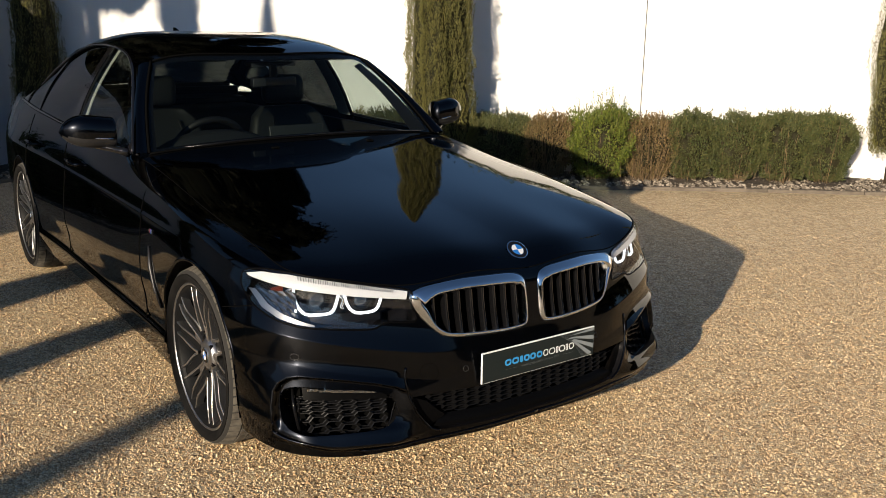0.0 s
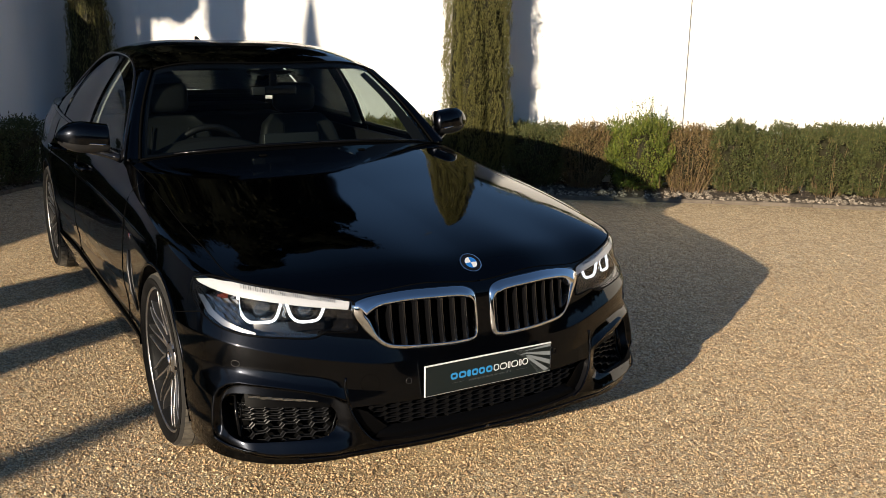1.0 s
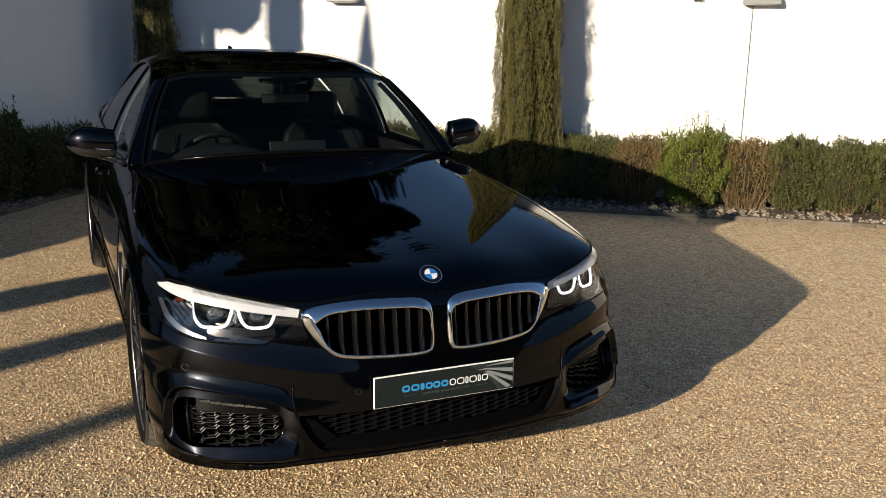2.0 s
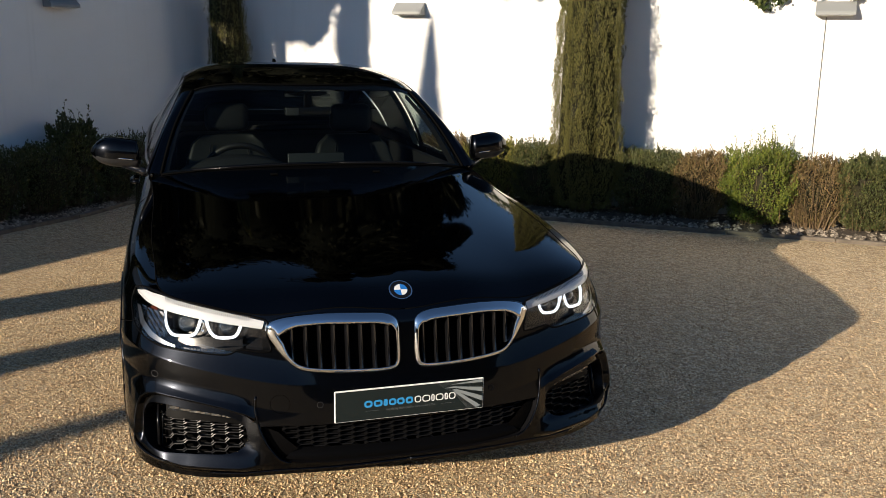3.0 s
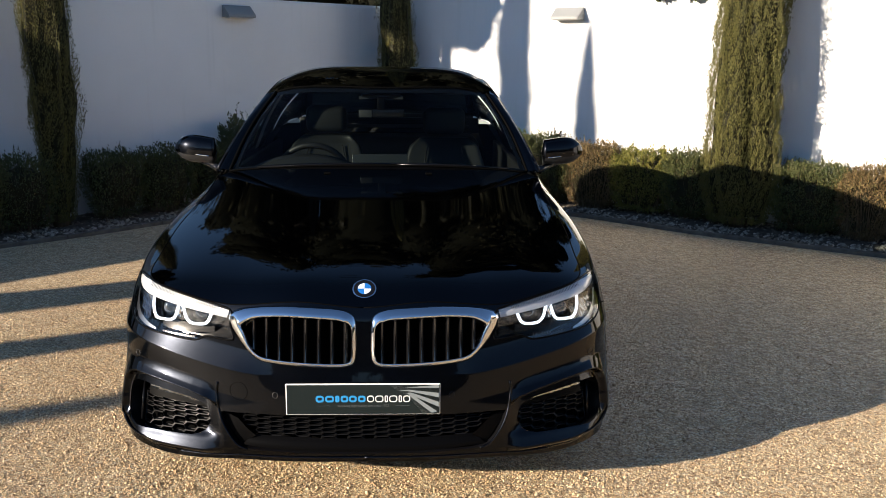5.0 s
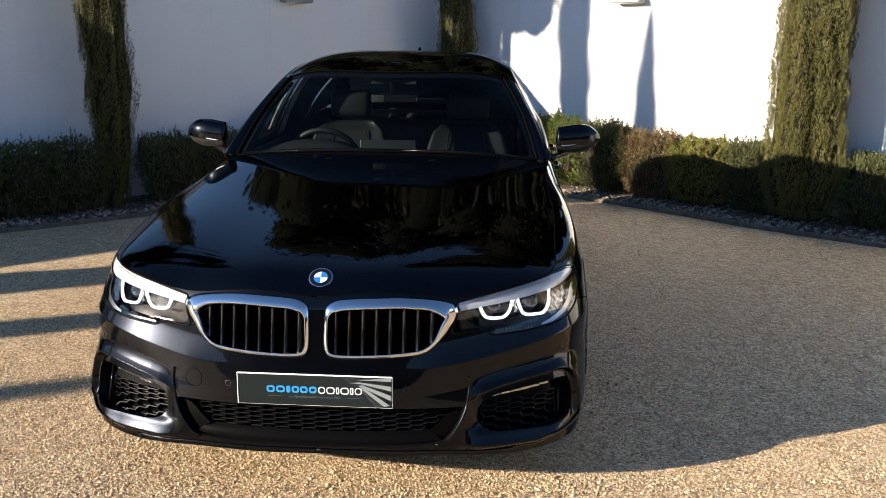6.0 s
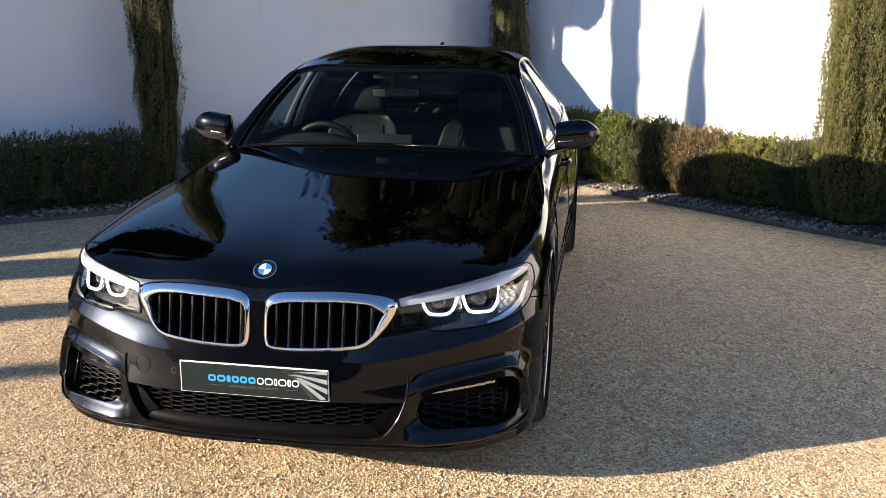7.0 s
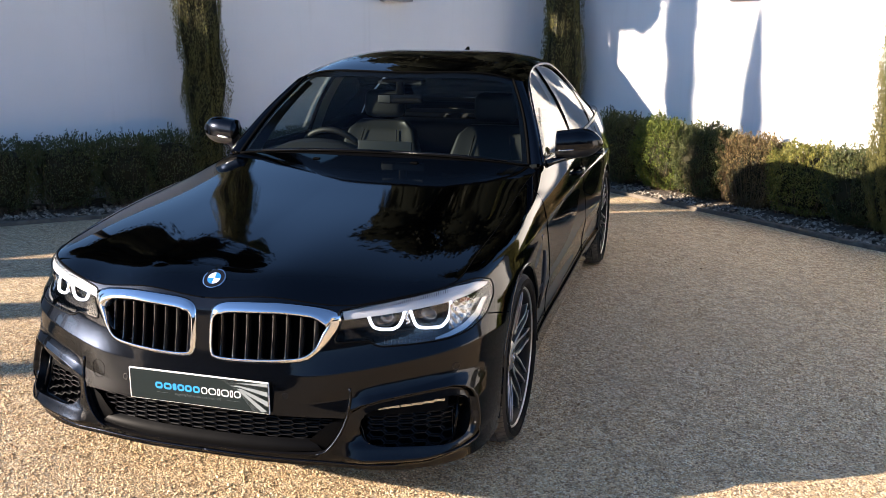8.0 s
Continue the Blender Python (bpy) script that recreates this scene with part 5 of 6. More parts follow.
    # arch liners and underbody
    for cx in WHEEL_X:
        a = np.linspace(-0.25, np.pi + 0.25, 28)
        rows = [np.stack([cx + (ARCH + 0.005) * np.cos(a), np.full(28, y), WHEEL_Z + (ARCH + 0.005) * np.sin(a)], 1) for y in (0.915, 0.75, 0.58)]
        rows.append(np.stack([cx + 0.05 * np.cos(a), np.full(28, 0.575), WHEEL_Z + 0.05 * np.sin(a)], 1))
        both("arch_liner", np.array(rows).reshape(-1, 3), grid_faces(4, 28), M_PLASTIC, CAR)
    part("underbody", box_bm((-3.95, -0.55, 0.19), (0.60, 0.55, 0.26)), M_PLASTIC, CAR)
    part("floor_pan", box_bm((-2.6, -0.82, 0.20), (-0.38, 0.82, 0.28)), M_PLASTIC, CAR)
    # plain box added to block light and sight through the engine bay
    part("engine_bay_blocker", box_bm((-0.85, -0.56, 0.26), (0.58, 0.56, 0.66), 0.05, 2), M_PLASTIC, CAR)


body_panels()
# ---- the car: nose details ----
def on_nose(yz, push=0.0):
    """Places on the nose surface for (y, z) pairs, pushed out along the surface normal (mirrored for y < 0)."""
    yz = np.asarray(yz, float).reshape(-1, 2)
    a = np.stack([np.abs(yz[:, 0]), yz[:, 1]], 1)
    uv = locate(a, [1, 2], (0.25, 2))
    p = shell(uv[:, 0], uv[:, 1]) + shell_normal(uv[:, 0], uv[:, 1]) * np.asarray(push).reshape(-1, 1)
    p[:, 1] *= np.where(yz[:, 0] < 0, -1, 1)
    return p


def ring_sweep(uv, width, profile):
    """A frame that follows an opening's outline: profile rows are (share of width inwards, metres outwards)."""
    p, n = shell(uv[:, 0], uv[:, 1]), shell_normal(uv[:, 0], uv[:, 1])
    t = np.roll(p, -1, 0) - np.roll(p, 1, 0)
    t /= np.linalg.norm(t, axis=1)[:, None]
    inward = np.cross(n, t)
    inward *= np.sign(((p.mean(0) - p) * inward).sum(1).mean())
    rows = [p + inward * (d * width)[:, None] + n * o for d, o in profile]
    g = np.stack(rows, 1)
    k = len(profile)
    f = grid_faces(len(uv) + 1, k) % (len(uv) * k)
    return g.reshape(-1, 3), f


def facing(v, f, push):
    """Turn faces so that most look along push."""
    a, b, c = v[f[:, 0]], v[f[:, 1]], v[f[:, 2]]
    return f if (np.cross(b - a, c - a) @ np.asarray(push, float)).sum() > 0 else f[:, ::-1]


def skin_patch(yz_poly, push, rows=8):
    """A strip between the two halves of a (y, z) outline: first half one edge, second half (reversed) the other."""
    n = len(yz_poly) // 2
    a, b = np.array(yz_poly[:n]), np.array(yz_poly[n:])[::-1]
    t = np.linspace(0, 1, 24)
    s = np.linspace(0, 1, n)
    A = np.stack([np.interp(t, s, a[:, k]) for k in (0, 1)], 1)
    B = np.stack([np.interp(t, s, b[:, k]) for k in (0, 1)], 1)
    g = np.array([A * (1 - w) + B * w for w in np.linspace(0, 1, rows)])
    v = on_nose(g.reshape(-1, 2), push)
    return v, facing(v, grid_faces(rows, 24), (1, 0.5, 0.2))


def grilles():
    out = outline(KIDNEY, 90, 0.8)
    z = out[:, 1]
    y = out[:, 0]
    width = 0.015 + 0.024 * smoothstep(0.66, 0.71, z) + 0.019 * smoothstep(0.36, 0.45, y) * smoothstep(0.55, 0.62, z)
    prof = [(0, -0.006), (0.03, 0.001), (0.3, 0.0055), (0.65, 0.009), (0.92, 0.0105), (1.0, 0.009), (1.04, 0.002), (1.06, -0.03)]
    v, f = ring_sweep(kid_uv, width, prof)
    f = facing(v, f, (1, 0, 0))
    frames = both("grille_frame", v, f, M_CHROME, CAR, "chrome kidney grille surround")
    # near-black sheet stands in for the shade deep behind the slats
    for s in (1, -1):
        skin("grille_shade_sheet", HOLE["kidney"], M_SEAM, CAR, "", s, -0.085)
    for s, frame_part in ((1, frames[0]), (-1, frames[1])):
        for k in range(9):
            yk = 0.062 + k * 0.0455
            hits = []
            for i in range(len(out)):
                a, b = out[i - 1], out[i]
                if (a[0] - yk) * (b[0] - yk) < 0:
                    hits.append(a[1] + (b[1] - a[1]) * (yk - a[0]) / (b[0] - a[0]))
            lo, hi = min(hits) + 0.006, max(hits) - 0.012
            zz = np.linspace(lo, hi, 10)
            p = on_nose(np.stack([np.full(10, yk), zz], 1), -0.012)
            p[:, 0] -= 0.010 * np.cos(np.linspace(-1.2, 1.2, 10)) * 0.5
            # sweep frame: side across, top ahead
            d = np.array([[-0.006, -0.040], [-0.0085, -0.012], [-0.006, -0.001], [-0.0018, 0.0035], [0.0018, 0.0035], [0.006, -0.001], [0.0085, -0.012], [0.006, -0.040]])
            v = (p[:, None] + np.stack([np.broadcast_to(d[:, 1], (10, 8)), np.broadcast_to(d[:, 0], (10, 8)), np.zeros((10, 8))], -1)).reshape(-1, 3)
            f = grid_faces(10, 8)
            v = v * np.array([1, s, 1])
            slat = piece("grille_slat", v, facing(v, f, (1, 0, 0)), [M_SLAT, M_SLATEDGE], frame_part, "", True)
            slat.data.polygons.foreach_set("material_index", np.tile([0, 0, 0, 1, 0, 0, 0], 9))


def honeycomb(poly, push, w=0.060, h=0.0215, r=0.0019):
    """Bars of a stretched honeycomb inside a (y, z) outline."""
    poly = np.array(poly, float)
    lo, hi = poly.min(0), poly.max(0)
    segs = []
    rows = int((hi[1] - lo[1]) / (h * 0.82)) + 3
    cols = int((hi[0] - lo[0]) / (w * 0.77)) + 3
    for i in range(rows):
        for j in range(cols):
            cy, cz = lo[0] + j * 0.77 * w, lo[1] + (i - 0.5 + 0.5 * (j % 2)) * h * 0.82
            c = [(cy - w * 0.5, cz), (cy - w * 0.27, cz + h * 0.41), (cy + w * 0.27, cz + h * 0.41), (cy + w * 0.5, cz)]
            segs += [(c[0], c[1]), (c[1], c[2]), (c[2], c[3])]
    segs = np.array(segs)
    m = segs.mean(1)
    segs = segs[inside(poly, m)]
    a, b = on_nose(np.abs(segs[:, 0]) if lo[0] >= 0 else segs[:, 0], push), on_nose(segs[:, 1], push)
    v1, f1 = rods(a, b, np.full(len(a), r), np.full(len(a), r))
    v2, f2 = rods(a - (0.018, 0, 0), b - (0.018, 0, 0), np.full(len(a), r * 1.3), np.full(len(a), r * 1.3))
    n = len(a)
    web_v = np.stack([a, b, b - (0.018, 0, 0), a - (0.018, 0, 0)], 1).reshape(-1, 3)
    web_f = np.arange(n * 4).reshape(n, 4)
    return np.concatenate([v1, v2, web_v]), np.concatenate([f1, f2 + len(v1), web_f + len(v1) + len(v2)])


def headlamps():
    bowl_push = -0.095
    for s in (1, -1):
        lens = skin("headlamp", HOLE["lamp"], M_LENS, CAR, "clear headlamp with lit white rings", s, 0.0015)
        skin("lamp_housing", HOLE["lamp"], M_LAMPDARK, lens, "", s, bowl_push)
        n = len(lamp_uv)
        P, N = shell(lamp_uv[:, 0], lamp_uv[:, 1]), shell_normal(lamp_uv[:, 0], lamp_uv[:, 1])
        rows = np.stack([P + N * -0.001, P + N * bowl_push], 1)
        v = rows.reshape(-1, 3) * np.array([1, s, 1])
        piece("lamp_wall", v, grid_faces(n + 1, 2) % (n * 2), M_LAMPDARK, lens, "", True)
        v, f = tube(P + N * 0.0003, 0.0034, 6, closed=True)
        piece("lamp_gasket", v * np.array([1, s, 1]), f if s > 0 else f[:, ::-1], M_APRON, lens, "", True)
        brow = [(.466, .704), (.62, .735), (.73, .7545), (.79, .763), (.84, .760), (.869, .742), (.866, .735), (.838, .727), (.79, .719), (.73, .712), (.62, .696), (.474, .677)]
        v, f = skin_patch(brow, -0.006, 6)
        v = v * np.array([1, s, 1])
        piece("light_guide", v, f if s > 0 else f[:, ::-1], M_LAMPWHITE, lens, "white light guide along the top", True)
        ribs = np.linspace(0.51, 0.77, 44)
        top = np.interp(ribs, lamp_yz[:55, 0] if lamp_yz[0, 0] < lamp_yz[40, 0] else lamp_yz[::-1][:55, 0], lamp_yz[:55, 1]) - 0.003
        a, b = on_nose(np.stack([ribs, top], 1), -0.002), on_nose(np.stack([ribs + 0.004, top - 0.013], 1), -0.003)
        v, f = rods(a, b, np.full(44, 0.0011), np.full(44, 0.0011))
        piece("lamp_ribs", v * np.array([1, s, 1]), f, M_PLASTIC, lens)
        rings = [[(.802, .716), (.802, .690), (.796, .664), (.779, .644), (.752, .641), (.716, .643), (.697, .653), (.684, .681), (.676, .708)],
                 [(.660, .704), (.658, .682), (.648, .657), (.630, .643), (.605, .641), (.576, .644), (.560, .655), (.549, .679), (.546, .690)]]
        for ring in rings:
            c = curve2(ring, 0.006)
            v, f = tube(on_nose(c, -0.036), 0.0052, 8)
            piece("daytime_ring", v * np.array([1, s, 1]), f if s > 0 else [list(q)[::-1] for q in f], M_DRL, lens, "lit white daytime ring", True)
            mid = np.mean(ring, 0)
            w = (np.max(np.array(ring)[:, 0]) - np.min(np.array(ring)[:, 0])) * 0.5
            o = on_nose([mid], -0.078)[0]
            bm = bmesh.new()
            bmesh.ops.create_uvsphere(bm, u_segments=28, v_segments=14, radius=0.036 * w / 0.065)
            for q in bm.verts:
                q.co = Vector((q.co.x * 0.55 + o[0], q.co.y + o[1], q.co.z * 0.9 + o[2] + 0.008))
                q.co.y *= s
            if s < 0:
                bmesh.ops.reverse_faces(bm, faces=bm.faces[:])
            part("projector", bm, M_PROJ, lens, "dark projector lens", True)
            v, f = tube(on_nose([(mid[0] + math.cos(t) * w * 0.82, mid[1] + 0.006 + math.sin(t) * w * 0.62) for t in np.linspace(0, 2 * math.pi, 24, endpoint=False)], -0.066), 0.004, 6, closed=True)
            piece("projector_bezel", v * np.array([1, s, 1]), f if s > 0 else f[:, ::-1], M_GLOSSBLACK, lens, "", True)
        v, f = skin_patch([(.822, .720), (.834, .717), (.846, .711), (.846, .697), (.834, .701), (.823, .706)], -0.028, 5)
        v = v * np.array([1, s, 1])
        piece("side_reflector", v, f if s > 0 else f[:, ::-1], M_AMBER, lens, "amber side reflector")
        g = [(yy, zz) for yy in np.linspace(.795, .870, 9) for zz in np.linspace(.636, .706, 7)]
        q = on_nose(g, -0.026).reshape(9, 7, 3)
        q[::2, ::2] += (0.006, 0.002, 0)
        q[1::2, 1::2] += (0.006, -0.002, 0)
        v = q.reshape(-1, 3) * np.array([1, s, 1])
        piece("indicator_reflector", v, facing(v, grid_faces(9, 7), (1, 0, 0)), M_REFLECT, lens, "faceted bright indicator reflector")
        for yy, wave in ((.812, .006), (.668, .004)):
            zz = np.linspace(.655, .715, 14)
            v, f = tube(on_nose(np.stack([yy + wave * np.sin((zz - .655) * 170), zz], 1), -0.030), 0.0045, 6)
            piece("lamp_bracket", v * np.array([1, s, 1]), f if s > 0 else [list(q)[::-1] for q in f], M_CHROME, lens, "wavy chrome bracket", True)
        v, f = skin_patch([(.476, .655), (.50, .64), (.53, .618), (.53, .602), (.50, .606), (.476, .608)], -0.02, 4)
        v = v * np.array([1, s, 1])
        piece("inner_bezel", v, f if s > 0 else f[:, ::-1], M_LAMPDARK, lens, "", True)
        v, f = skin_patch([(.55, .640), (.66, .640), (.77, .646), (.77, .622), (.66, .612), (.55, .612)], -0.06, 4)
        v = v * np.array([1, s, 1])
        piece("lower_bezel", v, f if s > 0 else f[:, ::-1], M_LAMPDARK, lens, "", True)
        band = [(.755, .607), (.80, .613), (.842, .627), (.870, .653), (.879, .70), (.868, .702), (.855, .664), (.830, .642), (.79, .624), (.755, .613)]
        v, f = skin_patch(band, -0.014, 5)
        v = v * np.array([1, s, 1])
        piece("corner_bezel", v, f if s > 0 else f[:, ::-1], M_CORNER, lens, "silver outer bezel", True)
        v, f = skin_patch([(.60, .604), (.66, .606), (.73, .610), (.73, .600), (.66, .600), (.60, .598)], -0.020, 3)
        v = v * np.array([1, s, 1])
        piece("lamp_sill", v, f if s > 0 else f[:, ::-1], M_LAMPDARK, lens, "", True)
        for k in range(12):
            v, f = tube(on_nose([(.60 + .011 * k, .600), (.60 + .011 * k, .611)], -0.018), 0.0009, 5)
            piece("lamp_rib", v * np.array([1, s, 1]), f if s > 0 else [list(q)[::-1] for q in f], M_PLASTIC, lens, "", True)


def intakes():
    turned = lambda f, s: f if s > 0 else ([list(q)[::-1] for q in f] if isinstance(f, list) else f[:, ::-1])
    for s in (1, -1):
        flip = np.array([1, s, 1])
        # near-black sheet paints the shade at the back of the intake
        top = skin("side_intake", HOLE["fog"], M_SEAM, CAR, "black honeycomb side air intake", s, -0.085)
        n = len(fog_uv)
        P, N = shell(fog_uv[:, 0], fog_uv[:, 1]), shell_normal(fog_uv[:, 0], fog_uv[:, 1])
        v = np.stack([P + N * 0.0005, P - N * 0.004, P - N * 0.040, P - N * 0.085], 1).reshape(-1, 3) * flip
        piece("intake_wall", v, grid_faces(n + 1, 4) % (n * 4), M_MESH, top, "", True)
        poly = [(.548, .356), (.822, .368), (.830, .350), (.830, .268), (.70, .262), (.60, .264), (.556, .284), (.542, .32)]
        v, f = honeycomb(poly, -0.045)
        piece("intake_mesh", v * flip, f, M_MESH, top, "black honeycomb mesh")
        rim = on_nose(outline(poly, 70, 0.4), -0.044)
        v, f = tube(rim, 0.0034, 6, closed=True)
        piece("mesh_frame", v * flip, turned(f, s), M_SLAT, top, "", True)
        # smooth shelf above the mesh that carries the lamp strip
        v, f = skin_patch([(.560, .378), (.66, .392), (.812, .404), (.812, .364), (.66, .360), (.552, .354)], -0.038, 5)
        v = v * flip
        piece("lamp_shelf", v, turned(f, s), M_APRON, top, "", True)
        v, f = skin_patch([(.592, .388), (.69, .398), (.792, .406), (.794, .391), (.69, .382), (.590, .372)], -0.022, 4)
        v = v * flip
        strip = piece("fog_lamp", v, turned(f, s), M_LENS, top, "slim clear fog lamp strip", True)
        for c in np.linspace(.606, .780, 6):
            o = on_nose([(c, .381 + 0.09 * (c - .60))], -0.032)[0]
            bm = box_bm((o[0] - .004, o[1] - .0165, o[2] - .0055), (o[0] + .001, o[1] + .0165, o[2] + .0055), 0.0015, 1)
            for q in bm.verts:
                q.co.x -= (q.co.y - o[1]) * 0.55
                q.co.y *= s
            if s < 0:
                bmesh.ops.reverse_faces(bm, faces=bm.faces[:])
            part("lamp_cell", bm, M_BEZEL, strip)
        v, f = tube(on_nose([(.838, .398), (.842, .34), (.836, .274)], -0.036), [0.005, 0.0065, 0.006], 8)
        piece("intake_post", v * flip, turned(f, s), M_SLAT, top, "", True)
        fin = on_nose(curve2([(.893, .30), (.890, .270), (.872, .252), (.84, .244), (.79, .236)], 0.01), 0.003)
        v, f = tube(fin, np.concatenate([np.linspace(0.002, 0.006, 5), np.linspace(0.006, 0.002, len(fin) - 5)]), 8)
        piece("intake_fin", v * flip, turned(f, s), M_PAINT, top, "", True)
    # near-black sheets put the shade behind the lower mesh into colour
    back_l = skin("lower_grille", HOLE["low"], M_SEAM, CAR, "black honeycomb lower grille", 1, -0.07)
    skin("grille_shade_sheet", HOLE["low"], M_SEAM, back_l, "", -1, -0.07)
    v, f = honeycomb([(-.43, .358), (.0, .362), (.43, .358), (.445, .34), (.375, .278), (.0, .270), (-.375, .278), (-.445, .34)], -0.034)
    piece("grille_mesh", v, f, M_SHADEDMESH, back_l, "black honeycomb mesh")
    for s in (1, -1):
        flip = np.array([1, s, 1])
        # smooth black apron under the mesh, and the cheek beside it
        v, f = skin_patch([(.0, .272), (.20, .274), (.385, .280), (.425, .246), (.20, .229), (.0, .228)], -0.012, 6)
        v = v * flip
        bow = np.linspace(0, 1, 6).repeat(24)
        v[:, 0] -= 0.022 * (1 - bow) ** 2
        piece("lower_apron", v, facing(v, f, (1, 0, 0)), M_APRON, back_l, "smooth black plastic apron", True)
        v, f = skin_patch([(.376, .280), (.41, .310), (.44, .340), (.49, .360), (.482, .325), (.428, .248)], -0.02, 5)
        v = v * flip
        piece("grille_cheek", v, facing(v, f, (1, 0, 0)), M_APRON, back_l, "", True)
    P, N = shell(np.abs(low_uv[:, 0]), low_uv[:, 1]), shell_normal(np.abs(low_uv[:, 0]), low_uv[:, 1])
    P, N = P[low_uv[:, 0] > 0], N[low_uv[:, 0] > 0]
    first = np.argmax(np.linalg.norm(P - np.roll(P, 1, 0), axis=1))
    P, N = np.roll(P, -first, 0), np.roll(N, -first, 0)
    flat_y = np.array([1, 0, 1])
    P, N = np.concatenate([P[:1] * flat_y, P, P[-1:] * flat_y]), np.concatenate([N[:1] * flat_y, N, N[-1:] * flat_y])
    both("grille_wall", np.stack([P, P - N * 0.035, P - N * 0.075], 1).reshape(-1, 3), grid_faces(len(P), 3), M_LAMPDARK, back_l)
    # the swept blade between the grille and the side intake
    blade = on_nose(curve2([(.503, .462), (.508, .43), (.503, .385), (.494, .345), (.474, .30), (.436, .25), (.40, .236)], 0.012), 0.001)
    v, f = tube(blade, np.linspace(0.0045, 0.004, len(blade)), 8)
    both("intake_blade", v, f, M_PAINT, CAR)
    lip = on_nose(curve2([(.0, .216), (.22, .214), (.42, .212), (.5, .206), (.60, .200), (.66, .198)], 0.02), 0.0)
    v, f = tube(lip, np.linspace(0.006, 0.003, len(lip)), 8)
    both("front_lip", v, f, M_PAINT, CAR)
    # parking sensors and tow cover
    for y, z, r in ((.817, .512, .0105), (.30, .432, .0095)):
        for s in (1, -1):
            c = on_nose([(y, z)], 0.0)[0]
            ring = on_nose([(y + math.cos(t) * r, z + math.sin(t) * r) for t in np.linspace(0, 2 * math.pi, 20, endpoint=False)], 0.0012)
            v, f = tube(ring, 0.0011, 5, closed=True)
            piece("parking_sensor", v * np.array([1, s, 1]), f, M_PLASTIC, CAR, "", True)
    ring = on_nose([(.428 + math.cos(t) * .031, .437 + math.sin(t) * .031) for t in np.linspace(0, 2 * math.pi, 36, endpoint=False)], 0.0006) * np.array([1, -1, 1])
    v, f = tube(ring, 0.0007, 5, closed=True)
    piece("tow_cover", v, f, M_SEAM, CAR, "round tow eye cover", True)


def plate():
    """The dealer's show plate: dark green-grey, its name and swoosh as plain shapes."""
    x, z = 0.862, 0.4305
    base = part("show_plate", box_bm((x - 0.006, -0.26, z - 0.0555), (x, 0.26, z + 0.0555), 0.003, 2), M_PLATEWHITE, CAR, "dark green-grey show plate with blue and white print")
    def flat(name, pts, mat, label="", lift=0.0012, depth=0.0012):
        n = len(pts)
        v = [(x + lift, y, zz) for y, zz in pts] + [(x + lift - depth, y, zz) for y, zz in pts]
        f = [list(range(n)), list(range(n, 2 * n))[::-1]] + [[i, i + n, (i + 1) % n + n, (i + 1) % n] for i in range(n)]
        a = np.array(pts)
        area = 0.5 * (a[:, 0] * np.roll(a[:, 1], -1) - np.roll(a[:, 0], -1) * a[:, 1]).sum()
        return piece(name, v, f if area > 0 else [q[::-1] for q in f], mat, base, label)
    flat("plate_face", [(-.2572, z - .0527), (.2572, z - .0527), (.2572, z + .0527), (-.2572, z + .0527)], M_PLATE, "", 0.0006, 0.0004)
    def loop(y0, y1, z0, z1, stroke, mat, label):
        """A printed rounded outline, open in the middle."""
        r = min(y1 - y0, z1 - z0) * 0.42
        v, a = [], np.linspace(0, 2 * np.pi, 20, endpoint=False)
        for shrink, dx in ((0, 0.0012), (stroke, 0.0012), (stroke, 0.0002), (0, 0.0002)):
            for t in a:
                sy, sz = math.cos(t), math.sin(t)
                py = (y1 - r if sy > 0 else y0 + r) + (r - shrink) * sy
                pz = (z1 - r if sz > 0 else z0 + r) + (r - shrink) * sz
                v.append((x + dx, py, pz))
        f = [[i * 20 + j, i * 20 + (j + 1) % 20, (i + 1) % 4 * 20 + (j + 1) % 20, (i + 1) % 4 * 20 + j] for i in range(4) for j in range(20)]
        return piece("name_mark", v, f, mat, base, label)
    for y0, y1 in ((-.160, -.132), (-.128, -.098), (-.094, -.080), (-.076, -.050), (-.048, -.022), (-.018, .008)):
        loop(y0, y1, z - .0105, z + .0135, 0.0068, M_PLATEBLUE, "blue printed mark")
    for y0, y1 in ((.013, .036), (.040, .068), (.072, .083), (.087, .115), (.119, .130), (.134, .158)):
        loop(y0, y1, z - .0105, z + .0135, 0.0034, M_PLATEWHITE, "white printed mark")
    c = bpy.data.curves.new("tagline", "FONT")
    c.body, c.size, c.align_x = "supplying high quality cars since 1953", 0.0115, "CENTER"
    c.materials.append(M_PLATEGREY)
    t = new("tagline", c)
    t.parent = base
    t.matrix_basis = Matrix(((0, 0, 1, x + 0.0008), (1, 0, 0, 0.0), (0, 1, 0, z - 0.0265), (0, 0, 0, 1)))
    for y0, y1 in ((-.155, -.108), (.108, .155)):
        flat("rule", [(y0, z - .0235), (y1, z - .0235), (y1, z - .0228), (y0, z - .0228)], M_PLATEGREY)
    flat("swoosh", [(.085, z + .050), (.255, z + .050), (.255, z - .050), (.20, z - .050), (.150, z + .012), (.125, z + .026)], M_PLATEGREY, "grey printed swoosh", 0.0006, 0.0006)
    for pts in ([(.14, z + .041), (.255, z + .051), (.255, z + .040)], [(.12, z + .030), (.15, z + .034), (.255, z + .022), (.255, z + .006), (.155, z + .028)],
                [(.145, z + .022), (.16, z + .024), (.255, z - .010), (.255, z - .028)], [(.15, z + .016), (.162, z + .017), (.25, z - .044), (.232, z - .050)]):
        flat("swoosh_ray", pts, M_PLATELIGHT, "pale printed ray")
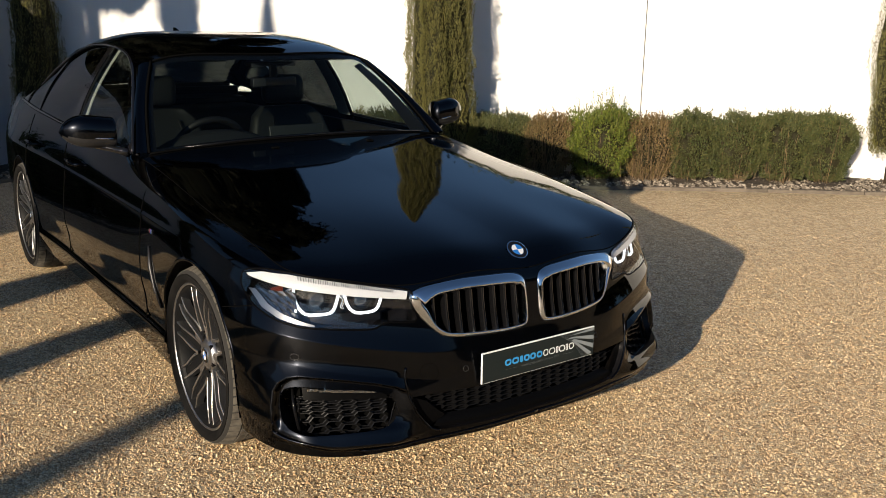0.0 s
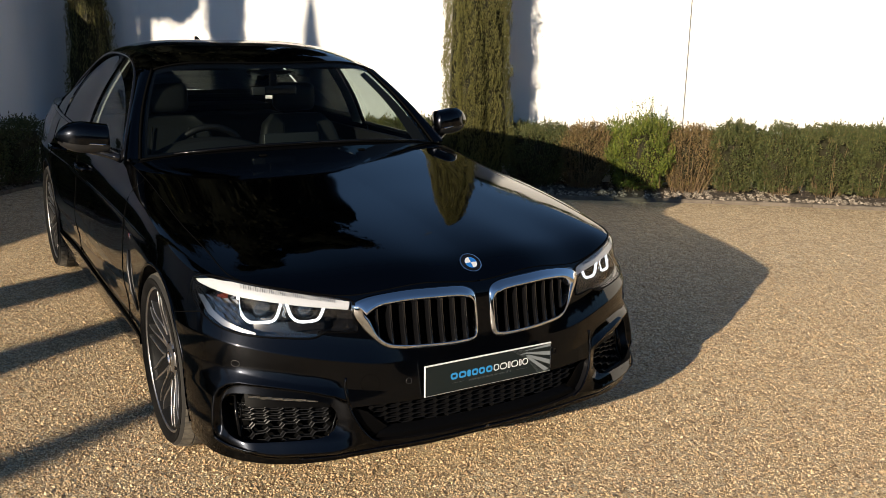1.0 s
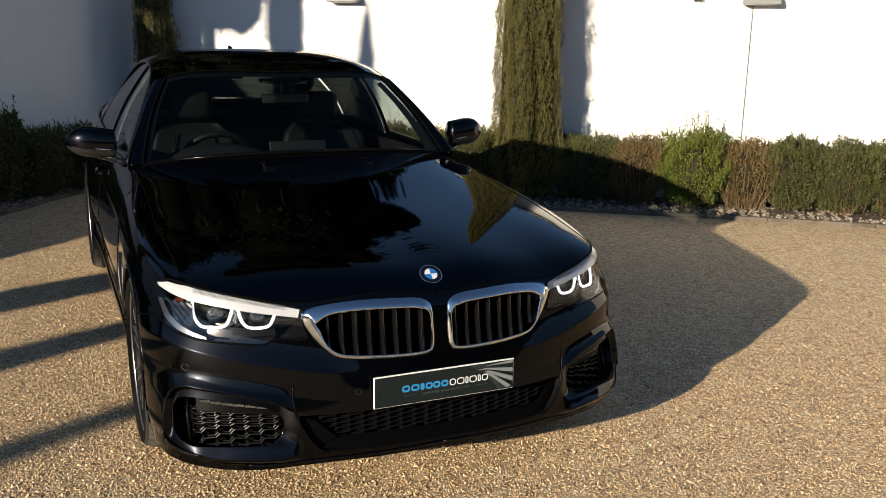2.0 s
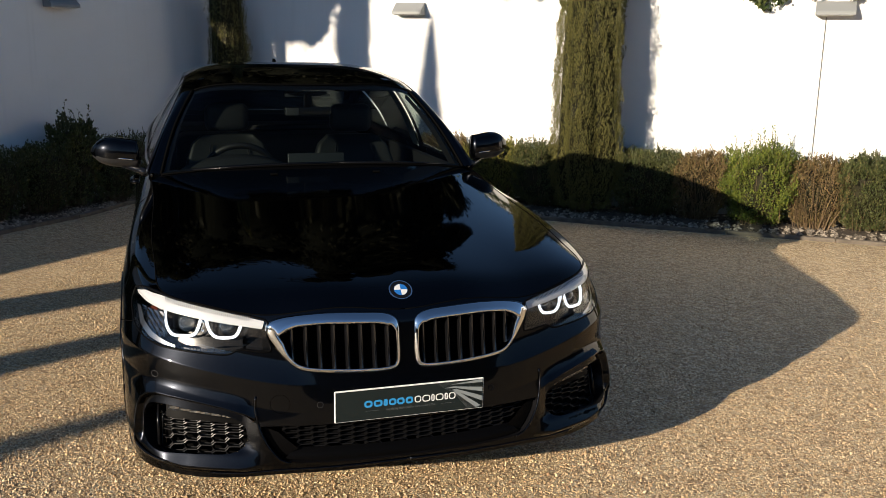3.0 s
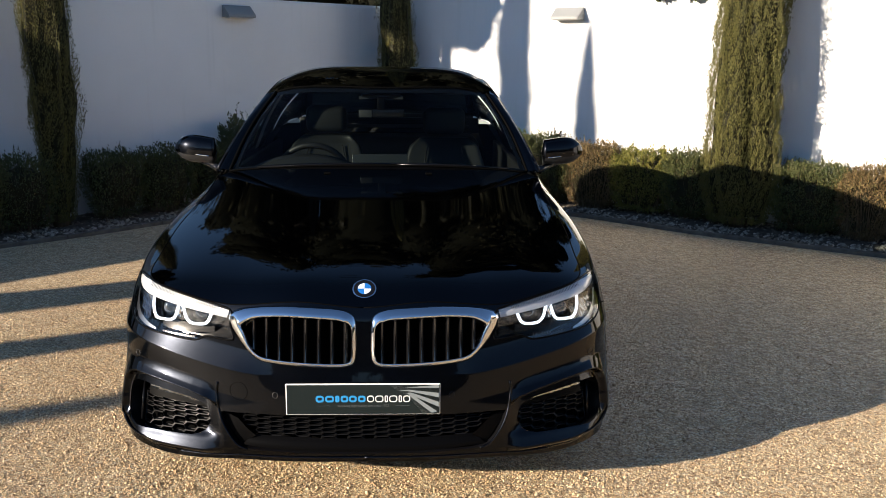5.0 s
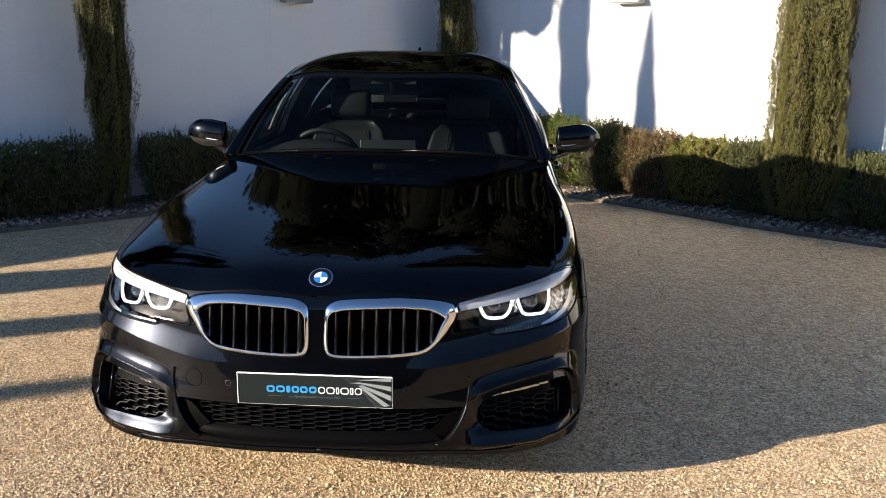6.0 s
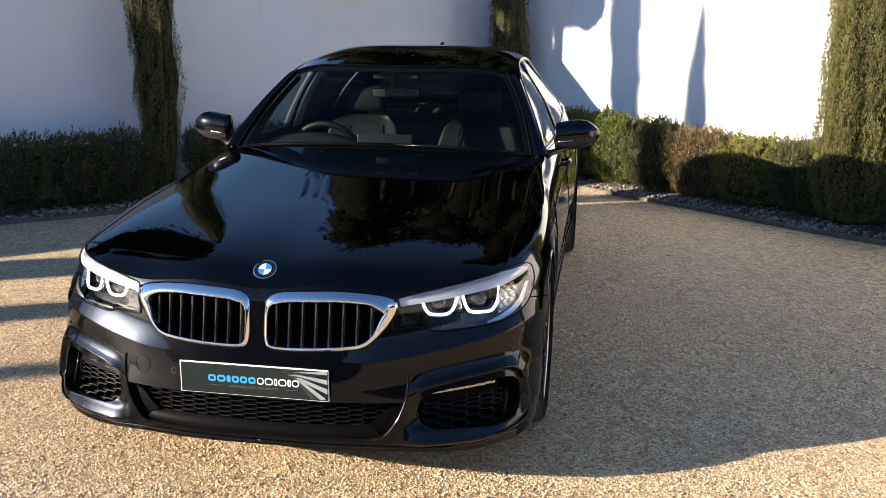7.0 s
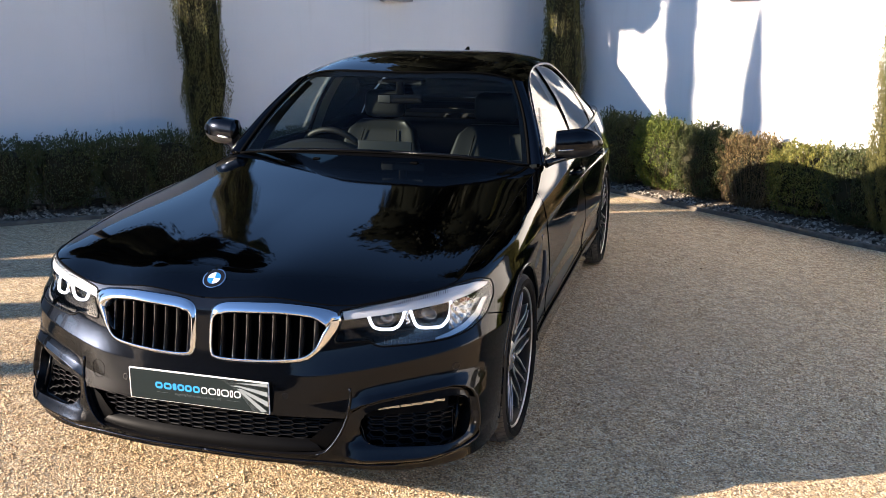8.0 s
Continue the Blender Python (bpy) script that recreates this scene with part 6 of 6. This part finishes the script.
    flat("top_border", [(-.257, z + .0515), (.257, z + .0515), (.257, z + .0545), (-.257, z + .0545)], M_PLATEWHITE)
    flat("side_border", [(-.2585, z - .053), (-.256, z - .053), (-.256, z + .053), (-.2585, z + .053)], M_PLATEWHITE)


def roundel(centre, normal, r, parent, name="badge"):
    """A round badge of four blue and white quarters in a black ring."""
    q = Vector(normal).to_track_quat("Z", "Y").to_matrix().to_4x4()
    m = Matrix.Translation(centre) @ q
    def disc(name, r0, r1, a0, a1, h0, h1, mat, label=""):
        n = max(6, int((a1 - a0) / 0.13))
        rows = []
        for t in np.linspace(a0, a1, n):
            d = Vector((math.cos(t), math.sin(t), 0))
            for rr, hh in ((r0, 0), (r0, h0), (r1, h1), (r1, 0)):
                p = m @ (d * rr + Vector((0, 0, hh)))
                rows.append(p)
        f = [list(x) for x in grid_faces(n, 4)]
        f = [x[::-1] for x in f]
        return piece(name, [tuple(p) for p in rows], f, mat, top if name != "roundel" else parent, label, False)
    top = disc("roundel", r * 0.90, r, 0, 2 * math.pi, 0.0045, 0.003, M_CHROME, "round blue and white enamel badge")
    disc("ring", r * 0.60, r * 0.90, 0, 2 * math.pi, 0.0045, 0.0042, M_GLOSSBLACK)
    disc("ring_edge", r * 0.56, r * 0.60, 0, 2 * math.pi, 0.005, 0.005, M_CHROME)
    for k in range(4):
        a = math.pi / 2 * k
        disc("quarter", 0.0005, r * 0.56, a, a + math.pi / 2, 0.0052, 0.0048, M_BLUE if k % 2 == 0 else M_WHITE)


def mirrors():
    rows = []
    n, m = 26, 28
    for i in range(n):
        w = i / (n - 1)
        y = 0.862 + 0.228 * w
        grow = (1 - abs(2 * w - 0.85) ** 3.0 * 0.55) if w > 0.425 else 1 - (0.425 - w) * 0.25
        grow = max(grow, 0.12) if 0 < i < n - 1 else 0.05
        h, d = 0.080 * grow, 0.070 * grow
        cz, cx = 1.050 + 0.014 * w, -1.065 - 0.045 * w
        ring = []
        for j in range(m):
            a = 2 * math.pi * j / m
            sx, sz = math.cos(a), math.sin(a)
            ring.append((cx + d * math.copysign(abs(sx) ** 0.8, sx) * (1.0 if sx > 0 else 0.7), y, cz + h * math.copysign(abs(sz) ** 0.75, sz) * (1.0 if sz > 0 else 0.8)))
        rows.append(ring)
    g = np.array(rows)
    f = grid_faces(n, m, True)
    mid = g.reshape(-1, 3)[f].mean(1)
    split = 1.034 + 0.014 * (mid[:, 1] - 0.862) / 0.205
    for s in (1, -1):
        v = g.reshape(-1, 3) * np.array([1, s, 1])
        fs = f if s > 0 else f[:, ::-1]
        cap = piece("door_mirror", v, fs[mid[:, 2] >= split], M_PAINT, CAR, "gloss black door mirror", True)
        piece("mirror_base", v, fs[mid[:, 2] < split], M_PLASTIC, cap, "", True)
        line = [(-0.978 - 0.045 * w + 0.001 - 0.02 * w ** 4, 0.89 + 0.165 * w, 1.034 + 0.014 * w) for w in np.linspace(0, 1, 12)]
        tv, tf = tube(np.array([(x - 0.022, y, z) for x, y, z in line]), 0.0035, 6)
        piece("repeater", tv * np.array([1, s, 1]), tf if s > 0 else [list(q)[::-1] for q in tf], M_SATIN, cap, "slim indicator strip", True)
        tv, tf = tube(np.array([(-0.97, 0.835, 0.972), (-1.00, 0.86, 0.980), (-1.04, 0.90, 0.990), (-1.08, 0.95, 1.0)]), [0.020, 0.016, 0.014, 0.012], 10)
        piece("mirror_arm", tv * np.array([1, s, 1]), tf if s > 0 else [list(q)[::-1] for q in tf], M_GLOSSBLACK, cap, "", True)
        bm = box_bm((-1.125, 0.90, 1.005), (-1.12, 1.04, 1.105), 0.002, 1)
        for q in bm.verts:
            q.co.y *= s
        if s < 0:
            bmesh.ops.reverse_faces(bm, faces=bm.faces[:])
        part("mirror_glass", bm, M_CHROME, cap)


def ring_of(profile, n=72):
    """A body of revolution about the y axis: profile of (radius, y)."""
    a = np.linspace(0, 2 * np.pi, n, endpoint=False)
    p = np.array(profile, float)
    v = np.stack([p[None, :, 0] * np.cos(a)[:, None], np.broadcast_to(p[None, :, 1], (n, len(p))), p[None, :, 0] * np.sin(a)[:, None]], -1)
    k = len(p)
    return v.reshape(-1, 3), grid_faces(n + 1, k) % (n * k)


def wheel():
    """One left-hand wheel about the origin, outer face towards +y: rim with five forked double spokes, tyre, brake."""
    R = 0.273
    v, f = ring_of([(R - .012, -.10), (R - .035, -.06), (R - .04, .04), (R - .022, .085), (R - .010, .098), (R + .004, .101), (R + .006, .092), (R - .004, .085)])
    top = piece("wheel", v, f[:, ::-1], M_RIMDARK, CAR, "two-tone twin-spoke alloy wheel", True)
    v, f = ring_of([(R - .004, .0985), (R - .002, .1025), (R + .003, .1045), (R + .0065, .100)])
    piece("rim_edge", v, f[:, ::-1], M_RIMFACE, top, "bright machined rim edge", True)
    v, f = ring_of([(R + .004, -.095), (R + .012, -.112), (.298, -.119), (.312, -.116), (.325, -.105), (.334, -.085), (.336, -.06), (.336, .06), (.334, .085), (.325, .105), (.312, .116), (.298, .119), (R + .012, .112), (R + .005, .1)], 96)
    sw = np.abs(v[f].mean(1)[:, 1]) < 0.112
    rad = np.hypot(v[f].mean(1)[:, 0], v[f].mean(1)[:, 2])
    tread = sw & (rad > 0.314)
    piece("tyre", v, f[~tread][:, ::-1], M_TYRE, top, "black low-profile tyre", True)
    blocks_v, blocks_f = [], []
    for k in range(60):
        a0, a1 = 2 * math.pi * k / 60 + 0.009, 2 * math.pi * (k + 1) / 60 - 0.009
        for y0, y1 in ((-.103, -.066), (-.060, -.022), (-.016, .016), (.022, .060), (.066, .103)):
            b = len(blocks_v)
            for rr in (0.330, 0.3395):
                for a, y in ((a0, y0), (a1, y0), (a1, y1), (a0, y1)):
                    skew = 0.03 * (abs(y) / 0.1)
                    r2 = rr - 0.32 * max(0.0, abs(y) - 0.062)
                    blocks_v.append((r2 * math.cos(a + skew), y, r2 * math.sin(a + skew)))
            blocks_f += [[b + 4, b + 5, b + 6, b + 7], [b, b + 4, b + 7, b + 3], [b + 1, b + 2, b + 6, b + 5], [b, b + 1, b + 5, b + 4], [b + 3, b + 7, b + 6, b + 2]]
    v2, f2 = ring_of([(.3135, -.1145), (.3245, -.1045), (.330, -.085), (.332, -.06), (.332, .06), (.330, .085), (.3245, .1045), (.3135, .1145)], 96)
    tagged(piece("tread", np.array(blocks_v), np.array(blocks_f)[:, ::-1], M_TREAD, top, "dusty tyre tread"), kind="stuff")
    piece("tread_groove", v2, f2[:, ::-1], M_GROOVE, top, "", True)

    def arm(path, width, lift, depth, mat, name, label=""):
        p = np.array(path)
        t = np.gradient(p, axis=0)
        t /= np.linalg.norm(t, axis=1)[:, None]
        s = np.stack([-t[:, 1], t[:, 0]], 1)
        rows = []
        w = np.asarray(width) * np.ones(len(p))
        rad = np.linalg.norm(p, axis=1)
        y = 0.094 - 0.024 * smoothstep(0.23, 0.06, rad) + lift
        for d, o in ((-1, -depth), (-1, -0.001), (-0.8, 0.0), (0.8, 0.0), (1, -0.001), (1, -depth)):
            q = p + s * (d * w / 2)[:, None]
            rows.append(np.stack([q[:, 0], y + o, q[:, 1]], 1))
        g = np.stack(rows, 1)
        v = g.reshape(-1, 3)
        f = facing(v, grid_faces(len(p), 6), (0, 1, 0))
        return piece(name, v, f, mat, top, label)

    for k in range(5):
        base = math.radians(90 + 72 * k)
        root = np.linspace(0.030, 0.115, 8)
        arm(np.stack([root * np.cos(base), root * np.sin(base)], 1), np.linspace(0.024, 0.016, 8), -0.001, 0.03, M_RIMFACE, "spoke_root", "bright machined spoke root")
        for sgn in (-1, 1):
            r = np.linspace(0.046, 0.266, 20)
            w = (r - 0.046) / 0.22
            near = sgn * (0.10 + 0.085 * w ** 1.6)
            far = sgn * (0.618 - 0.235 * smoothstep(0.16, 0.75, w) - 0.03 * w)
            for off in (near, far):
                ang = base + off
                keep = r > (0.06 if off is near else 0.085)
                path = np.stack([r * np.cos(ang), r * np.sin(ang)], 1)[keep]
                arm(path, (0.0078 + 0.003 * (1 - w))[keep], 0.0, 0.030, M_RIMFACE, "spoke_edge", "bright machined spoke edge")
            ang = base + (near + far) / 2
            keep = r > 0.07
            path = np.stack([r * np.cos(ang), r * np.sin(ang)], 1)[keep]
            arm(path, (r * np.abs(far - near))[keep] - 0.004, -0.012, 0.03, M_RIMDARK, "spoke", "dark grey spoke")
    v, f = ring_of([(.001, .076), (.034, .076), (.052, .074), (.062, .066), (.066, .05), (.066, .01)], 40)
    piece("hub", v, f[:, ::-1], M_RIMFACE, top, "", True)
    roundel((0, 0.0765, 0), (0, 1, 0), 0.030, top)
    for k in range(5):
        a = math.radians(54 + 72 * k)
        v, f = ring_of([(.0015, .0735), (.0085, .0735), (.0095, .069), (.0095, .06)], 12)
        piece("bolt", v + np.array([.054 * math.cos(a), 0, .054 * math.sin(a)]), f[:, ::-1], M_LAMPDARK, top)
    v, f = ring_of([(.07, .02), (.175, .02), (.178, .012), (.178, -.01), (.07, -.01)], 48)
    piece("brake_disc", v, f[:, ::-1], M_DISC, top, "steel brake disc", True)
    part("brake_caliper", box_bm((.09, -.03, -.07), (.20, .05, .07), 0.015, 3), M_LAMPDARK, top, "", True)
    v, f = ring_of([(.001, -.09), (R - .03, -.09)], 40)
    piece("wheel_back", v, f[:, ::-1], M_LAMPDARK, top)
    return top


def wheels():
    first = wheel()
    places = [(WHEEL_X[0], 0.803, 0), (WHEEL_X[1], 0.812, 20), (WHEEL_X[0], -0.803, -6), (WHEEL_X[1], -0.812, 60)]
    for k, (x, y, spin) in enumerate(places):
        m = pose(x - (0.008 if k % 2 == 0 else 0), y * 1.008, WHEEL_Z - 0.002, 0, 0, 0 if y > 0 else 180) @ pose(0, 0, 0, 0, spin, 0)
        if k == 0:
            first.matrix_basis = m
        else:
            copy_thing(first, m)


def cabin():
    """What shows through the glass; the steering wheel is on the right-hand side."""
    def slab(name, lo, hi, mat, bevel=0.03, label="", turn=None, parent=CAR):
        ob = part(name, box_bm(lo, hi, bevel, 4), mat, parent, label, True)
        if turn:
            c, deg = turn
            c = Vector(c)
            ob.matrix_basis = Matrix.Translation(c) @ pose(0, 0, 0, 0, deg, 0) @ Matrix.Translation(-c)
        return ob
    slab("cabin_floor", (-3.3, -0.80, 0.25), (-0.85, 0.80, 0.34), M_LEATHERDARK, 0.01)
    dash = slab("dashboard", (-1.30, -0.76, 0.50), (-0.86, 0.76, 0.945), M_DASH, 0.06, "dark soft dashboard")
    v = []
    for y in np.linspace(-0.72, -0.06, 15):
        w = 1 - abs((y + 0.39) / 0.33) ** 2.4
        for x, z in ((-0.90, 0.92), (-1.0, 0.94 + 0.085 * w), (-1.08, 0.94 + 0.10 * w), (-1.11, 0.90)):
            v.append((x, y, z))
    piece("instrument_cowl", v, grid_faces(15, 4), M_DASH, dash, "", True)
    slab("display", (-0.995, -0.145, 0.93), (-0.980, 0.145, 1.050), M_SCREEN, 0.004, "dark dashboard display", ((-0.988, 0, 0.93), -8), dash)
    a = np.linspace(0, 2 * np.pi, 44, endpoint=False)
    rim = np.stack([-1.22 + 0.185 * np.sin(a) * math.sin(0.42), -0.37 + 0.187 * np.cos(a), 0.910 + 0.185 * np.sin(a) * math.cos(0.42)], 1)
    rv, rf = tube(rim, 0.017, 10, closed=True)
    sw = piece("steering_wheel", rv, rf, M_LEATHERDARK, CAR, "black leather steering wheel", True)
    part("wheel_hub", box_bm((-1.245, -0.43, 0.845), (-1.185, -0.31, 0.955), 0.02, 3), M_DASH, sw, "", True)
    for b in ((0, -0.10), (math.pi, 0.10), (-math.pi / 2, 0)):
        ang = b[0]
        end = (-1.22 + 0.18 * math.sin(ang) * 0.4, -0.37 + 0.18 * math.cos(ang), 0.910 + 0.18 * math.sin(ang) * 0.91)
        tv, tf = tube([(-1.22, -0.37, 0.905), end], 0.014, 8)
        piece("wheel_spoke", tv, tf, M_SATIN, sw, "", True)

    def seat(y, x, name):
        back = []
        for k, (xx, z, w, d) in enumerate([(x + 0.02, 0.55, .25, .07), (x - .02, 0.72, .265, .075), (x - .07, 0.92, .26, .07), (x - .12, 1.06, .215, .055), (x - .145, 1.115, .15, .03)]):
            ring = []
            for j in range(24):
                t = 2 * math.pi * j / 24
                cx, cy = math.cos(t), math.sin(t)
                side = abs(cy) ** 3
                ring.append((xx + d * math.copysign(abs(cx) ** 0.7, cx) + 0.05 * side * (1 if cx > 0 else 0), y + w * math.copysign(abs(cy) ** 0.75, cy), z))
            back.append(ring)
        g = np.array(back)
        n = g.shape[0]
        t = np.linspace(0, n - 1, 22)
        fine = np.stack([np.stack([np.interp(t, range(n), g[:, j, c]) for c in range(3)], -1) for j in range(24)], 1)
        f = [list(q) for q in grid_faces(22, 24, True)] + [list(range(24))[::-1], list(range(21 * 24, 22 * 24))]
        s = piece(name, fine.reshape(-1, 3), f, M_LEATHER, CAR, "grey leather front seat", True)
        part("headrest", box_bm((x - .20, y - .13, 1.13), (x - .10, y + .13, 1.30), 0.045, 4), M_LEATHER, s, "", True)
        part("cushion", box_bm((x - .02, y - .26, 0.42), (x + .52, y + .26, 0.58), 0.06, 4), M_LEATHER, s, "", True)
        for dy in (-.13, .13):
            tv, tf = tube([(x + .062 - .02, y + dy, 0.60), (x + .055 - .04, y + dy, 0.75), (x + .005, y + dy, 0.93), (x - .05, y + dy * .8, 1.06)], 0.004, 6)
            piece("seam", tv, tf, M_LEATHERDARK, s, "", True)
        return s
    for y, x in ((-0.37, -1.90), (0.37, -1.78)):
        seat(y, x, "front_seat").matrix_basis = Matrix.Translation((0, 0, -0.06))
    slab("rear_bench", (-3.12, -0.66, 0.40), (-2.72, 0.66, 0.98), M_LEATHERDARK, 0.07, "dark rear bench")
    slab("parcel_shelf", (-3.45, -0.62, 0.98), (-3.05, 0.62, 1.02), M_DASH, 0.01)
    slab("shelf_back", (-3.475, -0.66, 0.97), (-3.44, 0.66, 1.10), M_DASH, 0.008)
    slab("shelf_edge", (-3.425, -0.70, 0.95), (-3.385, 0.70, 1.072), M_DASH, 0.008)
    slab("console", (-2.0, -0.10, 0.40), (-1.25, 0.10, 0.68), M_DASH, 0.03)
    for s in (-1, 1):
        slab("door_card", (-2.9, 0.79 * s - 0.02, 0.35), (-0.95, 0.79 * s + 0.02, 0.95), M_LEATHERDARK, 0.01)
    rm = slab("rear_view_mirror", (-1.265, -0.125, 1.218), (-1.235, 0.125, 1.268), M_GLOSSBLACK, 0.012, "frameless rear view mirror")
    slab("mirror_stem", (-1.26, -0.022, 1.26), (-1.24, 0.022, 1.335), M_APRON, 0.01, "", None, rm)
    slab("sensor_box", (-1.36, -0.11, 1.322), (-1.245, 0.11, 1.345), M_APRON, 0.01, "black sensor housing behind the screen", None, rm)
    # added grey plate puts the lit end of the mirror into colour
    slab("mirror_lit_plate", (-1.236, -0.118, 1.223), (-1.231, -0.05, 1.263), M_MIRRORBACK, 0.003, "grey plate painting the lit end of the mirror", None, rm)
    for y in (-0.085, 0.085):
        tri = [(-1.238, y + d * math.copysign(1, y), z) for d, z in ((0.035, 1.338), (-0.03, 1.322), (0.035, 1.322))]
        v = tri + [(x - 0.006, yy, z) for x, yy, z in tri]
        piece("sensor_cover", v, [[0, 1, 2], [5, 4, 3], [0, 3, 4, 1], [1, 4, 5, 2], [2, 5, 3, 0]], M_MIRRORBACK, rm, "grey sensor cover")
    # headlining and visors
    xs, ws = np.linspace(ROOF_X[0] - 0.14, ROOF_X[1], 24), np.linspace(-0.96, 0.96, 21)
    g = np.array([[(x, w * float(rail_line(x)[0, 1]) * 0.97, float(roof_z(x, w * float(rail_line(x)[0, 1]) * 0.97)) - 0.035) for x in xs] for w in ws])
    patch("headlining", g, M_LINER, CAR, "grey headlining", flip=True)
    for y in (-0.36, 0.36):
        slab("sun_visor", (-1.54, y - 0.18, 1.342), (-1.40, y + 0.18, 1.356), M_LINER, 0.006)


def small_details():
    # wipers
    for pts in ([(-.875, -.62, .990), (-.86, -.2, 1.008), (-.85, .08, 1.012)], [(-.855, .05, 1.010), (-.865, .4, 1.004), (-.89, .66, .986)]):
        tv, tf = tube(np.array(pts) + (0.012, 0, 0.006), 0.006, 6)
        piece("wiper", tv, tf, M_SLAT, CAR, "black wiper blade", True)
    for y in (-0.25, 0.25):
        part("washer_jet", box_bm((-.72, y - .018, .978), (-.70, y + .018, .991), .003, 2), M_SEAM, CAR)
    roundel((0.717, 0.0, 0.7745), (0.62, 0, 0.79), 0.041, CAR)
    # wing badges: three short bars
    for s in (1, -1):
        for k, mat in enumerate((M_SATIN, M_BLUE, M_TAIL, M_SATIN)):
            u, v = locate([(-.452 - .011 * k, .724)], [0, 2], (-.7, -.2))[0]
            c = shell([u], [v])[0]
            bm = box_bm((c[0] - .004, c[1] - .001, c[2] - .009), (c[0] + .004, c[1] + .003, c[2] + .009))
            for q in bm.verts:
                q.co.x += (q.co.z - c[2]) * 0.35
                q.co.y *= s
            if s < 0:
                bmesh.ops.reverse_faces(bm, faces=bm.faces[:])
            part("wing_badge", bm, mat, CAR)
    # air outlet behind the front wheel
        uv = locate([(-.40, .42), (-.435, .50), (-.47, .58), (-.49, .66)], [0, 2], (-.8, -.2))
        tv, tf = tube(shell(uv[:, 0], uv[:, 1]) + (0, 0.003, 0), [0.004, 0.008, 0.009, 0.004], 8)
        piece("air_outlet", tv * np.array([1, s, 1]), tf if s > 0 else [list(q)[::-1] for q in tf], M_PLASTIC, CAR, "", True)
        for a, b, name in ((0.80, 0.93, "tail_lamp"),):
            uv = locate([(x, z) for x in np.linspace(-3.72, -3.98, 8) for z in np.linspace(a, b, 4)], [0, 2], (-4.1, -3.6))
            g = (shell(uv[:, 0], uv[:, 1]) + shell_normal(uv[:, 0], uv[:, 1]) * 0.003) * np.array([1, s, 1])
            f = facing(g, grid_faces(8, 4), (-0.2, s, 0))
            piece(name, g, f, M_TAIL, CAR, "red tail lamp", True)


grilles()
headlamps()
intakes()
plate()
mirrors()
wheels()
cabin()
small_details()
plant_all()
fittings()
ivy()
unseen_woods()
scatter_stones()
